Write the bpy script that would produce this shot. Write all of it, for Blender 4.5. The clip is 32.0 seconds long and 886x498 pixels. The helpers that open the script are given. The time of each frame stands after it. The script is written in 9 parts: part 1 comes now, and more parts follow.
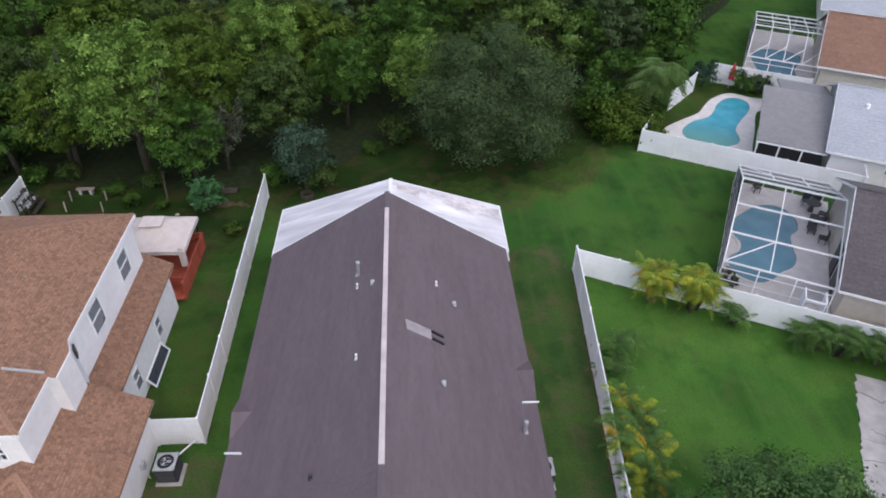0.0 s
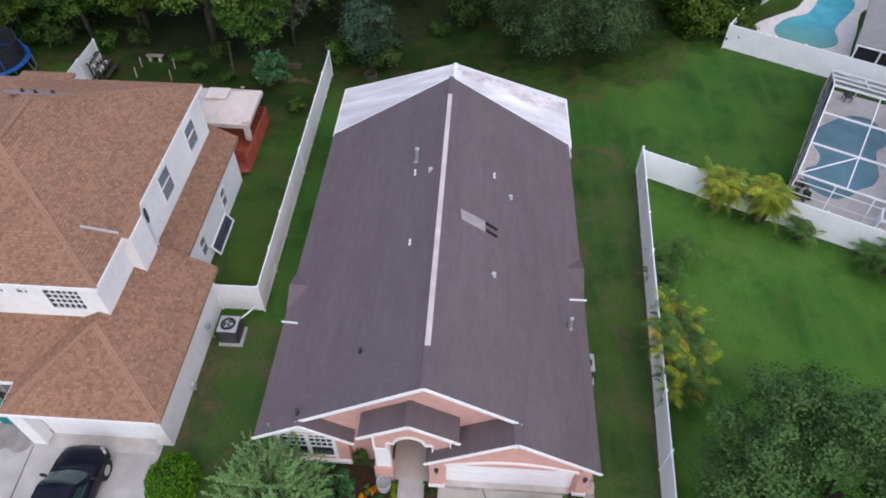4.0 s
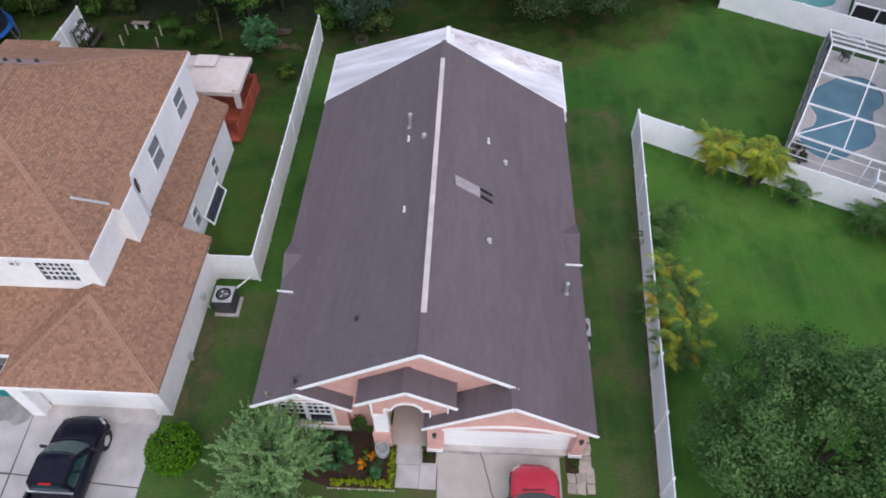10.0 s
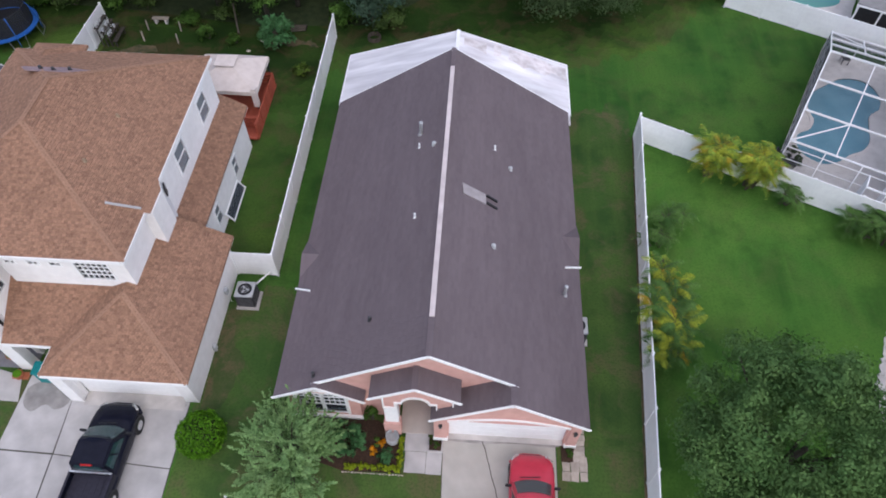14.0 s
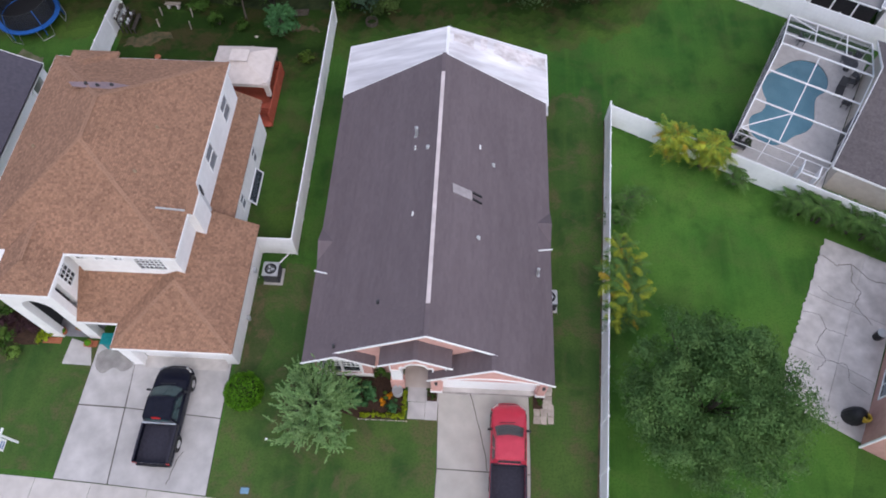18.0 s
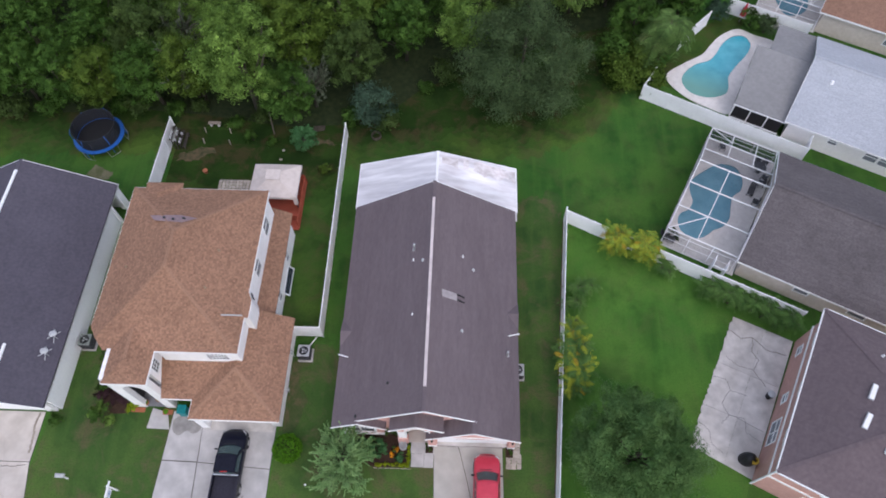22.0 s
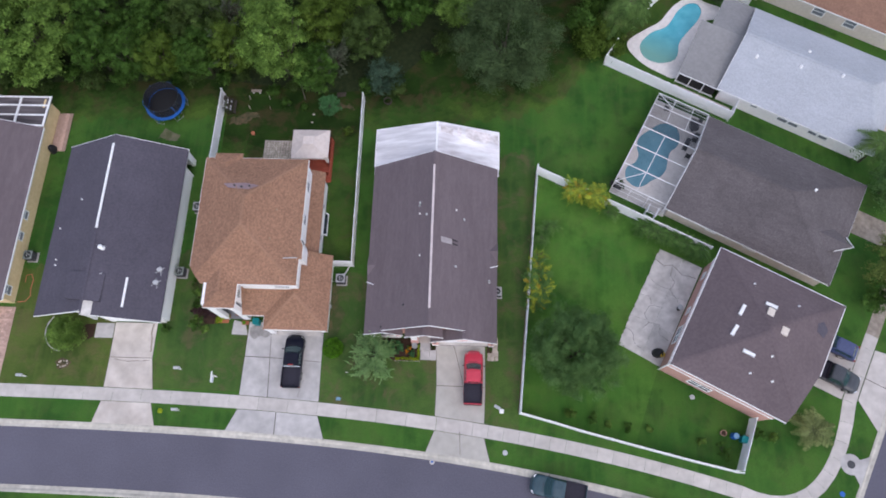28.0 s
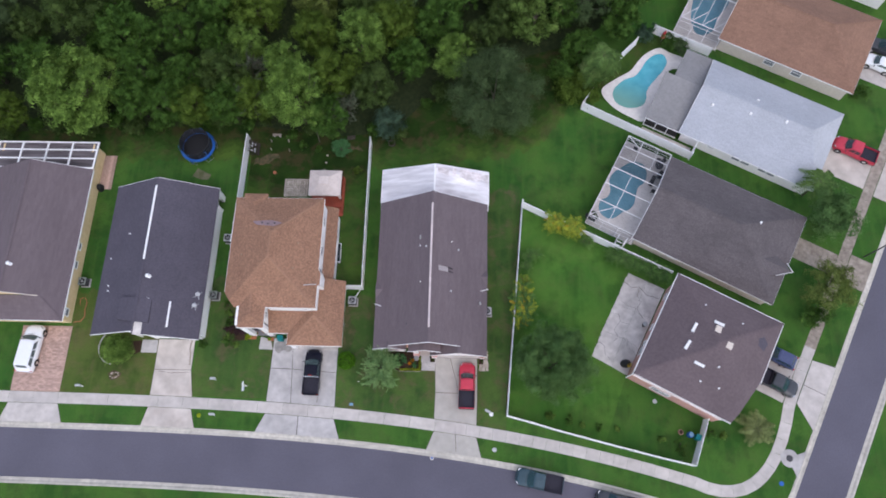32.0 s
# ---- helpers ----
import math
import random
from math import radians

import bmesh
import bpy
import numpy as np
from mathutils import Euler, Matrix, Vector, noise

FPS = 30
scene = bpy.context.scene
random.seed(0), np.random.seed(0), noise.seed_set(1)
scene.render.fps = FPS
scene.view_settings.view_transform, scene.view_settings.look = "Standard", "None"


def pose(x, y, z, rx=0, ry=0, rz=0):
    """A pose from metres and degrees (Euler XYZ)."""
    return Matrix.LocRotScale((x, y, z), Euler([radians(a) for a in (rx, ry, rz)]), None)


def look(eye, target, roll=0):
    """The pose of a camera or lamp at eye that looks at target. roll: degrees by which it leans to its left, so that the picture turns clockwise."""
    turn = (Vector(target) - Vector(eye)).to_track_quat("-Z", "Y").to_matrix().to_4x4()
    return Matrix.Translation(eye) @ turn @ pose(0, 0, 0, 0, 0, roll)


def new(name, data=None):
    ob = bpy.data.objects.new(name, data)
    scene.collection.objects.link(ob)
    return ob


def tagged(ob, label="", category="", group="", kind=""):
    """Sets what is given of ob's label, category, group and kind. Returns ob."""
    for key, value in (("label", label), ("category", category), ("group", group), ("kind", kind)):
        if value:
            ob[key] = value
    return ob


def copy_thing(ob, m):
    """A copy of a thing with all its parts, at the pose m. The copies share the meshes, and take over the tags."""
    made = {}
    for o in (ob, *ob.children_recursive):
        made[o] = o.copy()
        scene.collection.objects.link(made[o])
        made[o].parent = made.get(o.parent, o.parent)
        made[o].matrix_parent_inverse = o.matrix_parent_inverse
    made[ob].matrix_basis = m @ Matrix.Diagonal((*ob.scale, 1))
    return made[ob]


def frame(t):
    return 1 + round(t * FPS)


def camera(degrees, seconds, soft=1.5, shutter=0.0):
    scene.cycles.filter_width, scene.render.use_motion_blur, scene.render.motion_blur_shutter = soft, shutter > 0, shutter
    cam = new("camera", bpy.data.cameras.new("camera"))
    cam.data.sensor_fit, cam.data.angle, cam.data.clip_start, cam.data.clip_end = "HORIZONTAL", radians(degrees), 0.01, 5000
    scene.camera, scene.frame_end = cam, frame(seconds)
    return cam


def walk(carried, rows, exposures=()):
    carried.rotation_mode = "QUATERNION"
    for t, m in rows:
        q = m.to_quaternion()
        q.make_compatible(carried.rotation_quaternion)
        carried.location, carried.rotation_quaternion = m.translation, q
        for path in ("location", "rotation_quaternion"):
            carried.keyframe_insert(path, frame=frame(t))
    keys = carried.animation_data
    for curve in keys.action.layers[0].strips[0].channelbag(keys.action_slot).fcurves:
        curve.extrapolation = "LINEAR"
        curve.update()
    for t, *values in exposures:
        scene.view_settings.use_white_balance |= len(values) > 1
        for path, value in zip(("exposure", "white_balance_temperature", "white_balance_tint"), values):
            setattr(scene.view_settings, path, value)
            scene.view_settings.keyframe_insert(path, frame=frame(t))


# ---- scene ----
cam = camera(67.8, 32.0, soft=1.8)
# seconds, place in metres, turn in degrees
ROWS = [
    (0.0, 1.105, -10.189, 25.298, 51.041, -0.708, -3.052),
    (0.5, 1.100, -10.184, 25.298, 51.019, -0.655, -3.790),
    (1.0, 1.106, -10.178, 25.278, 51.029, -0.671, -2.990),
    (1.5, 1.197, -10.182, 25.340, 50.881, -0.473, 2.194),
    (2.0, 1.174, -10.183, 25.365, 50.868, -0.409, 3.659),
    (2.5, 1.164, -10.224, 25.357, 50.073, -0.354, 3.551),
    (3.0, 1.140, -10.171, 25.337, 47.780, -0.388, 3.650),
    (3.5, 1.152, -10.191, 25.306, 44.637, -0.426, 3.588),
    (4.0, 1.133, -10.121, 25.375, 41.290, -0.391, 3.489),
    (4.5, 1.153, -10.127, 25.397, 41.223, -0.361, 3.471),
    (6.5, 1.142, -10.071, 25.420, 38.566, -0.322, 3.052),
    (7.0, 1.135, -10.031, 25.463, 38.450, -0.286, 2.703),
    (7.5, 1.153, -10.079, 25.498, 38.548, -0.340, 2.110),
    (8.0, 1.161, -10.102, 25.534, 38.658, -0.345, 2.230),
    (8.5, 1.129, -10.051, 25.561, 38.438, -0.323, 2.401),
    (9.0, 1.134, -10.052, 25.478, 38.513, -0.231, 2.576),
    (9.5, 1.141, -10.057, 25.358, 38.613, -0.230, 2.786),
    (10.0, 1.148, -10.082, 25.211, 38.567, -0.173, 2.618),
    (10.5, 1.127, -10.022, 25.145, 38.374, -0.228, 2.506),
    (11.0, 1.109, -10.045, 25.085, 38.503, -0.233, 2.395),
    (11.5, 1.085, -10.052, 25.152, 38.508, -0.161, 2.138),
    (12.0, 1.056, -10.104, 25.372, 38.525, -0.209, 2.326),
    (12.5, 1.070, -10.121, 25.758, 38.580, -0.125, 2.450),
    (13.0, 1.056, -10.072, 26.301, 44.160, -0.119, 2.320),
    (13.5, 1.088, -10.225, 26.797, 41.234, -0.062, 2.593),
    (14.0, 1.150, -10.143, 27.497, 36.105, -0.067, 3.594),
    (14.5, 1.183, -10.191, 28.097, 32.990, -0.019, 3.866),
    (16.5, 1.275, -10.202, 31.193, 28.646, -0.043, 3.285),
    (17.0, 1.283, -10.251, 32.161, 28.660, 0.015, 3.117),
    (17.5, 1.281, -10.309, 33.107, 28.768, -0.002, 3.036),
    (18.0, 1.295, -10.293, 34.261, 28.757, -0.024, 2.875),
    (18.5, 1.329, -10.303, 35.508, 28.674, 0.121, 2.531),
    (19.0, 1.357, -10.351, 37.035, 28.847, 0.160, 2.543),
    (19.5, 1.432, -10.293, 38.601, 28.785, 0.137, 2.402),
    (20.0, 1.512, -10.396, 40.306, 28.939, 0.204, 2.475),
    (20.5, 1.578, -10.468, 41.886, 29.087, 0.358, 2.382),
    (21.0, 1.674, -10.470, 43.627, 29.107, 0.398, 2.154),
    (21.5, 1.766, -10.563, 45.203, 29.224, 0.354, 2.011),
    (22.0, 1.853, -10.614, 46.895, 29.225, 0.376, 1.982),
    (22.5, 1.921, -10.644, 48.461, 29.235, 0.574, 2.031),
    (23.0, 1.962, -10.668, 50.141, 29.317, 0.588, 2.162),
    (23.5, 2.037, -10.769, 51.658, 29.352, 0.537, 1.950),
    (24.0, 2.130, -10.804, 53.335, 29.471, 0.681, 2.086),
    (24.5, 2.163, -10.971, 54.727, 29.584, 0.800, 1.882),
    (25.0, 2.222, -10.800, 56.344, 29.383, 0.781, 1.861),
    (25.5, 2.349, -10.899, 57.681, 29.433, 0.758, 1.930),
    (26.0, 2.480, -11.457, 59.056, 26.853, 0.815, 1.782),
    (26.5, 2.458, -11.121, 60.498, 22.167, 0.893, 1.816),
    (28.5, 2.773, -11.646, 65.951, 18.239, 1.044, 1.572),
    (29.0, 2.837, -11.703, 67.412, 18.214, 1.079, 1.254),
    (29.5, 2.901, -11.757, 68.842, 18.207, 1.115, 1.345),
    (30.0, 2.991, -11.874, 70.468, 18.320, 1.173, 1.378),
    (30.5, 3.097, -11.922, 72.083, 18.335, 1.239, 1.471),
    (31.0, 3.177, -11.959, 73.812, 18.352, 1.353, 1.166),
    (31.5, 3.296, -12.016, 74.921, 18.333, 1.299, 1.694),
    (32.0, 3.406, -12.053, 75.468, 18.356, 1.270, 1.443),
]
walk(cam, [(t, pose(x, y, z, rx, ry, rz)) for t, x, y, z, rx, ry, rz in ROWS],
     [(0.0, 0.44, 6540, 10), (8.0, 0.44, 6430, 10), (32.0, 0.44, 6430, 10)])

# ---- light ----
SUN_EL, SUN_AZ = radians(52), radians(155)
world = bpy.data.worlds.new("sky")
scene.world = world
world.use_nodes = True
wn = world.node_tree.nodes
sky = wn.new("ShaderNodeTexSky")
sky.sky_type, sky.sun_disc, sky.sun_elevation, sky.sun_rotation = "NISHITA", False, SUN_EL, SUN_AZ
sky.air_density, sky.dust_density, sky.ozone_density = 1.0, 2.0, 1.5
wn["Background"].inputs[1].default_value = 0.13
world.node_tree.links.new(sky.outputs[0], wn["Background"].inputs[0])
sun = new("sun", bpy.data.lights.new("sun", "SUN"))
sun.data.energy, sun.data.angle, sun.data.color = 1.5, radians(165), (1.0, 0.93, 0.97)
sun.matrix_world = look((0, 0, 60), (-60 * math.sin(SUN_AZ) / math.tan(SUN_EL), -60 * math.cos(SUN_AZ) / math.tan(SUN_EL), 0))


# ---- materials ----
def mat(name, c1, c2=None, scale=4.0, rough=0.85, bump=0.15, fine=60.0, big=0.25, big_scale=0.25, vary=0.0,
        metal=0.0, stretch=(1, 1, 1), leaf=0.0, spec=0.3, shift=None):
    """c1 to c2 by grain, a second larger noise of strength big, vary: lighter and darker from piece to piece."""
    m = bpy.data.materials.new(name)
    m.use_nodes = True
    N, L = m.node_tree.nodes, m.node_tree.links
    b = N["Principled BSDF"]
    b.inputs["Roughness"].default_value, b.inputs["Metallic"].default_value = rough, metal
    b.inputs["Specular IOR Level"].default_value = 0.06 if leaf else spec
    tc, mp = N.new("ShaderNodeTexCoord"), N.new("ShaderNodeMapping")
    mp.inputs["Scale"].default_value = stretch
    L.new(tc.outputs["Object"], mp.inputs["Vector"])
    n1 = N.new("ShaderNodeTexNoise")
    n1.inputs["Scale"].default_value, n1.inputs["Detail"].default_value = scale, 6
    L.new(mp.outputs[0], n1.inputs["Vector"])
    rp = N.new("ShaderNodeValToRGB")
    rp.color_ramp.elements[0].position, rp.color_ramp.elements[1].position = 0.32, 0.68
    rp.color_ramp.elements[0].color, rp.color_ramp.elements[1].color = (*c1, 1), (*(c2 or c1), 1)
    L.new(n1.outputs["Fac"], rp.inputs[0])
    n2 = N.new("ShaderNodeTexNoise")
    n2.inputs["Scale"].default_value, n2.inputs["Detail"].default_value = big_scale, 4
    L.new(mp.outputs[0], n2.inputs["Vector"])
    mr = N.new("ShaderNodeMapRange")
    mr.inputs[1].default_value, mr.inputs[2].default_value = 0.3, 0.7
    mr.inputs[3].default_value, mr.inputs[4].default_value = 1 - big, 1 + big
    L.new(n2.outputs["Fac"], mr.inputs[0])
    value = mr.outputs[0]
    if vary:
        g, o = N.new("ShaderNodeNewGeometry"), N.new("ShaderNodeObjectInfo")
        ad, fr, mv, mu = (N.new("ShaderNodeMath") for _ in range(4))
        L.new(g.outputs["Random Per Island"], ad.inputs[0])
        L.new(o.outputs["Random"], ad.inputs[1])
        fr.operation = "FRACT"
        L.new(ad.outputs[0], fr.inputs[0])
        mv.operation = "MULTIPLY_ADD"
        mv.inputs[1].default_value, mv.inputs[2].default_value = 2 * vary, 1 - vary
        L.new(fr.outputs[0], mv.inputs[0])
        mu.operation = "MULTIPLY"
        L.new(mv.outputs[0], mu.inputs[0])
        L.new(value, mu.inputs[1])
        value = mu.outputs[0]
    mx = N.new("ShaderNodeVectorMath")
    mx.operation = "SCALE"
    L.new(rp.outputs[0], mx.inputs[0])
    L.new(value, mx.inputs["Scale"])
    colour = mx.outputs[0]
    if shift:
        # a second hue for some of the pieces
        o2, mh = N.new("ShaderNodeNewGeometry"), N.new("ShaderNodeMix")
        mh.data_type = "RGBA"
        cr = N.new("ShaderNodeMapRange")
        cr.inputs[1].default_value, cr.inputs[2].default_value = 0.84, 1.0
        L.new(o2.outputs["Random Per Island"], cr.inputs[0])
        L.new(cr.outputs[0], mh.inputs["Factor"])
        L.new(colour, mh.inputs["A"])
        mh.inputs["B"].default_value = (*shift, 1)
        colour = mh.outputs["Result"]
    L.new(colour, b.inputs["Base Color"])
    if bump:
        n3, bp = N.new("ShaderNodeTexNoise"), N.new("ShaderNodeBump")
        n3.inputs["Scale"].default_value, n3.inputs["Detail"].default_value = fine, 3
        L.new(mp.outputs[0], n3.inputs["Vector"])
        bp.inputs["Strength"].default_value, bp.inputs["Distance"].default_value = bump, 0.02
        L.new(n3.outputs["Fac"], bp.inputs["Height"])
        L.new(bp.outputs[0], b.inputs["Normal"])
    if leaf:
        tr, ms = N.new("ShaderNodeBsdfTranslucent"), N.new("ShaderNodeMixShader")
        L.new(colour, tr.inputs["Color"])
        ms.inputs[0].default_value = leaf
        L.new(b.outputs[0], ms.inputs[1])
        L.new(tr.outputs[0], ms.inputs[2])
        L.new(ms.outputs[0], N["Material Output"].inputs["Surface"])
    return m


def glass(name, tint, through_part):
    m = bpy.data.materials.new(name)
    m.use_nodes = True
    N, L = m.node_tree.nodes, m.node_tree.links
    b = N["Principled BSDF"]
    b.inputs["Base Color"].default_value, b.inputs["Roughness"].default_value = (*tint, 1), 0.04
    tp, ms = N.new("ShaderNodeBsdfTransparent"), N.new("ShaderNodeMixShader")
    ms.inputs[0].default_value = through_part
    L.new(b.outputs[0], ms.inputs[1])
    L.new(tp.outputs[0], ms.inputs[2])
    L.new(ms.outputs[0], N["Material Output"].inputs["Surface"])
    return m


def turf(name, dark, mid, light, earth, bare=0.6, streak=0.12):
    """Grass of three greens in patches, with mowing streaks and worn earth showing through."""
    m = mat(name, mid, mid, 3.0, 0.95, 0.8, 30, 0.0, spec=0.06)
    N, L = m.node_tree.nodes, m.node_tree.links
    tc = N["Texture Coordinate"]

    def noise(scale, detail, lo, hi, stretch=(1, 1, 1), rough=0.55, warp=0.0):
        mp, n, r = N.new("ShaderNodeMapping"), N.new("ShaderNodeTexNoise"), N.new("ShaderNodeMapRange")
        mp.inputs["Scale"].default_value, mp.inputs["Location"].default_value = stretch, (scale * 7.3, 4.1 / scale, 0)
        n.inputs["Scale"].default_value, n.inputs["Detail"].default_value = scale, detail
        n.inputs["Roughness"].default_value, n.inputs["Distortion"].default_value = rough, warp
        r.interpolation_type = "SMOOTHSTEP"
        r.inputs[1].default_value, r.inputs[2].default_value = lo, hi
        L.new(tc.outputs["Object"], mp.inputs["Vector"])
        L.new(mp.outputs[0], n.inputs["Vector"])
        L.new(n.outputs["Fac"], r.inputs[0])
        return r.outputs[0]

    def blend(a, b, f, k):
        x, q = N.new("ShaderNodeMix"), N.new("ShaderNodeMath")
        x.data_type, q.operation = "RGBA", "MULTIPLY"
        q.inputs[1].default_value = k
        L.new(f, q.inputs[0])
        L.new(q.outputs[0], x.inputs["Factor"])
        for s, v in (("A", a), ("B", b)):
            if isinstance(v, tuple):
                x.inputs[s].default_value = (*v, 1)
            else:
                L.new(v, x.inputs[s])
        return x.outputs["Result"]
    c = blend(mid, light, noise(0.16, 4, 0.36, 0.64, rough=0.55), 1.0)
    c = blend(c, dark, noise(0.3, 4, 0.45, 0.66, rough=0.6), 0.85)
    c = blend(c, earth, noise(0.42, 8, 0.46, 0.62, rough=0.7, warp=0.5), bare)
    c = blend(c, light, noise(1.0, 5, 0.42, 0.7, (1.5, 0.1, 1)), streak * 4)
    c = blend(c, dark, noise(9.0, 4, 0.45, 0.65, rough=0.7), 0.45)
    L.new(c, N["Principled BSDF"].inputs["Base Color"])
    return m


GRASS = turf("lawn_grass", (0.026, 0.076, 0.016), (0.040, 0.115, 0.022), (0.068, 0.150, 0.028), (0.085, 0.095, 0.036), 0.26)
# steps of darker green: thin grass with shade put into its colour
THIN_SHADED = [turf("thin_shaded_grass", *[tuple(a + (b - a) * k for a, b in zip(p, q)) for p, q in (((0.037, 0.081, 0.018), (0.013, 0.03, 0.007)), ((0.056, 0.124, 0.024), (0.02, 0.046, 0.009)), ((0.096, 0.163, 0.030), (0.03, 0.06, 0.012)), ((0.105, 0.086, 0.042), (0.07, 0.045, 0.025)))], 0.36 + 0.2 * k, 0.0) for k in (0.22, 0.42, 0.62, 0.8)]
YARD = turf("worn_front_lawn", (0.029, 0.067, 0.019), (0.047, 0.101, 0.025), (0.080, 0.136, 0.033), (0.118, 0.095, 0.053), 0.72)
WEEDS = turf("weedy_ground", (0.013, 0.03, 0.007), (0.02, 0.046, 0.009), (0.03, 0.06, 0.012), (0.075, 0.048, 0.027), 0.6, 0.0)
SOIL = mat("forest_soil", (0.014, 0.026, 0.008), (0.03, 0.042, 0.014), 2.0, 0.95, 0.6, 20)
EARTH_G = mat("bare_garden_earth", (0.035, 0.045, 0.018), (0.13, 0.09, 0.052), 2.2, 0.95, 0.5, 40, 0.2, 0.6)
WORN = turf("worn_pale_grass", (0.05, 0.085, 0.025), (0.12, 0.12, 0.06), (0.2, 0.18, 0.12), (0.24, 0.2, 0.15), 0.8)
LUSH = turf("bright_lawn", (0.032, 0.093, 0.017), (0.053, 0.145, 0.025), (0.085, 0.183, 0.032), (0.10, 0.125, 0.04), 0.28)
DRY = turf("yellowish_lawn", (0.042, 0.075, 0.018), (0.068, 0.108, 0.025), (0.10, 0.137, 0.034), (0.125, 0.11, 0.05), 0.6)
WORN_G = [turf("thin_worn_grass", (0.035, 0.07, 0.022), (0.06, 0.088, 0.03), (0.09, 0.105, 0.042), (0.14, 0.105, 0.062), b, 0.0) for b in (0.8, 1.0)]
EARTH = mat("packed_earth", (0.25, 0.212, 0.175), (0.36, 0.312, 0.265), 2.0, 0.95, 0.4, 40, 0.2, 0.5)
MULCH = mat("mulch", (0.035, 0.02, 0.014), (0.07, 0.04, 0.025), 12, 0.95, 0.9, 40)
DAMP = mat("damp_concrete", (0.24, 0.225, 0.215), (0.34, 0.32, 0.305), 1.6, 0.8, 0.15, 80, 0.2, 0.8)
GREY_TILE = mat("blue_grey_tile", (0.20, 0.20, 0.225), (0.27, 0.27, 0.295), 3, 0.7, 0.1, 60, 0.1)
PAVE = mat("warm_pale_concrete", (0.45, 0.417, 0.39), (0.55, 0.512, 0.482), 1.3, 0.9, 0.15, 80, 0.12, 0.3, vary=0.05)
DRIVE_B = mat("beige_concrete", (0.40, 0.378, 0.342), (0.46, 0.437, 0.398), 1.3, 0.9, 0.15, 80, 0.08, 0.3, vary=0.03)
ASPHALT = mat("asphalt", (0.098, 0.094, 0.122), (0.128, 0.122, 0.155), 9, 0.9, 0.25, 120, 0.12, 0.12)
CONCRETE = mat("concrete", (0.392, 0.374, 0.365), (0.492, 0.471, 0.460), 1.3, 0.9, 0.15, 80, 0.17, 0.3, vary=0.05)
CONCRETE_S = mat("stained_concrete", (0.45, 0.40, 0.36), (0.58, 0.53, 0.485), 0.8, 0.9, 0.2, 60, 0.16, 0.35, vary=0.05)
CURB = mat("curb_concrete", (0.41, 0.385, 0.34), (0.53, 0.50, 0.44), 2.5, 0.9, 0.15, 80, 0.15, 0.5, vary=0.06)
OLD_SLAB = mat("weathered_slab", (0.46, 0.43, 0.405), (0.61, 0.575, 0.545), 1.4, 0.92, 0.3, 60, 0.17, 0.6, vary=0.05)
DECK = mat("pool_deck", (0.66, 0.625, 0.605), (0.76, 0.725, 0.70), 2.0, 0.85, 0.1, 60, 0.1)
PAVER = mat("brick_paver", (0.42, 0.28, 0.23), (0.52, 0.37, 0.31), 5, 0.9, 0.2, 60, 0.1, vary=0.22)
STONE = mat("stone_paver", (0.40, 0.345, 0.29), (0.50, 0.435, 0.375), 6, 0.9, 0.3, 40, 0.1, vary=0.2)
STUCCO_W = mat("white_stucco", (0.825, 0.808, 0.80), (0.887, 0.87, 0.862), 3, 0.9, 0.35, 90, 0.07)
STUCCO_P = mat("pink_stucco", (0.60, 0.345, 0.30), (0.67, 0.395, 0.345), 3, 0.9, 0.35, 90, 0.07)
STUCCO_D = mat("dusky_pink_stucco", (0.53, 0.30, 0.255), (0.60, 0.35, 0.30), 3, 0.9, 0.35, 90, 0.1)
STUCCO_Y = mat("yellow_stucco", (0.66, 0.51, 0.28), (0.74, 0.58, 0.34), 3, 0.9, 0.35, 90, 0.08)
STUCCO_C = mat("cream_stucco", (0.62, 0.55, 0.48), (0.70, 0.63, 0.56), 3, 0.9, 0.35, 90, 0.08)
TRIM = mat("white_trim", (0.86, 0.86, 0.86), (0.91, 0.91, 0.91), 6, 0.5, 0.05, 60, 0.05)
VINYL = mat("white_vinyl", (0.88, 0.885, 0.90), (0.93, 0.935, 0.945), 5, 0.4, 0.05, 40, 0.07, 0.6)
ALU = mat("white_aluminium", (0.80, 0.80, 0.81), (0.86, 0.86, 0.87), 8, 0.35, 0.0, 40, 0.04)
ROOF_M = mat("plum_brown_shingle", (0.138, 0.110, 0.120), (0.156, 0.126, 0.137), 2.2, 0.92, 0.5, 120, 0.08, 0.35, vary=0.045, stretch=(1.2, 0.2, 1.2))
ROOF_T = mat("tan_shingle", (0.245, 0.133, 0.085), (0.338, 0.194, 0.129), 14.0, 0.92, 0.5, 120, 0.09, 0.3, vary=0.21)
ROOF_DK = mat("charcoal_shingle", (0.078, 0.071, 0.092), (0.100, 0.091, 0.115), 5.0, 0.92, 0.5, 60, 0.09, 0.3, vary=0.035)
ROOF_G = mat("grey_shingle", (0.098, 0.086, 0.09), (0.134, 0.118, 0.123), 6.0, 0.92, 0.5, 50, 0.10, 0.3, vary=0.08)
ROOF_LG = mat("pale_grey_shingle", (0.36, 0.38, 0.42), (0.44, 0.46, 0.50), 6.0, 0.9, 0.4, 50, 0.05, 0.3, vary=0.035)
ROOF_PT = mat("flat_grey_roof", (0.225, 0.222, 0.225), (0.265, 0.262, 0.265), 3.0, 0.85, 0.2, 50, 0.08)
ROOF_B = mat("red_brown_shingle", (0.215, 0.123, 0.086), (0.27, 0.158, 0.112), 5.0, 0.92, 0.5, 50, 0.08, 0.3, vary=0.07)
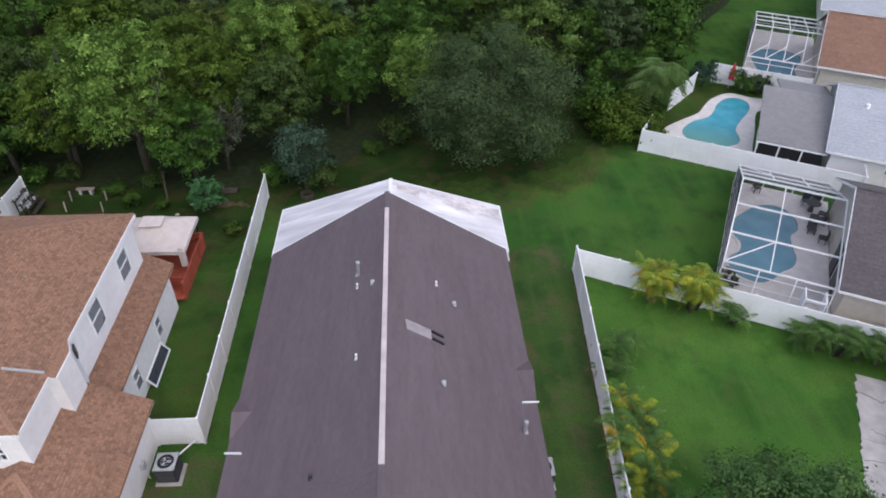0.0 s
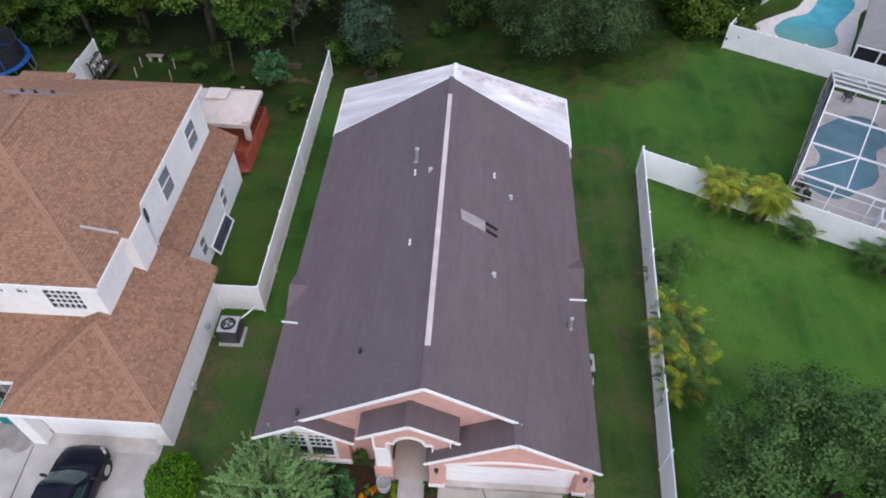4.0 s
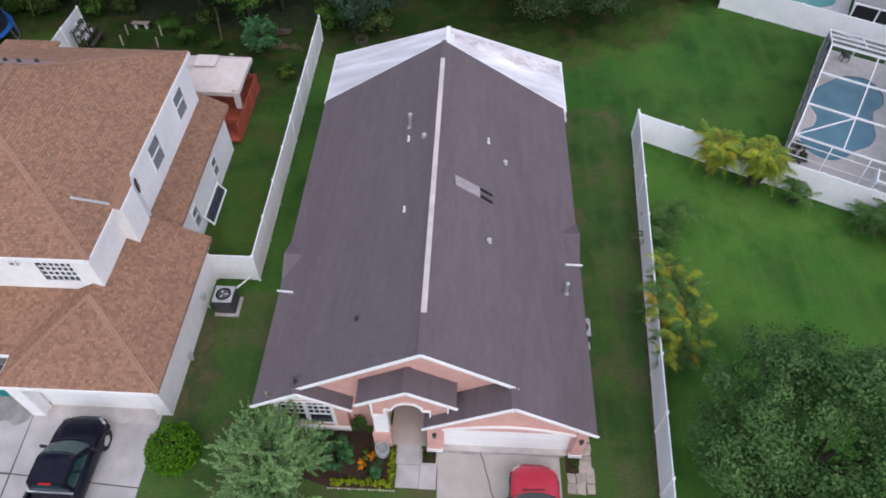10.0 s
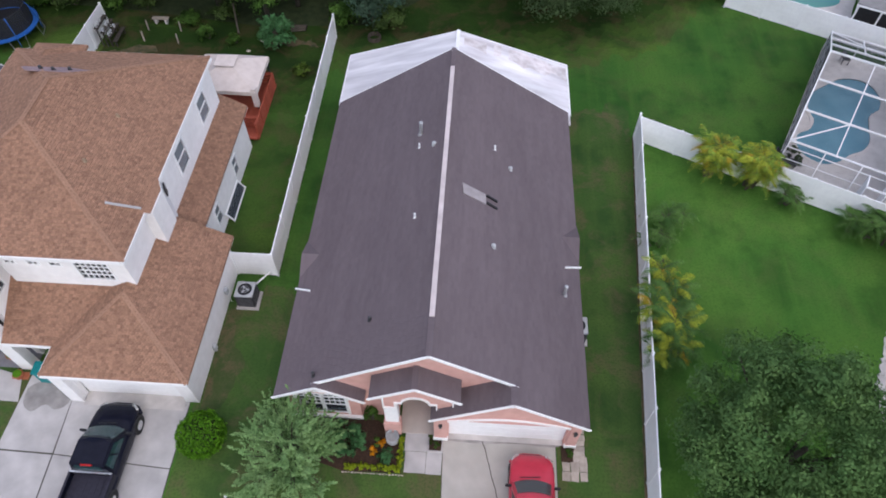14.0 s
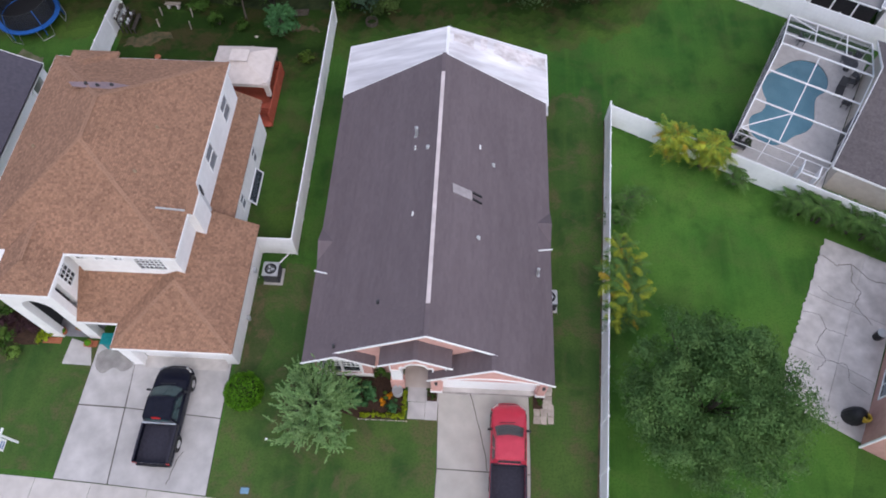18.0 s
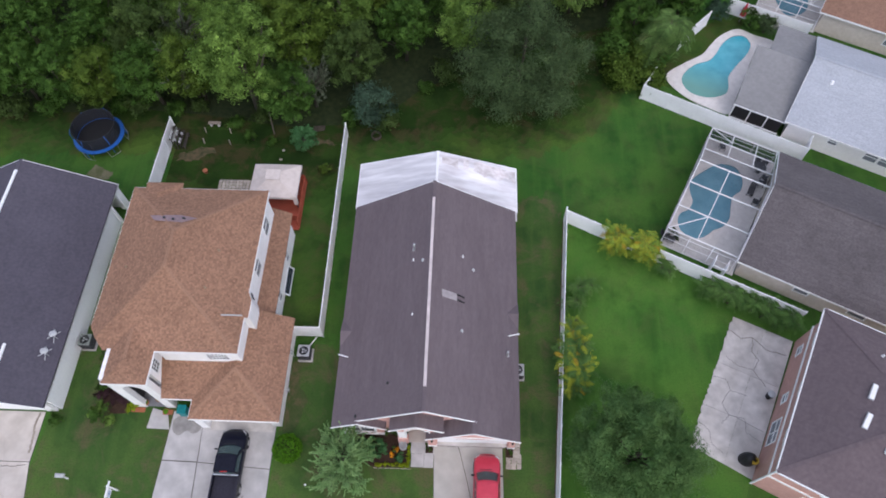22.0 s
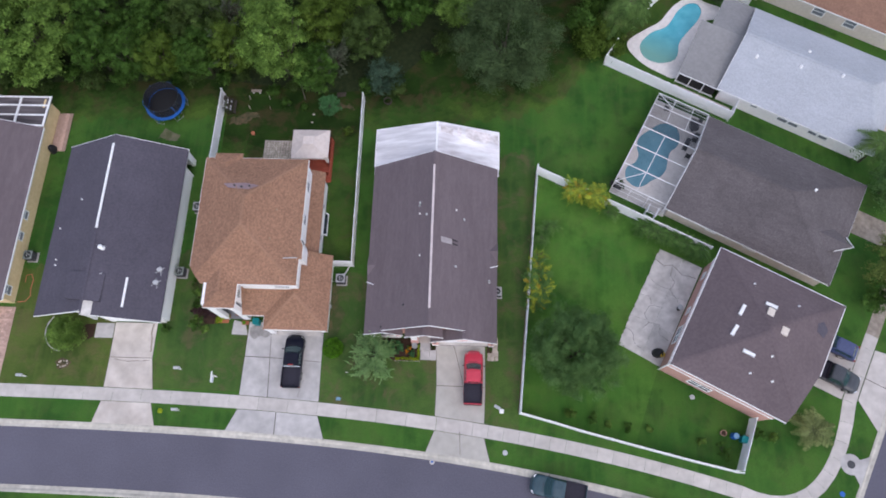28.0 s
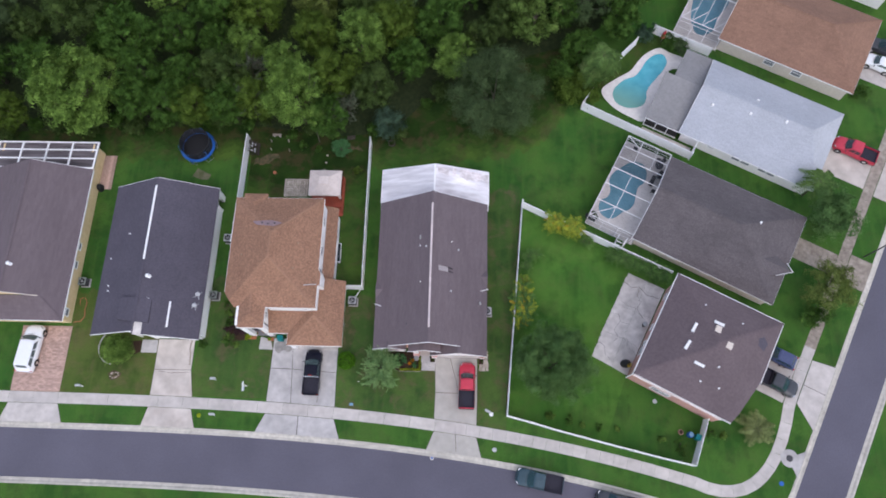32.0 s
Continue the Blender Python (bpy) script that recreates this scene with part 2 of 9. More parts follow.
ROOF_P = mat("brown_grey_shingle", (0.122, 0.094, 0.102), (0.148, 0.116, 0.124), 4.0, 0.92, 0.5, 60, 0.08, 0.3, vary=0.03)
PANEL_W = mat("white_roof_panel", (0.56, 0.545, 0.57), (0.79, 0.775, 0.80), 0.9, 0.45, 0.05, 30, 0.12, 0.5, stretch=(0.25, 2.2, 1))
PANEL_S = mat("stained_roof_panel", (0.06, 0.05, 0.054), (0.17, 0.148, 0.155), 0.8, 0.5, 0.05, 30, 0.2, 0.5, stretch=(0.25, 2.0, 1))
METAL = mat("galvanised_metal", (0.45, 0.46, 0.47), (0.55, 0.56, 0.57), 10, 0.45, 0.1, 60, 0.1, metal=0.6)
CAB_G = mat("grey_cabinet_metal", (0.10, 0.10, 0.115), (0.15, 0.15, 0.165), 10, 0.5, 0.1, 60, 0.1, metal=0.2)
DARKMETAL = mat("dark_metal", (0.05, 0.05, 0.055), (0.08, 0.08, 0.085), 10, 0.5, 0.1, 60, 0.1, metal=0.3)
GREYBOX = mat("grey_equipment", (0.42, 0.43, 0.44), (0.50, 0.51, 0.52), 10, 0.6, 0.1, 60, 0.1)
BLACK = mat("black_plastic", (0.012, 0.012, 0.014), (0.022, 0.022, 0.024), 10, 0.5, 0.1, 60, 0.1)
RUBBER = mat("tyre_rubber", (0.014, 0.014, 0.014), (0.022, 0.022, 0.022), 20, 0.8, 0.2, 60, 0.1)
WOOD_R = mat("red_stained_wood", (0.30, 0.062, 0.036), (0.40, 0.095, 0.055), 6, 0.75, 0.3, 50, 0.15, stretch=(1, 6, 1))
WOOD = mat("weathered_wood", (0.24, 0.17, 0.11), (0.34, 0.25, 0.17), 6, 0.85, 0.3, 50, 0.15)
OLD_WOOD = mat("rotten_grey_wood", (0.035, 0.03, 0.026), (0.07, 0.06, 0.05), 6, 0.9, 0.3, 50, 0.15)
CANVAS = mat("beige_canvas", (0.60, 0.52, 0.48), (0.68, 0.60, 0.56), 3, 0.9, 0.2, 80, 0.06)
BLUE = mat("blue_pad", (0.02, 0.10, 0.36), (0.03, 0.14, 0.46), 6, 0.5, 0.1, 40, 0.1)
PALE_BLUE = mat("faded_blue_plastic", (0.14, 0.27, 0.38), (0.2, 0.34, 0.45), 8, 0.5, 0.05, 40, 0.08)
TEAL = mat("teal_plastic", (0.0, 0.18, 0.19), (0.01, 0.24, 0.25), 8, 0.45, 0.05, 40, 0.08)
TERRACOTTA = mat("terracotta", (0.36, 0.12, 0.06), (0.45, 0.16, 0.09), 8, 0.85, 0.2, 40, 0.1)
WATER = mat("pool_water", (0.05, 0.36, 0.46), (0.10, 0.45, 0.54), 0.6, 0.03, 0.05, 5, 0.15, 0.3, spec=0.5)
# darker water for the caged pools, their shade put into the colour
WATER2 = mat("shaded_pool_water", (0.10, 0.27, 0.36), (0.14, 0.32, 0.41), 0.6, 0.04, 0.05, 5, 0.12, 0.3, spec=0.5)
# the water is greener over the shallow end
wnt = WATER.node_tree
wtc, wsep, wmr, wmx = (wnt.nodes.new(n) for n in ("ShaderNodeTexCoord", "ShaderNodeSeparateXYZ", "ShaderNodeMapRange", "ShaderNodeMix"))
wmx.data_type = "RGBA"
wmr.inputs[1].default_value, wmr.inputs[2].default_value = 0.8, 4.2
wnt.links.new(wtc.outputs["Object"], wsep.inputs[0])
wnt.links.new(wsep.outputs["Y"], wmr.inputs[0])
wnt.links.new(wmr.outputs[0], wmx.inputs["Factor"])
wnt.links.new(wnt.nodes["Principled BSDF"].inputs["Base Color"].links[0].from_socket, wmx.inputs["B"])
wmx.inputs["A"].default_value = (0.13, 0.33, 0.29, 1)
wnt.links.new(wmx.outputs["Result"], wnt.nodes["Principled BSDF"].inputs["Base Color"])
BARK = mat("bark", (0.05, 0.042, 0.033), (0.095, 0.08, 0.064), 8, 0.95, 0.8, 30, 0.2, stretch=(1, 1, 0.25))
LEAF_OAK = mat("oak_leaf", (0.053, 0.088, 0.036), (0.084, 0.128, 0.052), 1.2, 0.6, 0, 1, 0.2, 0.5, vary=0.2, leaf=0.2)
LEAF_SHADE = mat("shade_tree_leaf", (0.072, 0.148, 0.047), (0.125, 0.215, 0.070), 1.2, 0.6, 0, 1, 0.2, 0.6, vary=0.22, leaf=0.25)
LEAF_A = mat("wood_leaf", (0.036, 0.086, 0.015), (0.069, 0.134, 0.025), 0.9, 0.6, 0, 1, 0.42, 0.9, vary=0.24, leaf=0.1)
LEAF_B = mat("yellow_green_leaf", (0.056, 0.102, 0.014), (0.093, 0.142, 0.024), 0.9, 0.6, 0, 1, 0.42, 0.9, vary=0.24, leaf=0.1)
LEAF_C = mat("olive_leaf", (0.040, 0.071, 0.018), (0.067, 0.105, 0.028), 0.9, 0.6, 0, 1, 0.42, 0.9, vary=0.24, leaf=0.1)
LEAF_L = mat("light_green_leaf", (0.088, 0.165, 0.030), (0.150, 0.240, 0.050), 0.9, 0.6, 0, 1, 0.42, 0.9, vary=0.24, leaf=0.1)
# lighter greens of the far trees: haze is put into their colour
LEAF_FA = mat("canopy_leaf", (0.075, 0.13, 0.028), (0.12, 0.185, 0.045), 0.9, 0.6, 0, 1, 0.3, 0.75, vary=0.36, leaf=0.1)
LEAF_FB = mat("yellowish_canopy_leaf", (0.095, 0.135, 0.03), (0.15, 0.19, 0.05), 0.9, 0.6, 0, 1, 0.3, 0.75, vary=0.36, leaf=0.1)
LEAF_FC = mat("blue_green_canopy_leaf", (0.06, 0.105, 0.045), (0.10, 0.15, 0.065), 0.9, 0.6, 0, 1, 0.3, 0.75, vary=0.36, leaf=0.1)
LEAF_V = mat("vivid_green_leaf", (0.06, 0.165, 0.06), (0.10, 0.23, 0.09), 1.2, 0.55, 0, 1, 0.2, 0.5, vary=0.2, leaf=0.25)
LEAF_GG = mat("grey_green_leaf", (0.155, 0.285, 0.10), (0.26, 0.40, 0.16), 0.8, 0.6, 0, 1, 0.2, 0.6, vary=0.25, leaf=0.22)
LEAF_GREY = mat("grey_twig_leaf", (0.075, 0.095, 0.06), (0.12, 0.14, 0.095), 0.8, 0.7, 0, 1, 0.2, 0.6, vary=0.35, leaf=0.1)
LEAF_BG = mat("blue_green_leaf", (0.045, 0.085, 0.055), (0.075, 0.125, 0.08), 0.8, 0.6, 0, 1, 0.2, 0.6, vary=0.35, leaf=0.25)
LEAF_BOX = mat("boxwood_leaf", (0.065, 0.182, 0.0104), (0.1105, 0.26, 0.0182), 2, 0.55, 0, 1, 0.2, 0.8, vary=0.35, leaf=0.25)
LEAF_PALM = mat("palm_leaf", (0.12, 0.215, 0.03), (0.23, 0.32, 0.048), 1.5, 0.5, 0, 1, 0.25, 0.8, vary=0.5, leaf=0.15, shift=(0.36, 0.24, 0.02))
LEAF_PALMY = mat("lime_palm_leaf", (0.24, 0.30, 0.03), (0.40, 0.44, 0.05), 1.5, 0.5, 0, 1, 0.2, 0.8, vary=0.4, leaf=0.2)
LEAF_PALMO = mat("orange_palm_leaf", (0.36, 0.24, 0.025), (0.48, 0.34, 0.04), 1.5, 0.5, 0, 1, 0.2, 0.8, vary=0.25, leaf=0.2)
UNIT_GG = mat("grey_green_unit", (0.20, 0.23, 0.21), (0.33, 0.36, 0.34), 12, 0.7, 0.1, 60, 0.1)
LEAF_PALMG = mat("grey_palm_leaf", (0.15, 0.19, 0.07), (0.21, 0.25, 0.095), 1, 0.5, 0, 1, 0.2, 0.8, vary=0.3, leaf=0.3)
LEAF_PALMK = mat("dark_palm_leaf", (0.06, 0.115, 0.03), (0.11, 0.18, 0.05), 1, 0.5, 0, 1, 0.25, 0.8, vary=0.35, leaf=0.2)
LEAF_PALMD = mat("green_palm_leaf", (0.075, 0.165, 0.04), (0.13, 0.235, 0.06), 1, 0.5, 0, 1, 0.25, 0.8, vary=0.25, leaf=0.3)
HEDGE_Y = mat("lime_hedge_leaf", (0.21, 0.29, 0.014), (0.32, 0.39, 0.026), 2, 0.55, 0, 1, 0.2, 0.8, vary=0.3, leaf=0.25)
FLOWER_O = mat("orange_flower", (0.55, 0.20, 0.01), (0.70, 0.33, 0.02), 3, 0.6, 0, 1, 0.2, vary=0.3, leaf=0.2)
CAR_BLACK = mat("black_car_paint", (0.006, 0.007, 0.015), (0.009, 0.01, 0.02), 4, 0.16, 0, 1, 0.05, spec=0.16)
CAR_RED = mat("red_car_paint", (0.47, 0.028, 0.058), (0.53, 0.036, 0.07), 4, 0.32, 0, 1, 0.05, spec=0.5)
CAR_TEAL = mat("slate_teal_car_paint", (0.028, 0.06, 0.078), (0.036, 0.075, 0.095), 4, 0.25, 0, 1, 0.05, spec=0.5)
CAR_WHITE = mat("white_car_paint", (0.78, 0.80, 0.82), (0.82, 0.84, 0.86), 4, 0.25, 0, 1, 0.03, spec=0.5)
CAR_BLUE = mat("blue_car_paint", (0.045, 0.06, 0.14), (0.055, 0.072, 0.165), 4, 0.25, 0, 1, 0.05, spec=0.5)
CAR_GREY = mat("dark_grey_car_paint", (0.035, 0.04, 0.05), (0.045, 0.05, 0.06), 4, 0.25, 0, 1, 0.05, spec=0.5)
BEDLINER = mat("bed_liner", (0.02, 0.019, 0.03), (0.032, 0.03, 0.044), 8, 0.7, 0.2, 40, 0.1)
CHROME = mat("bright_metal", (0.62, 0.63, 0.64), (0.7, 0.71, 0.72), 5, 0.25, 0, 1, 0.05, metal=0.9)
LAMP_R = mat("red_lamp_lens", (0.40, 0.01, 0.01), None, 5, 0.2, 0, 1, 0.05)
GLASS = glass("window_glass", (0.24, 0.26, 0.29), 0.12)
GLASS_D = glass("dark_window_glass", (0.05, 0.06, 0.075), 0.25)
CARGLASS = glass("car_glass", (0.03, 0.07, 0.075), 0.2)
SCREEN = glass("insect_screen", (0.03, 0.03, 0.035), 0.72)
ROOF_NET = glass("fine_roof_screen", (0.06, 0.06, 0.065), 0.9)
# same mesh as above; its darkness at a grazing view is put into opacity
NET_N = glass("grazing_dark_roof_screen", (0.03, 0.032, 0.04), 0.6)
NETTING = glass("black_netting", (0.022, 0.024, 0.032), 0.16)
CRACK_P = mat("faint_crack_dirt", (0.15, 0.14, 0.125), (0.26, 0.235, 0.215), 9, 0.95, 0.2, 40, 0.2)
CRACK = mat("crack_dirt", (0.08, 0.074, 0.066), (0.14, 0.128, 0.114), 9, 0.95, 0.2, 40, 0.2)
for m in (SCREEN, NETTING, ROOF_NET, NET_N):
    m.node_tree.nodes["Principled BSDF"].inputs["Roughness"].default_value = 0.8


# ---- mesh helpers ----
class Mb:
    """Vertices and faces of one mesh."""

    def __init__(self):
        self.v, self.f = [], []

    def face(self, *p):
        k = len(self.v)
        self.v += [tuple(q) for q in p]
        self.f.append(tuple(range(k, k + len(p))))
        return self

    def box(self, x0, x1, y0, y1, z0, z1):
        k = len(self.v)
        self.v += [(x, y, z) for z in (z0, z1) for x, y in ((x0, y0), (x1, y0), (x1, y1), (x0, y1))]
        self.f += [tuple(k + i for i in q) for q in ((3, 2, 1, 0), (4, 5, 6, 7), (0, 1, 5, 4), (1, 2, 6, 5), (2, 3, 7, 6), (3, 0, 4, 7))]
        return self

    def prism(self, pts, z0, z1):
        """A plan polygon from z0 to z1, each a height or a function of x, y."""
        k, n = len(self.v), len(pts)
        a = z0 if callable(z0) else (lambda x, y: z0)
        b = z1 if callable(z1) else (lambda x, y: z1)
        self.v += [(x, y, a(x, y)) for x, y in pts] + [(x, y, b(x, y)) for x, y in pts]
        self.f += [tuple(k + i for i in reversed(range(n))), tuple(k + n + i for i in range(n))]
        self.f += [(k + i, k + (i + 1) % n, k + n + (i + 1) % n, k + n + i) for i in range(n)]
        return self

    def tube(self, path, radii, n=8, cap=True):
        """A tube along a path of points with a radius at each."""
        k = len(self.v)
        path = [Vector(p) for p in path]
        radii = radii if isinstance(radii, (list, tuple)) else [radii] * len(path)
        for i, p in enumerate(path):
            d = (path[min(i + 1, len(path) - 1)] - path[max(i - 1, 0)]).normalized()
            s = d.cross(Vector((0, 0, 1)) if abs(d.z) < 0.9 else Vector((1, 0, 0))).normalized()
            w = s.cross(d)
            for j in range(n):
                a = 2 * math.pi * j / n
                self.v.append(tuple(p + radii[i] * (math.cos(a) * s + math.sin(a) * w)))
        for i in range(len(path) - 1):
            for j in range(n):
                a, b = k + i * n + j, k + i * n + (j + 1) % n
                self.f.append((a, b, b + n, a + n))
        if cap:
            self.f.append(tuple(k + j for j in reversed(range(n))))
            self.f.append(tuple(k + (len(path) - 1) * n + j for j in range(n)))
        return self

    def beam(self, p, q, w, h):
        """A square bar from p to q, w wide and h high."""
        p, q = Vector(p), Vector(q)
        d = (q - p).normalized()
        s = d.cross(Vector((0, 0, 1)) if abs(d.z) < 0.95 else Vector((0, 1, 0))).normalized() * w / 2
        u = s.cross(d).normalized() * h / 2
        k = len(self.v)
        self.v += [tuple(e + a * s + b * u) for e in (p, q) for a, b in ((-1, -1), (1, -1), (1, 1), (-1, 1))]
        self.f += [tuple(k + i for i in c) for c in ((0, 1, 2, 3), (7, 6, 5, 4), (0, 4, 5, 1), (1, 5, 6, 2), (2, 6, 7, 3), (3, 7, 4, 0))]
        return self

    def ring(self, c, r0, r1, z0, z1, n=24):
        k = len(self.v)
        for j in range(n):
            a = 2 * math.pi * j / n
            for r, z in ((r0, z0), (r1, z0), (r1, z1), (r0, z1)):
                self.v.append((c[0] + r * math.cos(a), c[1] + r * math.sin(a), z))
        for j in range(n):
            a, b = k + 4 * j, k + 4 * ((j + 1) % n)
            for i in range(4):
                self.f.append((a + i, b + i, b + (i + 1) % 4, a + (i + 1) % 4))
        return self

    def dome(self, c, rx, ry, rz, n=12, m=6, low=0.0):
        """An ellipsoid's part above the angle low."""
        k = len(self.v)
        for i in range(m + 1):
            e = low + (math.pi / 2 - low) * i / m
            for j in range(n):
                a = 2 * math.pi * j / n
                self.v.append((c[0] + rx * math.cos(e) * math.cos(a), c[1] + ry * math.cos(e) * math.sin(a), c[2] + rz * math.sin(e)))
        for i in range(m):
            for j in range(n):
                a, b = k + i * n + j, k + i * n + (j + 1) % n
                self.f.append((a, b, b + n, a + n))
        return self

    def mesh(self, name, material, off=(0, 0, 0), smooth=False, bevel=0.0, weld=False):
        me = bpy.data.meshes.new(name)
        ox, oy, oz = off
        me.from_pydata([(x - ox, y - oy, z - oz) for x, y, z in self.v], [], self.f)
        if weld:
            bm = bmesh.new()
            bm.from_mesh(me)
            bmesh.ops.remove_doubles(bm, verts=bm.verts, dist=0.0005)
            bm.to_mesh(me)
            bm.free()
        if bevel:
            bm = bmesh.new()
            bm.from_mesh(me)
            bmesh.ops.remove_doubles(bm, verts=bm.verts, dist=0.0005)
            sharp = [e for e in bm.edges if len(e.link_faces) == 2 and e.calc_face_angle(0) > 0.5]
            bmesh.ops.bevel(bm, geom=sharp, offset=bevel, segments=2, affect="EDGES", clamp_overlap=True)
            bm.to_mesh(me)
            bm.free()
        me.materials.append(material)
        if smooth:
            me.polygons.foreach_set("use_smooth", [True] * len(me.polygons))
        me.update()
        return me


BASE = {}
UV = -27.0  # the turn of the side street's plots
CU, SU = math.cos(radians(UV)), math.sin(radians(UV))


def plot(u, v):
    """World x, y of a place given in the side street's own directions."""
    return u * CU - v * SU, u * SU + v * CU


def thing(name, label, category, x, y, z=0.0, side=False, group="", kind="", turn=None):
    """An Empty at the thing's base. Its parts are given in world places (side: in the side street's), or, with turn, from the base."""
    ob = new(name)
    ob.empty_display_size = 0.3
    wx, wy = plot(x, y) if side else (x, y)
    ob.matrix_world = pose(wx, wy, z, 0, 0, (UV if side else 0) + (turn or 0))
    BASE[ob.name] = (0, 0, 0) if turn is not None else (x, y, z)
    return tagged(ob, label, category, group, kind)


def part(name, mb, material, parent, label="", smooth=False, bevel=0.0, kind=""):
    root = parent
    while root.parent:
        root = root.parent
    me = mb if isinstance(mb, bpy.types.Mesh) else mb.mesh(name, material, BASE.get(root.name, (0, 0, 0)), smooth, bevel, name in ("wall", "window"))
    ob = new(name, me)
    ob.parent = parent
    return tagged(ob, label, kind=kind)


def setting(name, mb, material, label, category="", smooth=False):
    ob = new(name, mb.mesh(name, material, smooth=smooth))
    return tagged(ob, label, category or name.split("_")[0], kind="structure")


def filled(name, outer, holes, z, material, thick=0.0):
    """A flat sheet with holes, with an edge of its thickness."""
    bm = bmesh.new()
    loops = []
    for loop in [outer] + holes:
        vs = [bm.verts.new((x, y, z)) for x, y in loop]
        loops.append([bm.edges.new((vs[i], vs[(i + 1) % len(vs)])) for i in range(len(vs))])
    bmesh.ops.triangle_fill(bm, use_beauty=True, use_dissolve=False, edges=[e for l in loops for e in l])
    for f in bm.faces:
        if f.normal.z < 0:
            f.normal_flip()
    if thick:
        edges = [e for e in bm.edges if len(e.link_faces) == 1]
        got = bmesh.ops.extrude_edge_only(bm, edges=edges)["geom"]
        for v in got:
            if isinstance(v, bmesh.types.BMVert):
                v.co.z -= thick
    me = bpy.data.meshes.new(name)
    bm.to_mesh(me)
    bm.free()
    me.materials.append(material)
    return me


def spline(pts, n=6):
    """A closed smooth loop through plan points."""
    out, k = [], len(pts)
    for i in range(k):
        p0, p1, p2, p3 = (Vector(pts[(i + j) % k]) for j in (-1, 0, 1, 2))
        for s in range(n):
            t = s / n
            q = 0.5 * (2 * p1 + (p2 - p0) * t + (2 * p0 - 5 * p1 + 4 * p2 - p3) * t * t + (3 * p1 - p0 - 3 * p2 + p3) * t ** 3)
            out.append((q.x, q.y))
    return out


# ---- ground, roads, pavements ----
def curb_y(x):
    """The street's near kerb line: nearly straight in the west, then bending away."""
    k = min(max(x, -60.0), 31.0)
    return -10.376 - 0.11087 * k - 0.0022009 * k * k - 0.00001535 * k ** 3 - 0.29 * max(0.0, x - 31.0)


def offset(line, d):
    """A plan line moved d to its right."""
    out = []
    for i, p in enumerate(line):
        a, b = Vector(line[max(i - 1, 0)]), Vector(line[min(i + 1, len(line) - 1)])
        t = (b - a).normalized()
        out.append((p[0] + t.y * d, p[1] - t.x * d))
    return out


def bend(a, c, b, n=8):
    a, c, b = Vector(a), Vector(c), Vector(b)
    return [tuple((1 - t) ** 2 * a + 2 * t * (1 - t) * c + t * t * b) for t in (i / n for i in range(n + 1))]


setting("ground", Mb().box(-1500, 1500, -1500, 1500, -0.6, -0.3), GRASS, "wide flat grassy ground reaching the horizon", "ground")
near_line = [(x, curb_y(x)) for x in [-260, -120, -60] + list(range(-50, 32, 2))]
near_line += bend((31.5, curb_y(31.5)), (36.7, -18.0), plot(40.85, 5.5))[1:] + [plot(40.85, v) for v in (12, 25, 40, 60, 100, 260)]
lawn = new("lawn", filled("lawn", near_line + [(-40, 330), (-260, 330)], [], 0.0, GRASS, 0.28))
tagged(lawn, "mown green lawns of the house plots", "lawn", kind="structure")
far_line = [(x, curb_y(x) - 6.3) for x in [-260, -120, -60] + list(range(-50, 27, 2))]
far_line += bend((26.5, curb_y(26.5) - 6.3), (33.5, -24.0), plot(40.85, -8))[1:] + [plot(40.85, v) for v in (-40, -200)]
south = new("lawn_south", filled("lawn_south", list(reversed(far_line)) + [(-260, -220)], [], 0.0, GRASS, 0.28))
tagged(south, "green verge across the street", "lawn", kind="structure")
east_line = [plot(46.6, v) for v in (-200, -40, 0, 20, 60, 120, 260)]
east = new("lawn_east", filled("lawn_east", east_line + [plot(300, 260), plot(300, -200)], [], 0.0, GRASS, 0.28))
tagged(east, "green verge beyond the side street", "lawn", kind="structure")
road = Mb()
xs = [-260, -120, -60] + list(range(-50, 44, 3))
for a, b in zip(xs, xs[1:]):
    road.face((a, curb_y(a) - 6.5, -0.104), (b, curb_y(b) - 6.5, -0.104), (b, curb_y(b) + 0.2, -0.104), (a, curb_y(a) + 0.2, -0.104))
setting("road_main", road, ASPHALT, "grey asphalt street with a gentle bend", "road")
setting("road_side", Mb().face(*[(*plot(u, v), -0.1) for u, v in ((40.6, -200), (46.9, -200), (46.9, 260), (40.6, 260))]), ASPHALT, "grey asphalt side street", "road")


def kerb(name, line, sign, label):
    """A rolled concrete kerb with its gutter on the road's side of a line, in lengths of about three metres."""
    root = thing(name, label, "kerb", line[0][0], line[0][1], kind="structure")
    BASE[root.name] = (line[0][0], line[0][1], 0)
    rails = [(offset(line, sign * d), z) for d, z in ((-0.12, 0.012), (0.06, 0.012), (0.26, -0.085), (0.55, -0.092))]
    for i in range(len(line) - 1):
        mb = Mb()
        for (r0, z0), (r1, z1) in zip(rails, rails[1:]):
            mb.face((*r0[i], z0), (*r0[i + 1], z0), (*r1[i + 1], z1), (*r1[i], z1))
        r, z = rails[0]
        mb.face((*r[i], -0.2), (*r[i + 1], -0.2), (*r[i + 1], z), (*r[i], z))
        part("kerb_length", mb, CURB, root)


kerb("kerb_near", near_line[2:-1], 1, "pale concrete rolled kerb along the lawns")
kerb("kerb_far", far_line[2:-1], -1, "pale concrete rolled kerb across the street")
kerb("kerb_east", east_line[1:-1], -1, "pale concrete rolled kerb of the side street")


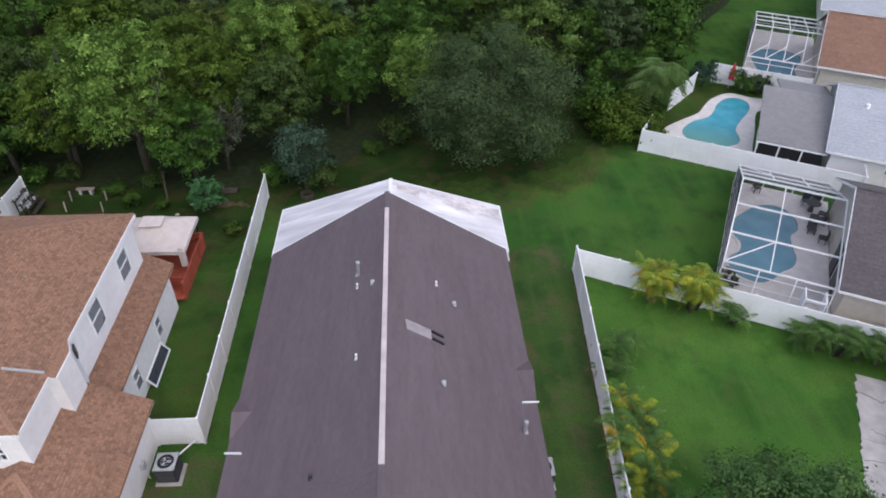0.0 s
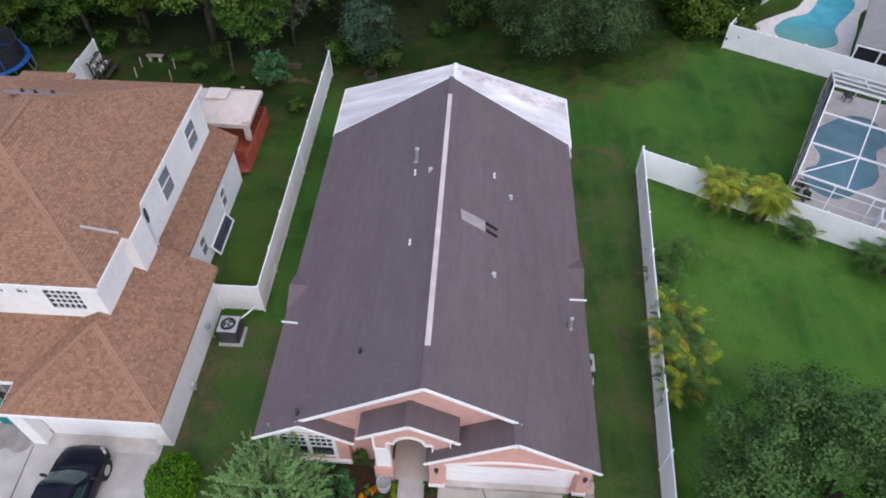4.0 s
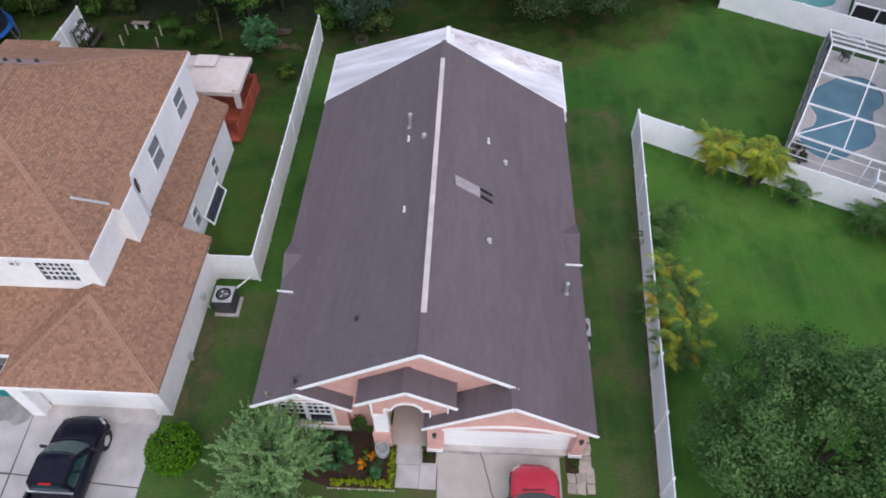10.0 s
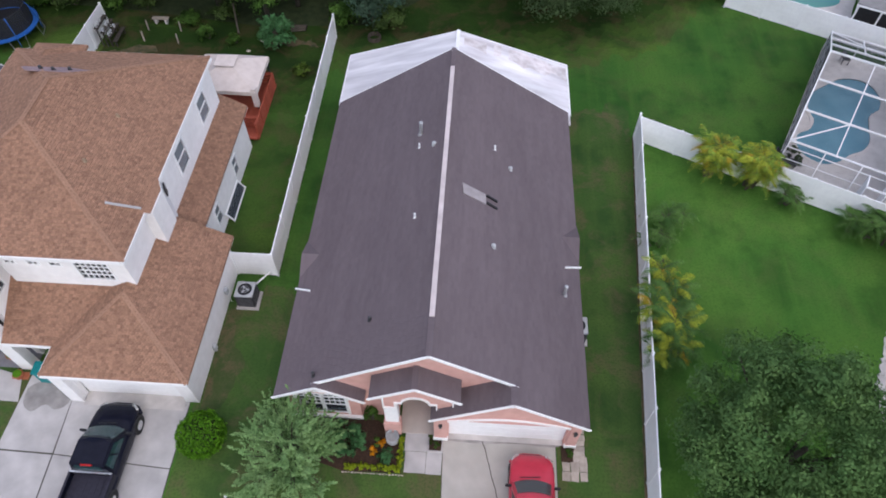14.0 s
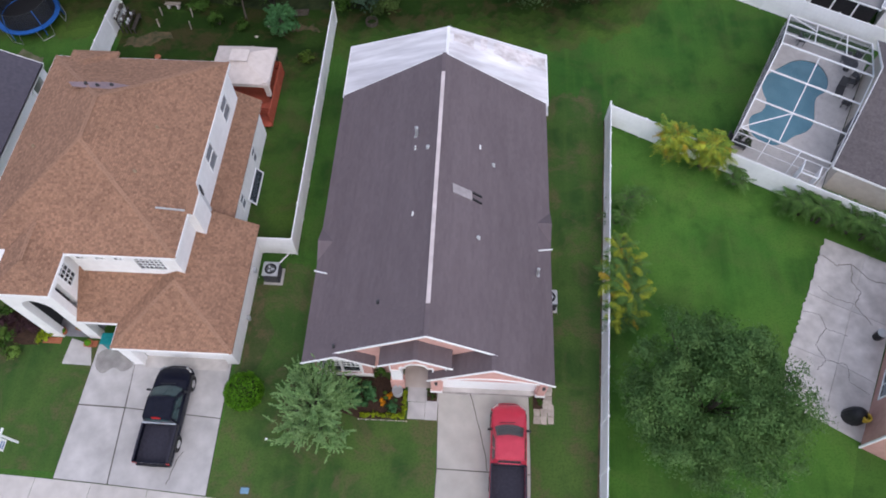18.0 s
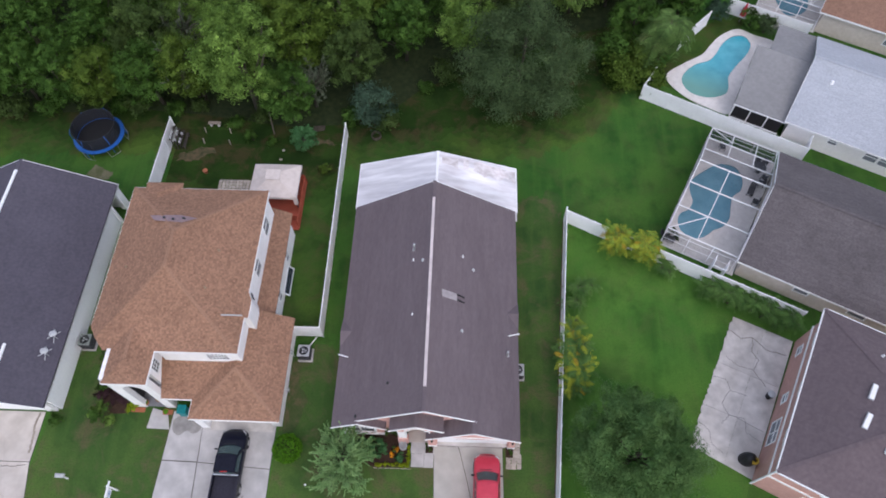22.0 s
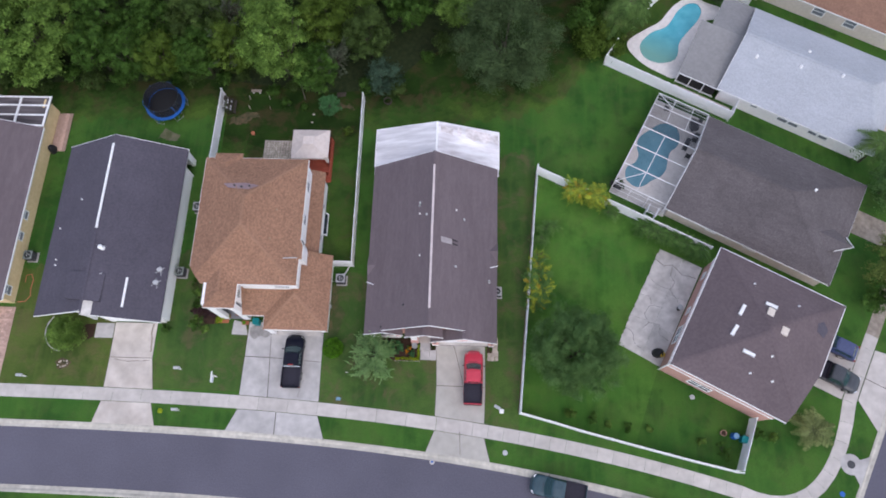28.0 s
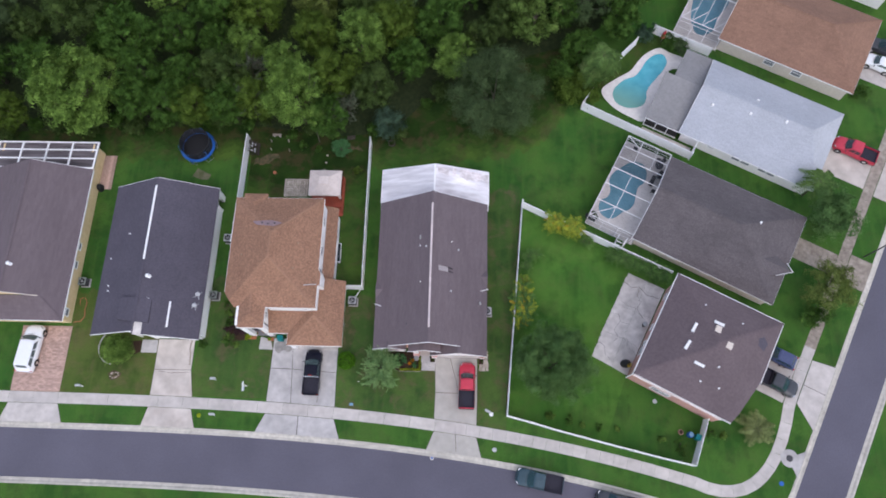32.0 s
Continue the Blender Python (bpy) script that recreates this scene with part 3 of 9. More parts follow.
def slabs(name, polys, label, material=CONCRETE, top=0.02, category="pavement", side=False, piece="slab"):
    """A paved area of separate slabs with open joints."""
    x, y = polys[0][0]
    root = thing(name, label, category, x, y, side=side, kind="structure")
    for p in polys:
        c = Vector((sum(q[0] for q in p) / len(p), sum(q[1] for q in p) / len(p)))
        shrunk = [tuple(Vector(q) + (c - Vector(q)).normalized() * (0.046 if category == "driveway" else 0.012)) for q in p]
        part(piece, Mb().prism(shrunk, -0.08, top), material, root)
        if category == "driveway":
            part("joint_fill", Mb().prism([tuple(c + (Vector(q) - c) * 0.998) for q in p], -0.1, 0.008), CRACK, root)
    return root


def quads(xa, ya, xb, yb):
    return [(xa, ya), (xb, ya), (xb, yb), (xa, yb)]


# the pavement along the street and round the corner
inner = [(x, curb_y(x) + 3.45) for x in list(np.arange(-62.3, 3, 2.87)) + list(np.arange(4.3, 28, 1.46))]
inner += bend((29, curb_y(29) + 3.45), (36.2, -15.7), plot(36.95, 14.0), 11) + [plot(36.9, v) for v in np.arange(15.4, 62, 1.46)]
outer = offset(inner, 1.25)
walk_slabs = [[inner[i], inner[i + 1], outer[i + 1], outer[i]] for i in range(len(inner) - 1)]
dirty = [p for p in walk_slabs if p[0][0] * -SU + p[0][1] * CU > 20.5 and p[0][0] > 30]
slabs("pavement_main", [p for p in walk_slabs if p not in dirty], "pale concrete pavement with jointed slabs", PAVE)
slabs("pavement_side", dirty, "dirt-covered concrete pavement under the street trees", EARTH)
C3 = lambda x: curb_y(x) + 3.47
C2 = lambda x: curb_y(x) + 2.18
C0 = lambda x: curb_y(x) + 0.1
slabs("driveway_red_pickup", [[(0.52, 0.1), (5.34, 0.1), (5.4, -4.15), (0.65, -4.08)], [(0.65, -4.08), (5.4, -4.15), (5.34, C3(5.3)), (0.58, C3(0.6))],
      [(0.58, C2(0.6)), (5.34, C2(5.3)), (5.9, C0(5.9)), (-0.2, C0(-0.2))]],
      "pale beige concrete driveway with a long crack", DRIVE_B, category="driveway", top=0.026)
slabs("driveway_black_pickup", [[(-18.2, 1.7), (-15.95, 1.7), (-15.78, -1.82), (-18.28, -1.77)], [(-15.95, 0.9), (-10.65, 0.9), (-10.65, -2.13), (-15.78, -1.82)], [(-18.28, -1.77), (-15.78, -1.82), (-15.6, C3(-15.5)), (-18.38, C3(-18.3))],
      [(-15.78, -1.82), (-10.65, -2.13), (-10.58, C3(-10.6)), (-15.6, C3(-15.5))], [(-18.38, C2(-18.3)), (-14.6, C2(-14.6)), (-14.6, C0(-14.6)), (-19.35, C0(-19.3))],
      [(-14.6, C2(-14.6)), (-10.58, C2(-10.6)), (-9.84, C0(-9.8)), (-14.6, C0(-14.6))]], "wide pale concrete driveway in large slabs", category="driveway", top=0.026)
slabs("driveway_charcoal_house", [quads(-31.7, 1.32, -27.4, -2.2), [(-31.7, -2.2), (-27.4, -2.2), (-26.85, C3(-27)), (-31.75, C3(-32))],
      [(-31.75, C2(-32)), (-26.8, C2(-27)), (-26.15, C0(-26)), (-32.3, C0(-32))]], "stained pale concrete driveway", CONCRETE_S, category="driveway", top=0.026)
slabs("driveway_apron_west", [[(-47.9, C2(-48)), (-42.1, C2(-42)), (-41.3, C0(-41)), (-48.6, C0(-48))]], "pale concrete driveway apron", PAVE, category="driveway", top=0.026)
slabs("driveway_corner_house", [quads(33.0, 13.9, 36.88, 16.7), quads(33.0, 16.7, 36.88, 19.6), [(38.2, 14.6), (40.8, 12.6), (40.8, 16.9), (38.2, 16.9)], [(38.2, 16.9), (40.8, 16.9), (40.8, 20.4), (38.2, 20.0)]],
      "pale concrete driveway of the corner house", PAVE, category="driveway", side=True, top=0.026)
slabs("driveway_grey_house", [quads(31.3, 30.6, 36.88, 33.4), quads(38.2, 30.3, 40.8, 34.2)], "worn brown-grey driveway", EARTH, category="driveway", side=True, top=0.026)
slabs("driveway_pale_house", [quads(31.4, 43.0, 36.88, 48.4), quads(38.2, 42.6, 40.8, 48.6)], "pale pinkish concrete driveway", CONCRETE_S, category="driveway", side=True, top=0.026)
slabs("driveway_brown_house", [quads(31.2, 58.0, 36.88, 62.5), quads(38.2, 57.6, 40.8, 63)], "pale concrete driveway", PAVE, category="driveway", side=True, top=0.026)
slabs("pool_side_path", [quads(9.7 + 1.65 * i, 37.2, 11.35 + 1.65 * i, 38.45) for i in range(4)], "pale pinkish side path inside the pool fence", CONCRETE_S, 0.03, "path", True)
slabs("front_path", [quads(-1.05, 0.9, -0.08, -0.75), quads(-1.0, -0.75, -0.1, -1.66), quads(-0.1, -0.75, 0.56, -1.68)], "pale concrete front path", top=0.024, category="path")
slabs("entry_path", [[(-19.78, 1.85), (-18.6, 1.55), (-18.24, 0.34), (-19.88, 0.38)]], "short pale concrete entry path", top=0.024, category="path")
slabs("entry_path_charcoal", [quads(-33.6, 1.2, -31.75, -0.3)], "short pale concrete entry path", top=0.024, category="path")
rag = random.Random(21)


def worn(a, b, n=20, k=0.085):
    """A broken edge between two plan points."""
    return [(a[0] + (b[0] - a[0]) * i / n + rag.uniform(-k, k) * (0 < i < n), a[1] + (b[1] - a[1]) * i / n) for i in range(n + 1)]


pad = slabs("patio_pad", [[(18.3, 19.8)] + [(18.4, 15.7)] + worn((15.98, 15.6), (15.9, 19.7)), [(18.3, 19.8), (20.45, 19.85), (20.5, 15.8), (18.4, 15.7)], [(18.4, 15.7), (18.5, 12.2)] + worn((16.05, 12.0), (15.98, 15.6)),
      [(18.4, 15.7), (20.5, 15.8), (20.55, 12.1), (18.5, 12.2)], [(18.5, 12.2), (18.6, 8.65)] + worn((16.15, 8.7), (16.05, 12.0)), [(18.5, 12.2), (20.55, 12.1), (20.6, 8.55), (18.6, 8.65)]],
      "large cracked weathered concrete patio pad", OLD_SLAB, 0.05, "patio", True)


def crack(parent, pts, top, w=0.03, material=None, jag=0.05):
    mb = Mb()
    rnd = random.Random(len(pts) * 7 + int(pts[0][0] * 10))
    line = []
    for a, b in zip(pts, pts[1:]):
        for i in range(8):
            t = i / 8
            line.append((a[0] + (b[0] - a[0]) * t + rnd.uniform(-jag, jag), a[1] + (b[1] - a[1]) * t + rnd.uniform(-jag, jag)))
    line.append(pts[-1])
    left, right = offset(line, w * 0.6), offset(line, -w * 0.6)
    for i in range(len(line) - 1):
        mb.face((*right[i], top), (*left[i], top), (*left[i + 1], top), (*right[i + 1], top))
    part("crack", mb, material or CRACK, parent, "dark ragged crack", kind="stuff")


for pts, w in (([(16.0, 18.5), (17.0, 18.2), (17.7, 18.7), (18.9, 18.2), (20.3, 18.5)], 0.05), ([(17.7, 18.7), (18.0, 17.6), (18.6, 17.1), (18.5, 16.2), (19.6, 15.4)], 0.04), ([(16.0, 14.3), (16.9, 14.6), (17.5, 13.9), (18.6, 14.1)], 0.025),
               ([(17.4, 13.9), (17.2, 12.7), (17.9, 12.1), (17.6, 11.3)], 0.03), ([(17.9, 12.1), (19.0, 12.4), (19.3, 11.5), (20.4, 11.3)], 0.025), ([(16.2, 10.6), (17.0, 10.4), (17.4, 9.6), (18.4, 9.3)], 0.025), ([(18.5, 16.2), (17.4, 16.0), (16.4, 16.3)], 0.025)):
    crack(pad, pts, 0.056, w * 1.1, CRACK_P)
red_drive, dk_drive, tan_drive = (bpy.data.objects[n] for n in ("driveway_red_pickup", "driveway_charcoal_house", "driveway_black_pickup"))
crack(red_drive, [(2.25, -0.15), (2.55, -1.25), (2.8, -2.1), (3.13, -3.4), (3.2, -4.1)], 0.032, 0.035, None, 0.018)
crack(red_drive, [(3.0, -8.3), (3.1, -10.4)], 0.032, 0.035, None, 0.012)
crack(dk_drive, [(-31.2, -2.4), (-29.6, -2.6), (-27.6, -2.4)], 0.032, 0.04)
crack(dk_drive, [(-27.75, 1.2), (-27.9, 0.4), (-27.7, -0.5), (-27.65, -1.6)], 0.031, 0.13, EARTH)
crack(tan_drive, [(-12.2, -3.9), (-12.42, -4.38), (-12.68, -5.5)], 0.032, 0.03)

for parent, pts in ((tan_drive, [(-18.1, 1.0), (-17.6, 1.35), (-16.5, 1.2), (-16.05, 0.8), (-16.05, 0.35), (-16.5, 0.1), (-17.0, 0.3), (-17.5, -0.05), (-18.0, 0.3)]), (tan_drive, [(-15.6, 0.85), (-13.2, 0.87), (-11.2, 0.86), (-10.8, 0.6), (-11.6, 0.5), (-12.6, 0.62), (-14.2, 0.55), (-15.4, 0.62)]),
                    (red_drive, [(0.7, 0.05), (5.2, 0.05), (5.25, -0.22), (3.6, -0.16), (2.2, -0.24), (0.7, -0.18)])):
    part("damp_stain", Mb().prism(spline(pts + pts[:1], 4)[:-1], 0.0, 0.0285), DAMP, parent, "dark damp stain on the concrete", kind="stuff")

# brick-paved driveway in the west: each brick its own, the rest of the field joined
west = thing("driveway_pavers", "pinkish brick-paved driveway", "driveway", -45, -1, kind="structure")
part("paver_bed", Mb().prism([(-48.1, 2.6), (-42.2, 2.6), (-42.2, C3(-42)), (-47.9, C3(-48))], -0.08, 0.012), PAVER, west)
paver = Mb().box(-0.195, 0.195, -0.095, 0.095, 0.0, 0.05).mesh("paver", PAVER)
rest, count = Mb(), 0
for r in range(36):
    for c in range(15):
        x, y = -47.75 + 0.4 * c + 0.2 * (r % 2), -4.75 + 0.2 * r
        if x > -42.5:
            continue
        if r < 20:
            ob = new("paver", paver)
            ob.parent, ob.location = west, (x + 45, y + 1, -0.01)
        else:
            rest.box(x - 0.195, x + 0.195, y - 0.095, y + 0.095, -0.01, 0.04)
part("pavers", rest, PAVER, west, kind="stuff")


# ---- house helpers ----
def wall(mb, axis, c, a0, a1, z0, z1, th, holes=()):
    """A wall whose outer face is at c and that is th thick (signed, inwards), with openings (a, b, low, high)."""
    ca, cz = sorted({a0, a1, *[h[0] for h in holes], *[h[1] for h in holes]}), sorted({z0, z1, *[h[2] for h in holes], *[h[3] for h in holes]})
    lo, hi = min(c, c + th), max(c, c + th)
    for a, b in zip(ca, ca[1:]):
        for p, q in zip(cz, cz[1:]):
            m, k = (a + b) / 2, (p + q) / 2
            if any(h[0] < m < h[1] and h[2] < k < h[3] for h in holes):
                continue
            mb.box(lo, hi, a, b, p, q) if axis == "x" else mb.box(a, b, lo, hi, p, q)
    return mb


def gable(mb, axis, c, pts, th):
    """An upright wall polygon, pts as (along, height)."""
    k, n = len(mb.v), len(pts)
    for d in (0, th):
        mb.v += [((c + d, a, z) if axis == "x" else (a, c + d, z)) for a, z in pts]
    mb.f += [tuple(range(k, k + n)), tuple(range(k + 2 * n - 1, k + n - 1, -1))]
    mb.f += [(k + i, k + n + i, k + n + (i + 1) % n, k + (i + 1) % n) for i in range(n)]
    return mb


def window(house, axis, c, out, a0, a1, z0, z1, nx=1, nz=2, fr=0.09, label="", pane=None):
    """A window in a wall's opening: its frame with bars, and its panes."""
    def bx(mb, a, b, p, q, d0, d1):
        lo, hi = sorted((c + out * d0, c + out * d1))
        mb.box(lo, hi, a, b, p, q) if axis == "x" else mb.box(a, b, lo, hi, p, q)
    mb = Mb()
    at = lambda a, z, d: (c + out * d, a, z) if axis == "x" else (a, c + out * d, z)
    outer = [(a0 - fr, z0 - fr), (a1 + fr, z0 - fr), (a1 + fr, z1 + fr), (a0 - fr, z1 + fr)]
    inner_ = [(a0, z0), (a1, z0), (a1, z1), (a0, z1)]
    for i in range(4):
        o0, o1, i0, i1 = outer[i], outer[(i + 1) % 4], inner_[i], inner_[(i + 1) % 4]
        mb.face(at(*o0, 0.04), at(*o1, 0.04), at(*i1, 0.04), at(*i0, 0.04))
        mb.face(at(*o0, -0.06), at(*o1, -0.06), at(*o1, 0.04), at(*o0, 0.04))
        mb.face(at(*i0, 0.04), at(*i1, 0.04), at(*i1, -0.06), at(*i0, -0.06))
    w = part("window", mb, TRIM, house, label)
    for i in range(1, nx):
        a = a0 + (a1 - a0) * i / nx
        bar = Mb()
        k = 0.014 if nx > 2 else 0.03
        bx(bar, a - k, a + k, z0, z1, -0.05, 0.01)
        part("bar", bar, TRIM, w)
    for i in range(1, nz):
        z = z0 + (z1 - z0) * i / nz
        bar = Mb()
        k = 0.013 if nx > 2 else 0.025
        bx(bar, a0, a1, z - k, z + k, -0.052, 0.012)
        part("bar", bar, TRIM, w)
    g = Mb()
    bx(g, a0, a1, z0, z1, -0.045, -0.035)
    part("pane", g, pane or GLASS, w)
    return w


def zat(pl):
    return lambda x, y: pl[0] * x + pl[1] * y + pl[2]


def slope_parts(house, planes, material, thick=0.13, name="roof_slope"):
    for pts, pl in planes:
        z = zat(pl)
        part(name, Mb().prism(pts, lambda x, y: z(x, y) - thick, z), material, house)


def clip(poly, inside):
    """Cuts a convex polygon by half planes (nx, ny, d): nx x + ny y <= d."""
    for nx, ny, d in inside:
        out = []
        for i, p in enumerate(poly):
            q = poly[(i + 1) % len(poly)]
            a, b = nx * p[0] + ny * p[1] - d, nx * q[0] + ny * q[1] - d
            if a <= 1e-9:
                out.append(p)
            if (a < -1e-9 and b > 1e-9) or (a > 1e-9 and b < -1e-9):
                t = a / (a - b)
                out.append((p[0] + t * (q[0] - p[0]), p[1] + t * (q[1] - p[1])))
        poly = out
        if len(poly) < 3:
            return []
    return poly


def shingles(house, planes, material, w=0.34, e=0.15, near=None, limit=300, seed=1, rough=1.0):
    """Overlapping shingle tabs over roof planes. near: the plan stretch (x0, x1, y0, y1) whose tabs are objects of their own."""
    rnd, mb, made = random.Random(seed), Mb(), 0
    root = house
    bx, by, bz = BASE[root.name]
    for pts, pl in planes:
        a, b, c = pl
        g = Vector((a, b)).normalized()
        u = Vector((g.y, -g.x))
        z = zat(pl)
        area = sum(pts[i][0] * pts[(i + 1) % len(pts)][1] - pts[(i + 1) % len(pts)][0] * pts[i][1] for i in range(len(pts)))
        sgn = 1 if area > 0 else -1
        half = []
        for i, p in enumerate(pts):
            q = pts[(i + 1) % len(pts)]
            nx, ny = (q[1] - p[1]) * sgn, -(q[0] - p[0]) * sgn
            half.append((nx, ny, nx * p[0] + ny * p[1]))
        step = e / math.sqrt(1 + a * a + b * b)
        s = [g.x * p[0] + g.y * p[1] for p in pts]
        t = [u.x * p[0] + u.y * p[1] for p in pts]
        shared = None
        row, s0 = 0, min(s)
        while s0 < max(s):
            t0 = min(t) - rnd.uniform(0, w)
            while t0 < max(t):
                ww = w * rnd.choice((0.6, 0.8, 1.0, 1.0, 1.25)) if near is None else w
                quad = [(t0, s0), (t0 + ww - 0.006, s0), (t0 + ww - 0.006, s0 + step), (t0, s0 + step)]
                flat = [(u.x * p + g.x * r, u.y * p + g.y * r) for p, r in quad]
                cut = clip(flat, half)
                whole = len(cut) == 4 and all(abs(cut[i][0] - flat[i][0]) + abs(cut[i][1] - flat[i][1]) < 1e-6 for i in range(4))
                lift = (0.012 + rnd.uniform(0, 0.01)) * rough
                if whole and near and made < limit and near[0] < flat[0][0] < near[1] and near[2] < flat[0][1] < near[3]:
                    if shared is None:
                        o = flat[0]
                        tab = Mb()
                        top = [(p[0] - o[0], p[1] - o[1], z(*p) - z(*o) + (0.018 if i < 2 else 0.004)) for i, p in enumerate(flat)]
                        low = [(p[0] - o[0], p[1] - o[1], z(*p) - z(*o)) for p in flat]
                        tab.face(*top)
                        for i in range(4):
                            tab.face(low[i], low[(i + 1) % 4], top[(i + 1) % 4], top[i])
                        shared = tab.mesh("shingle", material)
                    ob = new("shingle", shared)
                    ob.parent, ob.location = root, (flat[0][0] - bx, flat[0][1] - by, z(*flat[0]) - bz)
                    made += 1
                elif cut:
                    k = len(mb.v)
                    for p in cut:
                        r = (g.x * p[0] + g.y * p[1] - s0) / step
                        mb.v.append((p[0], p[1], z(*p) + 0.003 + lift * (1 - r)))
                    mb.f.append(tuple(range(k, k + len(cut))))
                    if whole:
                        p, q = cut[0], cut[1]
                        mb.v += [(p[0], p[1], z(*p)), (q[0], q[1], z(*q))]
                        n = len(mb.v)
                        mb.f.append((n - 2, n - 1, k + 1, k))
                t0 += ww
            s0 += step
            row += 1
    part("shingles", mb, material, house, kind="stuff")


def hip(x0, x1, y0, y1, z, pitch, ridge="y"):
    """The four planes of a hip roof over a rectangle; gable ends where the ridge meets them are not made."""
    if ridge == "y":
        h = (x1 - x0) / 2
        xm = (x0 + x1) / 2
        a, b = (xm, y0 + h), (xm, y1 - h)
        polys = [[(x0, y0), a, b, (x0, y1)], [(x1, y1), b, a, (x1, y0)], [(x0, y0), (x1, y0), a], [(x1, y1), (x0, y1), b]]
    else:
        h = (y1 - y0) / 2
        ym = (y0 + y1) / 2
        a, b = (x0 + h, ym), (x1 - h, ym)
        polys = [[(x0, y1), (x0, y0), a], [(x1, y0), (x1, y1), b], [(x0, y0), (x1, y0), b, a], [(x1, y1), (x0, y1), a, b]]
    pl = [(pitch, 0, z - pitch * x0), (-pitch, 0, z + pitch * x1), (0, pitch, z - pitch * y0), (0, -pitch, z + pitch * y1)]
    return list(zip(polys, pl))


def caps(house, lines, material, w=0.26, flat=1.0):
    mb = Mb()
    for p, q in lines:
        p, q = Vector(p), Vector(q)
        n = max(2, int((q - p).length / 0.25))
        for i in range(n):
            a, b = p.lerp(q, i / n), p.lerp(q, (i + 1.15) / n)
            mb.beam(a + Vector((0, 0, 0.022 * flat)), b + Vector((0, 0, 0.008 * flat)), w, 0.03 * flat)
    part("ridge_cap", mb, material, house, kind="stuff")


def boards(house, lines, material=TRIM, w=0.04, h=0.2, name="fascia"):
    for p, q in lines:
        part(name, Mb().beam(p, q, w, h), material, house)


def vent(name, label, house_z, x, y, h, r, category="roof vent", dome=False, material=METAL, side=False):
    """A pipe or domed vent standing on a roof at x, y; house_z is the roof's height there."""
    v = thing(name, label, category, x, y, house_z, side=side)
    part("flashing", Mb().tube([(x, y, house_z - 0.1), (x, y, house_z + 0.04)], [r * 2.0, r * 1.5], 12), material, v)
    part("pipe", Mb().tube([(x, y, house_z - 0.08), (x, y, house_z + h)], r, 10), material, v)
    part("cap", Mb().dome((x, y, house_z + h), r * (1.7 if dome else 1.2), r * (1.7 if dome else 1.2), r * 0.9, 12, 4), material, v)
    return v


# ---- the brown-roofed house ----
K, RZ = 0.624, 6.5
H1 = thing("house_plum_roof", "single-storey pink stucco house with a large plum-brown shingle roof", "house", 0, 8)
PL, PR = (K, 0, RZ), (-K, 0, RZ)
PGL, PBR = (K, 0, 4.503 - K * 3.2), (-K, 0, 3.692 - K * 4.5)
PPL, PPR = (0.6, 0, 5.02 + 0.6 * 0.5), (-0.6, 0, 5.02 - 0.6 * 0.5)
planes1 = [([(-6.33, 0.45), (0, 0.45), (0, 17.75), (-6.33, 17.75)], PL), ([(-6.33, 0.24), (-4.5, 0.24), (-4.5, 0.45), (-6.33, 0.45)], PL),
           ([(0, 0.45), (6.33, 0.45), (6.33, 17.75), (0, 17.75)], PR), ([(3.2, -0.34), (6.33, -0.34), (6.33, 0.45), (3.2, 0.45)], PR),
           ([(0.05, -0.34), (3.2, -0.34), (3.2, 0.95), (0.05, 0.95)], PGL), ([(-4.5, 0.24), (-2.65, 0.24), (-2.65, 0.95), (-4.5, 0.95)], PBR),
           ([(-2.3, -0.18), (-0.5, -0.18), (-0.5, 0.95), (-2.3, 0.95)], PPL), ([(-0.5, -0.18), (1.22, -0.18), (1.22, 0.95), (-0.5, 0.95)], PPR)]
slope_parts(H1, planes1, ROOF_M)
shingles(H1, planes1, ROOF_M, 0.3, 0.14, near=(-6.4, 6.4, 0.9, 2.6), seed=3)
caps(H1, [((0, 0.45, RZ), (0, 2.0, RZ)), ((3.2, -0.34, 4.5), (3.2, 0.5, 4.5)), ((-4.5, 0.24, 3.69), (-4.5, 0.5, 3.69)), ((-0.5, -0.18, 5.02), (-0.5, 0.85, 5.02)), ((0, 16.3, RZ), (0, 17.75, RZ))], ROOF_M, 0.24, 0.35)
part("ridge_vent", Mb().prism([(-0.1, 2.05), (0.1, 2.05), (0.1, 16.3), (-0.1, 16.3)], RZ - 0.05, lambda x, y: RZ + 0.075 - 0.25 * abs(x)), mat("pinkish_white_metal", (0.56, 0.48, 0.47), (0.66, 0.58, 0.57), 2, 0.5, 0.1, 40, 0.15, 0.4), H1, "long pinkish-white ridge vent strip")
z = lambda x: RZ - K * abs(x) - 0.05
boards(H1, [((-6.29, 0.24, 2.46), (-6.29, 17.75, 2.46)), ((6.29, -0.34, 2.46), (6.29, 17.75, 2.46)),
            ((0, 0.43, z(0)), (-4.62, 0.43, z(4.62))), ((0, 0.43, z(0)), (3.32, 0.43, z(3.32))),
            ((3.2, -0.36, 4.45), (6.36, -0.36, 2.48)), ((3.2, -0.36, 4.45), (0.0, -0.36, 2.46)),
            ((-4.5, 0.22, 3.64), (-6.38, 0.22, 2.47)), ((-4.5, 0.22, 3.64), (-2.62, 0.22, 2.47)),
            ((-0.5, -0.2, 4.97), (-2.34, -0.2, 3.86)), ((-0.5, -0.2, 4.97), (1.26, -0.2, 3.91)),
            ((0, 17.77, z(0)), (-6.36, 17.77, z(6.36))), ((0, 17.77, z(0)), (6.36, 17.77, z(6.36)))], h=0.14)
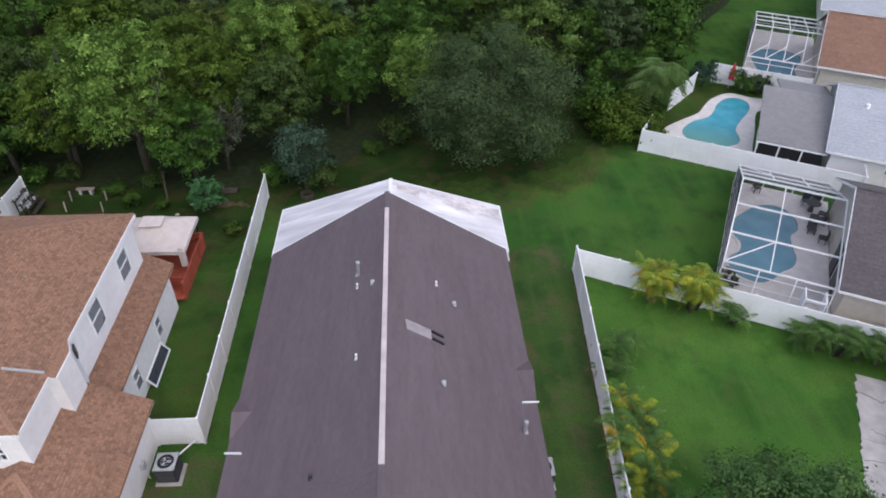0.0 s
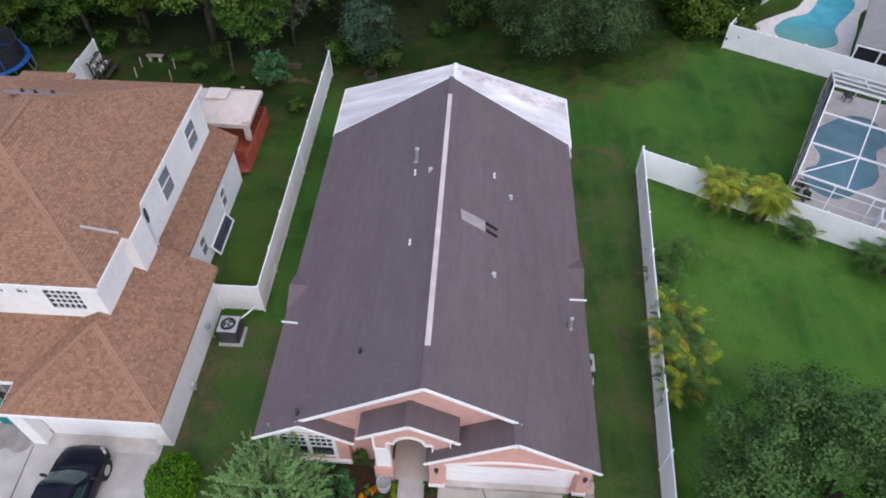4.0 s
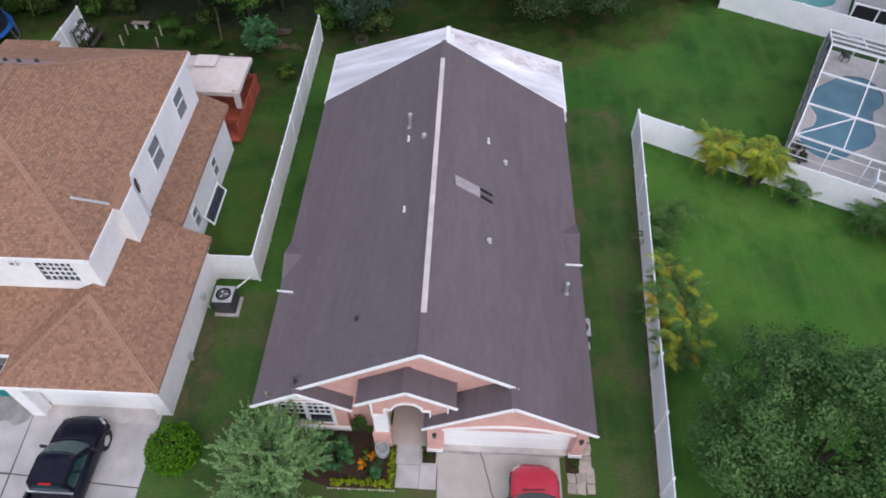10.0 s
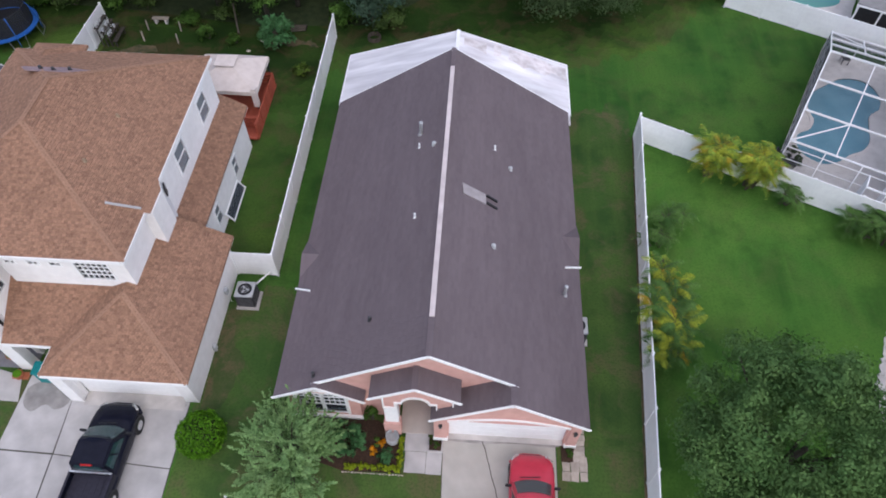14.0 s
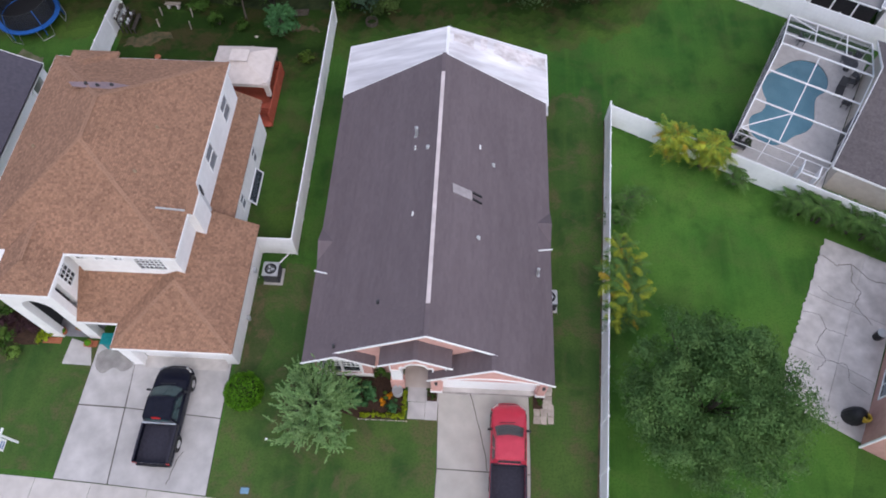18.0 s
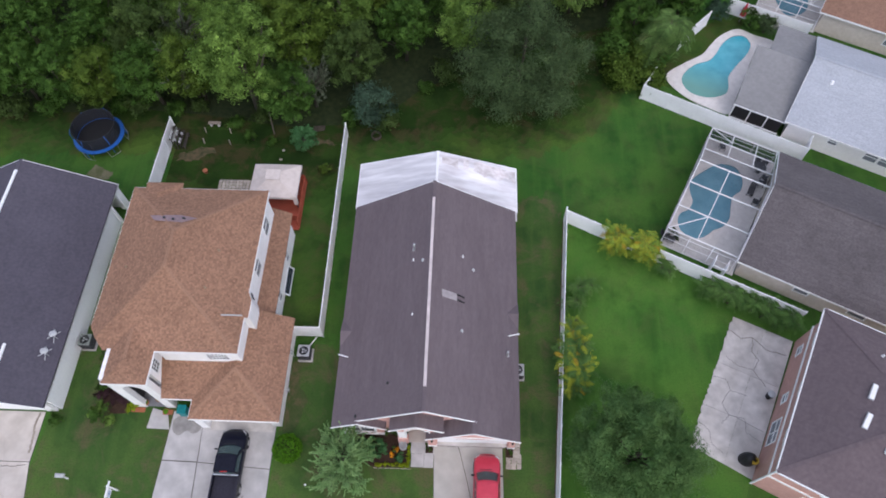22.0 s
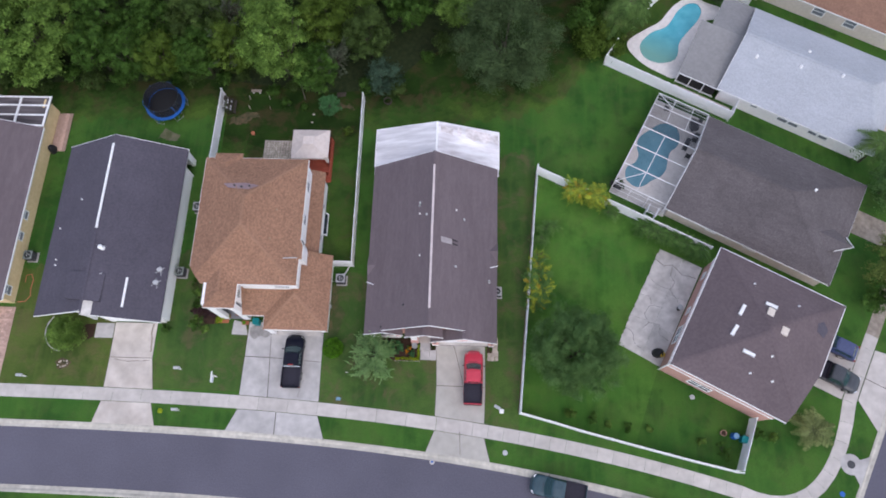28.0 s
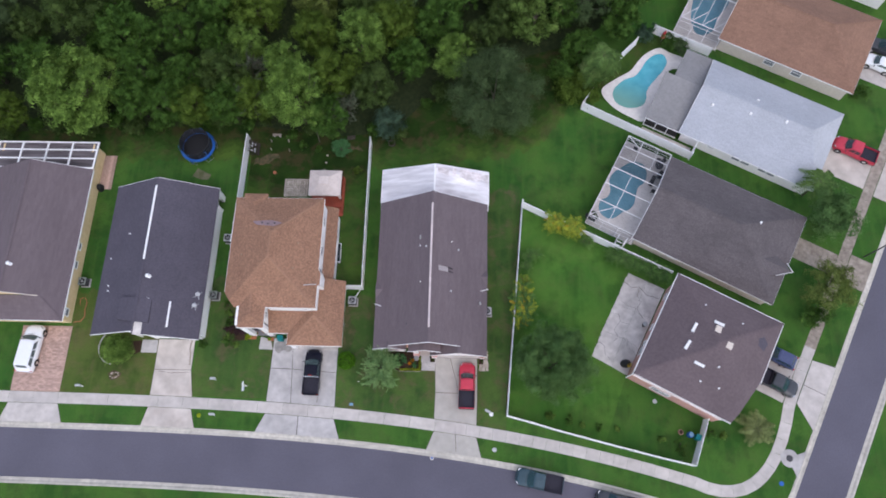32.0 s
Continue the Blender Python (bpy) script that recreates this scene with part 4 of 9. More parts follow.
side_holes = [(4.0, 5.2, 0.9, 2.1), (9.5, 10.7, 0.9, 2.1), (14.0, 15.4, 0.9, 2.1)]
part("wall", wall(Mb(), "x", -5.9, 0.75, 17.2, 0, 2.75, 0.2, side_holes), STUCCO_P, H1)
part("wall", wall(Mb(), "x", 5.9, 0.25, 17.2, 0, 2.75, -0.2, side_holes), STUCCO_P, H1)
part("wall", gable(Mb(), "y", 17.2, [(-5.9, 0), (5.9, 0), (5.9, 2.72), (0, 6.3), (-5.9, 2.72)], 0.2), STUCCO_P, H1)
part("wall", gable(Mb(), "y", 0.78, [(-2.9, 0), (-1.4, 0), (-1.4, 3.1), (0.3, 3.1), (0.3, 2.2), (4.4, 3.55), (0, 6.33), (-5.2, 3.1), (-2.9, 2.5)], 0.18), STUCCO_P, H1, "salmon pink gable wall")
for a, b, lo, hi in side_holes:
    window(H1, "x", -5.9, -1, a, b, lo, hi)
    window(H1, "x", 5.9, 1, a, b, lo, hi)
# garage front
part("wall", wall(Mb(), "y", -0.12, 0.2, 6.0, 0, 2.5, 0.34, [(0.78, 5.62, 0.0, 2.05)]), STUCCO_P, H1)
part("wall", gable(Mb(), "y", -0.12, [(0.2, 2.5), (6.0, 2.5), (6.0, 2.62), (3.2, 4.36), (0.2, 2.52)], 0.34), STUCCO_P, H1, "salmon pink garage gable")
for a, b in ((0.18, 0.72), (5.68, 6.1)):
    part("pier", Mb().box(a, b, -0.2, -0.12, 0, 2.35), STUCCO_P, H1)
    part("pier_base", Mb().box(a - 0.04, b + 0.04, -0.24, -0.12, 0.12, 0.34), TRIM, H1)
    lamp = part("wall_lamp", Mb().tube([((a + b) / 2, -0.27, 1.6), ((a + b) / 2, -0.27, 1.85)], [0.06, 0.09], 6), DARKMETAL, H1)
door_arch, top = Mb(), [(0.7 + 0.62 * i, 2.02 + 0.5 * math.sin(math.pi * i / 8)) for i in range(9)]
for p, q in zip(top, top[1:]):
    door_arch.beam((p[0], -0.15, p[1]), (q[0], -0.15, q[1]), 0.06, 0.1)
part("door_arch", door_arch, TRIM, H1, "flat white arch over the garage door")
gd = part("garage_door", Mb().box(0.78, 5.62, 0.12, 0.16, 0.02, 2.15), TRIM, H1, "white sectional garage door")
for r in range(4):
    for c in range(8):
        x0, z0 = 0.84 + 0.6 * c, 0.07 + 0.53 * r
        part("door_panel", Mb().box(x0, x0 + 0.56, 0.115, 0.12, z0, z0 + 0.46), TRIM, gd)
part("garage_threshold", Mb().box(0.78, 5.62, -0.12, 0.4, 0.0, 0.034), OLD_SLAB, H1)
part("gable_lamp", Mb().box(3.16, 3.24, -0.2, -0.12, 3.85, 4.1), TRIM, H1)
# front window bay
part("wall", wall(Mb(), "y", 0.55, -5.9, -2.95, 0, 2.45, 0.2, [(-5.42, -3.56, 0.72, 2.4)]), STUCCO_P, H1)
part("wall", gable(Mb(), "y", 0.55, [(-5.9, 2.45), (-2.95, 2.45), (-2.95, 2.6), (-4.5, 3.55), (-5.9, 2.68)], 0.2), STUCCO_P, H1)
part("wall", wall(Mb(), "x", -2.95, 0.75, 1.0, 0, 2.5, -0.2), STUCCO_P, H1)
for a in (-5.42, -4.42):
    bw = window(H1, "y", 0.55, -1, a, a + 0.86, 0.72, 2.4, 1, 1, 0.07, "white double window, small panes over clear ones", GLASS_D)
    for i in (1, 2, 3):
        part("bar", Mb().box(a + 0.215 * i - 0.014, a + 0.215 * i + 0.014, 0.555, 0.585, 1.42, 2.4), TRIM, bw)
    for z0, hh in ((1.39, 0.03), (1.75, 0.014), (2.09, 0.03)):
        part("bar", Mb().box(a, a + 0.86, 0.552, 0.583, z0 - hh, z0 + hh), TRIM, bw)
part("sill_band", Mb().box(-6.0, -2.9, 0.42, 0.55, 0.24, 0.4), TRIM, H1)
part("window_arch", Mb().beam((-5.56, 0.5, 2.45), (-4.95, 0.5, 2.78), 0.08, 0.12).beam((-4.97, 0.5, 2.78), (-4.03, 0.5, 2.78), 0.08, 0.12).beam((-4.05, 0.5, 2.78), (-3.45, 0.5, 2.45), 0.08, 0.12)
     .beam((-5.56, 0.5, 0.62), (-5.56, 0.5, 2.5), 0.1, 0.08).beam((-3.45, 0.5, 0.62), (-3.45, 0.5, 2.5), 0.1, 0.08), TRIM, H1)
# porch with its arch
AX, AZ = -0.54, 3.12
curve = [(AX + 0.56 * math.cos(a), AZ + 0.55 * math.sin(a)) for a in np.linspace(math.pi, 0, 11)]
steps = [(0.02, 3.12), (0.29, 3.12), (0.29, 2.62), (0.93, 2.62), (0.93, 3.7)]
mirror = [(2 * AX - x + 0.18 * (i > 2), z_) for i, (x, z_) in enumerate(steps)]
arch = list(reversed(mirror)) + curve[1:-1] + steps + [(0.93, 4.0), (-0.5, 4.9), (mirror[-1][0], 4.0)]
part("porch_front", gable(Mb(), "y", 0.08, arch, 0.26), STUCCO_P, H1, "salmon pink arched porch front with stepped white trim")
trim_arch = Mb()
pts = list(reversed(mirror)) + curve[1:-1] + steps
for p, q in zip(pts, pts[1:]):
    trim_arch.beam((p[0], 0.05, p[1]), (q[0], 0.05, q[1]), 0.06, 0.085)
part("arch_trim", trim_arch, TRIM, H1)
part("pillar_cap", Mb().box(-1.84, -1.28, 0.04, 0.34, 1.15, 2.62), TRIM, H1, "white upper half of the porch pillar")
part("pillar_base", Mb().box(-1.92, -1.22, -0.06, 0.34, 0, 1.15), STUCCO_P, H1)
part("pier", Mb().box(0.32, 0.6, 0.1, 0.34, 0, 2.62), STUCCO_P, H1)
part("wall", wall(Mb(), "x", -1.85, 0.34, 0.8, 0, 3.6, 0.2), STUCCO_P, H1)
part("wall", wall(Mb(), "x", 0.42, 0.34, 0.8, 0, 3.2, -0.2), STUCCO_P, H1)
part("porch_floor", Mb().box(-1.3, 0.25, 0.02, 2.3, 0, 0.06), CONCRETE_S, H1)
part("porch_ceiling", Mb().box(-1.6, 0.5, 0.96, 2.4, 3.1, 3.2), TRIM, H1)
for a, b in ((-1.6, -1.4), (0.3, 0.5)):
    part("wall", Mb().box(a, b, 0.96, 2.4, 0, 3.1), STUCCO_P, H1)
part("wall", wall(Mb(), "y", 2.25, -1.4, 0.3, 0, 3.1, 0.15, [(-1.05, -0.05, 0, 2.1)]), STUCCO_P, H1)
part("front_door", Mb().box(-1.05, -0.05, 2.3, 2.36, 0.06, 2.1), WOOD, H1)
# low side gables on the eaves
for s, y in ((-1, 7.0), (1, 8.7)):
    zr = 3.06
    xe, xi = s * 6.36, s * 5.2
    part("side_gable_roof", Mb().prism([(xe, y - 1.15), (xe, y), (xi, y), (s * 6.3, y - 1.15)], lambda x, yy: 2.45, lambda x, yy: zr - 0.5 * abs(yy - y)).prism([(xe, y), (xe, y + 1.15), (s * 6.3, y + 1.15), (xi, y)], lambda x, yy: 2.45, lambda x, yy: zr - 0.5 * abs(yy - y)), ROOF_M, H1)
    yd = 5.4 if s < 0 else 7.35
    part("rain_diverter", Mb().beam((s * 6.42, yd, RZ - K * 6.42 + 0.06), (s * 5.62, yd - 0.37, RZ - K * 5.62 + 0.05), 0.06, 0.07), TRIM, H1, "short white rain diverter")
    part("wall", Mb().box(min(s * 6.2, s * 5.9), max(s * 6.2, s * 5.9), y - 0.9, y + 0.9, 0, 2.5), STUCCO_P, H1)
# screened room at the back under white panels
part("patio_roof", Mb().prism([(-6.37, 17.0), (0.05, 17.0), (0.05, 22.1), (-6.37, 22.1)], lambda x, y: 4.33 + 0.316 * x - 0.06, lambda x, y: 4.4 + 0.316 * x), PANEL_W, H1, "white aluminium patio roof panels")
part("patio_roof", Mb().prism([(0.05, 17.0), (6.47, 17.0), (6.47, 22.0), (0.05, 22.1)], lambda x, y: 4.36 - 0.316 * x - 0.06, lambda x, y: 4.43 - 0.316 * x), mat("streaked_roof_panel", (0.5, 0.46, 0.48), (0.86, 0.85, 0.88), 0.7, 0.45, 0.05, 30, 0.2, 0.45, stretch=(0.3, 1.6, 1)), H1, "white patio roof panels with grey dirt streaks")
streak = Mb()
srnd = random.Random(8)
prev = None
for i in range(15):
    x = 0.4 + 6.0 * i / 14
    lo, hi = 21.15 - 0.5 * srnd.random() - 0.02 * i, 21.95 - 0.3 * srnd.random()
    cur = ((x, lo, 4.436 - 0.316 * x), (x, hi, 4.436 - 0.316 * x))
    if prev and srnd.random() < 0.8:
        streak.face(prev[0], cur[0], cur[1], prev[1])
    prev = cur
part("dirt_streak", streak, mat("roof_dirt", (0.56, 0.50, 0.50), (0.74, 0.70, 0.71), 3, 0.8, 0.1, 30, 0.25, 0.8), H1, "brownish dirt streak", kind="stuff")
part("patio_ridge", Mb().beam((0.05, 17.0, 4.45), (0.05, 22.12, 4.45), 0.2, 0.08), TRIM, H1)
boards(H1, [((-6.4, 17.8, 2.33), (-6.4, 22.12, 2.33)), ((6.5, 17.8, 2.33), (6.5, 22.05, 2.33)), ((-6.4, 22.13, 2.33), (0.05, 22.13, 4.36)), ((0.05, 22.13, 4.36), (6.5, 22.05, 2.33))], ALU, 0.06, 0.12, "patio_gutter")
for x in (-6.2, -3.1, 0, 3.1, 6.3):
    part("patio_post", Mb().box(x - 0.05, x + 0.05, 21.8, 21.9, 0, 2.35 + (2.0 - abs(x) * 0.316 if abs(x) < 6 else 0)), ALU, H1)
for s in (-1, 1):
    part("patio_screen", Mb().box(s * 6.2 - 0.004, s * 6.2 + 0.004, 17.5, 21.8, 0.1, 2.35), SCREEN, H1)
part("patio_screen", Mb().box(-6.2, 6.2, 21.82, 21.83, 0.1, 2.3), SCREEN, H1)
part("patio_slab", Mb().box(-6.3, 6.35, 17.4, 22.0, 0, 0.06), CONCRETE, H1)
HZ = lambda x: RZ - K * abs(x)
vent("plumbing_vent", "tall galvanised vent pipe on the roof slope", HZ(-1.25), -1.25, 12.3, 0.7, 0.085)
vent("plumbing_vent", "tall galvanised vent pipe on the roof slope", HZ(5.5), 5.5, 5.5, 0.65, 0.08)
for x, y in ((-0.57, 11.2), (3.0, 11.3), (2.27, 6.4)):
    vent("dome_vent", "small pale domed roof vent", HZ(x), x, y, 0.14, 0.062, dome=True, material=GREYBOX)
for x, y in ((-1.26, 11.4), (2.23, 12.1), (-1.1, 7.2)):
    vent("pipe_vent", "short white vent pipe on the roof", HZ(x), x, y, 0.25, 0.045, material=ALU)
vent("pipe_vent", "short dark vent pipe on the roof", HZ(-2.5), -2.5, 2.65, 0.2, 0.06, material=DARKMETAL)
vent("pipe_vent", "short dark vent pipe on the roof", HZ(-4.6), -4.6, 0.75, 0.3, 0.06, material=DARKMETAL)
sk = thing("roof_heater", "tilted pale flat water heater with dark brackets on the roof", "water heater", 1.4, 8.75, HZ(1.4))
part("panel", Mb().face((0.82, 9.1, HZ(0.82) + 0.07), (0.88, 8.55, HZ(0.88) + 0.07), (1.9, 8.5, HZ(1.9) + 0.07), (1.86, 9.05, HZ(1.86) + 0.07)).face((0.82, 9.1, HZ(0.82)), (1.86, 9.05, HZ(1.86)), (1.86, 9.05, HZ(1.86) + 0.07), (0.82, 9.1, HZ(0.82) + 0.07)).face((0.88, 8.55, HZ(0.88)), (1.9, 8.5, HZ(1.9)), (1.9, 8.5, HZ(1.9) + 0.07), (0.88, 8.55, HZ(0.88) + 0.07)).face((0.82, 9.1, HZ(0.82)), (0.88, 8.55, HZ(0.88)), (0.88, 8.55, HZ(0.88) + 0.07), (0.82, 9.1, HZ(0.82) + 0.07)), mat("faded_panel", (0.30, 0.268, 0.275), (0.37, 0.335, 0.34), 4, 0.6, 0.1, 40, 0.1), sk)
for y in (8.6, 9.0):
    part("bracket", Mb().beam((1.9, y, HZ(1.9) + 0.06), (2.4, y - 0.08, HZ(2.4) + 0.06), 0.08, 0.08), BLACK, sk)

# ---- the tan two-storey house ----
H2 = thing("house_tan_roof", "two-storey white stucco house with tan-brown shingle hip roofs", "house", -17, 9)
UZ, LZ, P2, PW = 6.2, 2.85, 0.5, 0.55
main_hip = hip(-22.45, -12.35, 3.9, 16.7, UZ, P2)
# the south-west corner is cut off as on the plan
main_hip = [(clip(p, [(-0.8, -0.6, 14.66)]), pl) for p, pl in main_hip]
wing = [([(-20.7, 1.65), (-19.25, 3.1), (-19.25, 7.0), (-20.7, 7.0)], (P2, 0, UZ + P2 * 20.7)), ([(-17.8, 1.65), (-17.8, 7.0), (-19.25, 7.0), (-19.25, 3.1)], (-P2, 0, UZ - P2 * 17.8)),
        ([(-20.7, 1.65), (-17.8, 1.65), (-19.25, 3.1)], (0, P2, UZ - P2 * 1.65))]
back_bump = [([(-21.6, 17.2), (-20.25, 15.8), (-20.25, 14.0), (-21.6, 14.0)], (P2, 0, UZ + P2 * 21.6)), ([(-18.9, 17.2), (-18.9, 14.0), (-20.25, 14.0), (-20.25, 15.8)], (-P2, 0, UZ - P2 * 18.9)), ([(-21.6, 17.2), (-20.25, 15.8), (-18.9, 17.2)], (0, -P2, UZ + P2 * 17.2))]
lower = [([(-15.95, 0.42), (-9.82, 0.42), (-12.885, 3.485)], (0, PW, LZ - PW * 0.42)), ([(-9.82, 0.42), (-9.82, 7.93), (-12.885, 7.93), (-12.885, 3.485)], (-PW, 0, LZ - PW * 9.82)),
         ([(-15.95, 0.42), (-12.885, 3.485), (-12.885, 4.25), (-15.95, 4.25)], (PW, 0, LZ + PW * 15.95)), ([(-18.1, 1.75), (-14.6, 1.75), (-13.0, 4.25), (-18.1, 4.25)], (0, PW, LZ - PW * 1.75)),
         ([(-11.3, 7.93), (-11.3, 16.85), (-12.75, 16.85), (-12.75, 7.93)], (-PW, 0, LZ - PW * 11.3))]
every = main_hip + wing + back_bump + lower
slope_parts(H2, every, ROOF_T)
shingles(H2, every, ROOF_T, 0.15, 0.13, near=(-12.3, -9.8, 0.4, 5.2), seed=5)
RT = UZ + P2 * 5.05
caps(H2, [((-17.4, 8.95, RT), (-17.4, 11.65, RT)), ((-12.35, 3.9, UZ), (-17.4, 8.95, RT)), ((-12.35, 16.7, UZ), (-17.4, 11.65, RT)), ((-22.45, 16.7, UZ), (-17.4, 11.65, RT)), ((-20.2, 6.15, UZ + 1.1), (-17.4, 8.95, RT)),
          ((-9.82, 0.42, LZ), (-12.885, 3.485, LZ + 1.69)), ((-15.95, 0.42, LZ), (-12.885, 3.485, LZ + 1.69)), ((-19.25, 3.1, UZ + 0.72), (-19.25, 5.2, UZ + 0.72))], mat("pale_tan_ridge_shingle", (0.285, 0.162, 0.106), (0.355, 0.21, 0.142), 14, 0.92, 0.4, 80, 0.1), 0.2, 0.15)
boards(H2, [((-12.33, 3.9, UZ - .1), (-12.33, 16.7, UZ - .1)), ((-12.35, 3.88, UZ - .06), (-17.8, 3.88, UZ - .06)), ((-17.78, 3.88, UZ - .1), (-17.78, 1.65, UZ - .1)), ((-17.8, 1.63, UZ - .1), (-20.7, 1.63, UZ - .1)),
            ((-20.72, 1.65, UZ - .1), (-20.72, 3.2, UZ - .1)), ((-22.47, 5.6, UZ - .1), (-22.47, 16.7, UZ - .1)), ((-22.45, 16.72, UZ - .1), (-12.35, 16.72, UZ - .1)),
            ((-9.86, 0.42, LZ - .1), (-9.86, 7.93, LZ - .1)), ((-9.82, 0.4, LZ - .1), (-15.95, 0.4, LZ - .1)), ((-15.97, 0.42, LZ - .1), (-15.97, 1.75, LZ - .1)), ((-15.97, 1.73, LZ - .1), (-18.1, 1.73, LZ - .1)),
            ((-11.34, 7.93, LZ - .1), (-11.34, 16.85, LZ - .1))], h=0.18)
up_right = [(13.9, 14.95, 4.2, 5.5), (10.4, 11.45, 4.25, 5.6)]
part("wall", wall(Mb(), "x", -12.52, 4.05, 16.35, 2.9, UZ + 0.06, -0.2, up_right), STUCCO_W, H2)
for a, b, lo, hi in up_right:
    window(H2, "x", -12.52, 1, a, b, lo, hi)
up_front = [(-14.6, -13.25, 4.7, 5.8)] + [(a, a + 0.4, 5.55, 5.86) for a in (-15.6, -16.54, -17.5)]
part("wall", wall(Mb(), "y", 4.05, -17.8, -12.72, 2.8, UZ + 0.05, 0.2, up_front), STUCCO_W, H2)
window(H2, "y", 4.05, -1, *up_front[0], 6, 4, 0.09, "white window with a dense grid of small panes", GLASS_D)
for hole in up_front[1:]:
    window(H2, "y", 4.05, -1, *hole, 2, 2, 0.07, "", GLASS_D)
part("wall", wall(Mb(), "x", -22.05, 6.2, 16.15, 0, UZ + 0.1, 0.2), STUCCO_W, H2)
part("wall", Mb().prism([(-22.05, 6.2), (-20.35, 3.95), (-20.35, 4.3), (-21.85, 6.3)], 0, UZ + 0.1), STUCCO_W, H2)
part("wall", wall(Mb(), "y", 16.35, -22.05, -12.72, 0, UZ + 0.1, -0.2, [(-21.0, -19.5, 3.9, 5.0), (-16.5, -15.2, 3.9, 5.0)]), STUCCO_W, H2)
low_right = [(13.5, 14.08, 0.8, 1.85), (10.1, 10.68, 0.8, 1.85)]
part("wall", wall(Mb(), "x", -11.6, 8.0, 16.3, 0, LZ + 0.1, -0.2, low_right), STUCCO_W, H2)
for a, b, lo, hi in low_right[:2]:
    window(H2, "x", -11.6, 1, a, b, lo, hi)
lp = thing("cold_frame", "low dark glazed cold frame with a white rim against the wall", "cold frame", -11.4, 12.0)
lean = lambda y, k: (-11.25 - 0.33 * k, y, 0.05 + 0.5 * k)
for a, b in ((lean(11.0, 0), lean(11.0, 1)), (lean(13.35, 0), lean(13.35, 1)), (lean(10.95, 0), lean(13.4, 0)), (lean(10.95, 1), lean(13.4, 1))):
    part("rim", Mb().beam(a, b, 0.08, 0.07), ALU, lp)
part("pane", Mb().prism([lean(11.0, 0)[:2], lean(13.35, 0)[:2], lean(13.35, 1)[:2], lean(11.0, 1)[:2]], lambda x, y: 0.03 - 1.515 * (x + 11.25), lambda x, y: 0.06 - 1.515 * (x + 11.25)), GLASS_D, lp)
part("wall", wall(Mb(), "y", 16.5, -12.75, -11.6, 0, LZ, -0.2), STUCCO_W, H2)
part("wall", wall(Mb(), "x", -10.26, 1.02, 7.6, 0, LZ + 0.1, -0.2), STUCCO_W, H2)
part("wall", wall(Mb(), "y", 7.8, -11.6, -10.26, 0, LZ, -0.2), STUCCO_W, H2)
part("wall", wall(Mb(), "y", 0.82, -15.75, -10.26, 0, LZ, 0.2, [(-15.3, -10.85, 0, 2.15)]), STUCCO_W, H2)
part("wall", wall(Mb(), "x", -15.75, 1.02, 4.2, 0, LZ, 0.2), STUCCO_W, H2)
part("wall", Mb().box(-15.9, -15.33, 0.55, 0.9, 0, 2.5), STUCCO_W, H2, "white garage corner pier")
gd2 = part("garage_door", Mb().box(-15.3, -10.85, 1.05, 1.1, 0.02, 2.15), TRIM, H2, "white sectional garage door")
for r in range(4):
    for c in range(7):
        part("door_panel", Mb().box(-15.22 + 0.63 * c, -14.63 + 0.63 * c, 1.045, 1.05, 0.05 + 0.53 * r, 0.52 + 0.53 * r), TRIM, gd2)
part("garage_threshold", Mb().box(-15.3, -10.85, 0.4, 1.2, 0.0, 0.034), OLD_SLAB, H2)
part("wall_lamp", Mb().tube([(-11.0, 0.72, 2.1), (-11.0, 0.72, 2.35)], [0.05, 0.09], 6), DARKMETAL, H2)
# tall entry
e_arch = [(-20.9, 0.0), (-20.2, 0.0), (-20.2, 3.9)] + [(-19.48 + 0.72 * math.cos(a), 3.95 + 0.95 * math.sin(a)) for a in np.linspace(math.pi, 0, 11)] + [(-18.76, 3.9), (-18.76, 0.0), (-18.1, 0.0), (-18.1, UZ + 0.05), (-20.9, UZ + 0.05)]
part("entry_front", gable(Mb(), "y", 1.9, e_arch, 0.4), STUCCO_W, H2, "tall white arched entry front")
# added dark panel: the entry's inner shade is put into its colour
part("side_glazing", Mb().box(-20.65, -20.6, 2.3, 4.25, 0.1, UZ), DARKMETAL, H2, "tall dark panel inside the entry in place of its shade")
part("wall", wall(Mb(), "x", -18.1, 2.3, 4.25, 0, UZ + 0.05, -0.3, [(2.34, 2.7, 0, 5.4), (3.05, 3.75, 4.3, 5.75)]), STUCCO_W, H2)
window(H2, "x", -18.1, 1, 3.05, 3.75, 4.3, 5.75, 3, 4, 0.08, "white lattice window beside the entry", GLASS_D)
part("wall", wall(Mb(), "x", -20.9, 2.3, 4.25, 0, UZ + 0.05, 0.25), STUCCO_W, H2)
part("wall", wall(Mb(), "y", 4.25, -20.9, -18.0, 0, UZ + 0.05, 0.2, [(-19.75, -18.75, 0, 2.2)]), STUCCO_W, H2)
part("front_door", Mb().box(-19.75, -18.75, 4.32, 4.4, 0.02, 2.2), WOOD, H2)
# added dark panel over the door, standing in for shade behind the arch
part("transom", Mb().box(-20.5, -18.45, 4.2, 4.25, 2.3, 6.0), DARKMETAL, H2, "tall dark panel over the front door in place of shade")
part("entry_floor", Mb().box(-20.65, -18.15, 1.95, 4.25, 0, 0.07), GREY_TILE, H2)
part("chimney", Mb().prism([(-12.7, 6.5), (-12.05, 6.5), (-12.05, 7.75), (-12.4, 8.5), (-12.7, 8.5)], 3.6, lambda x, y: 6.22 - 0.2 * (x + 12.7)), STUCCO_W, H2, "white stucco chimney chase beside the upper wall")
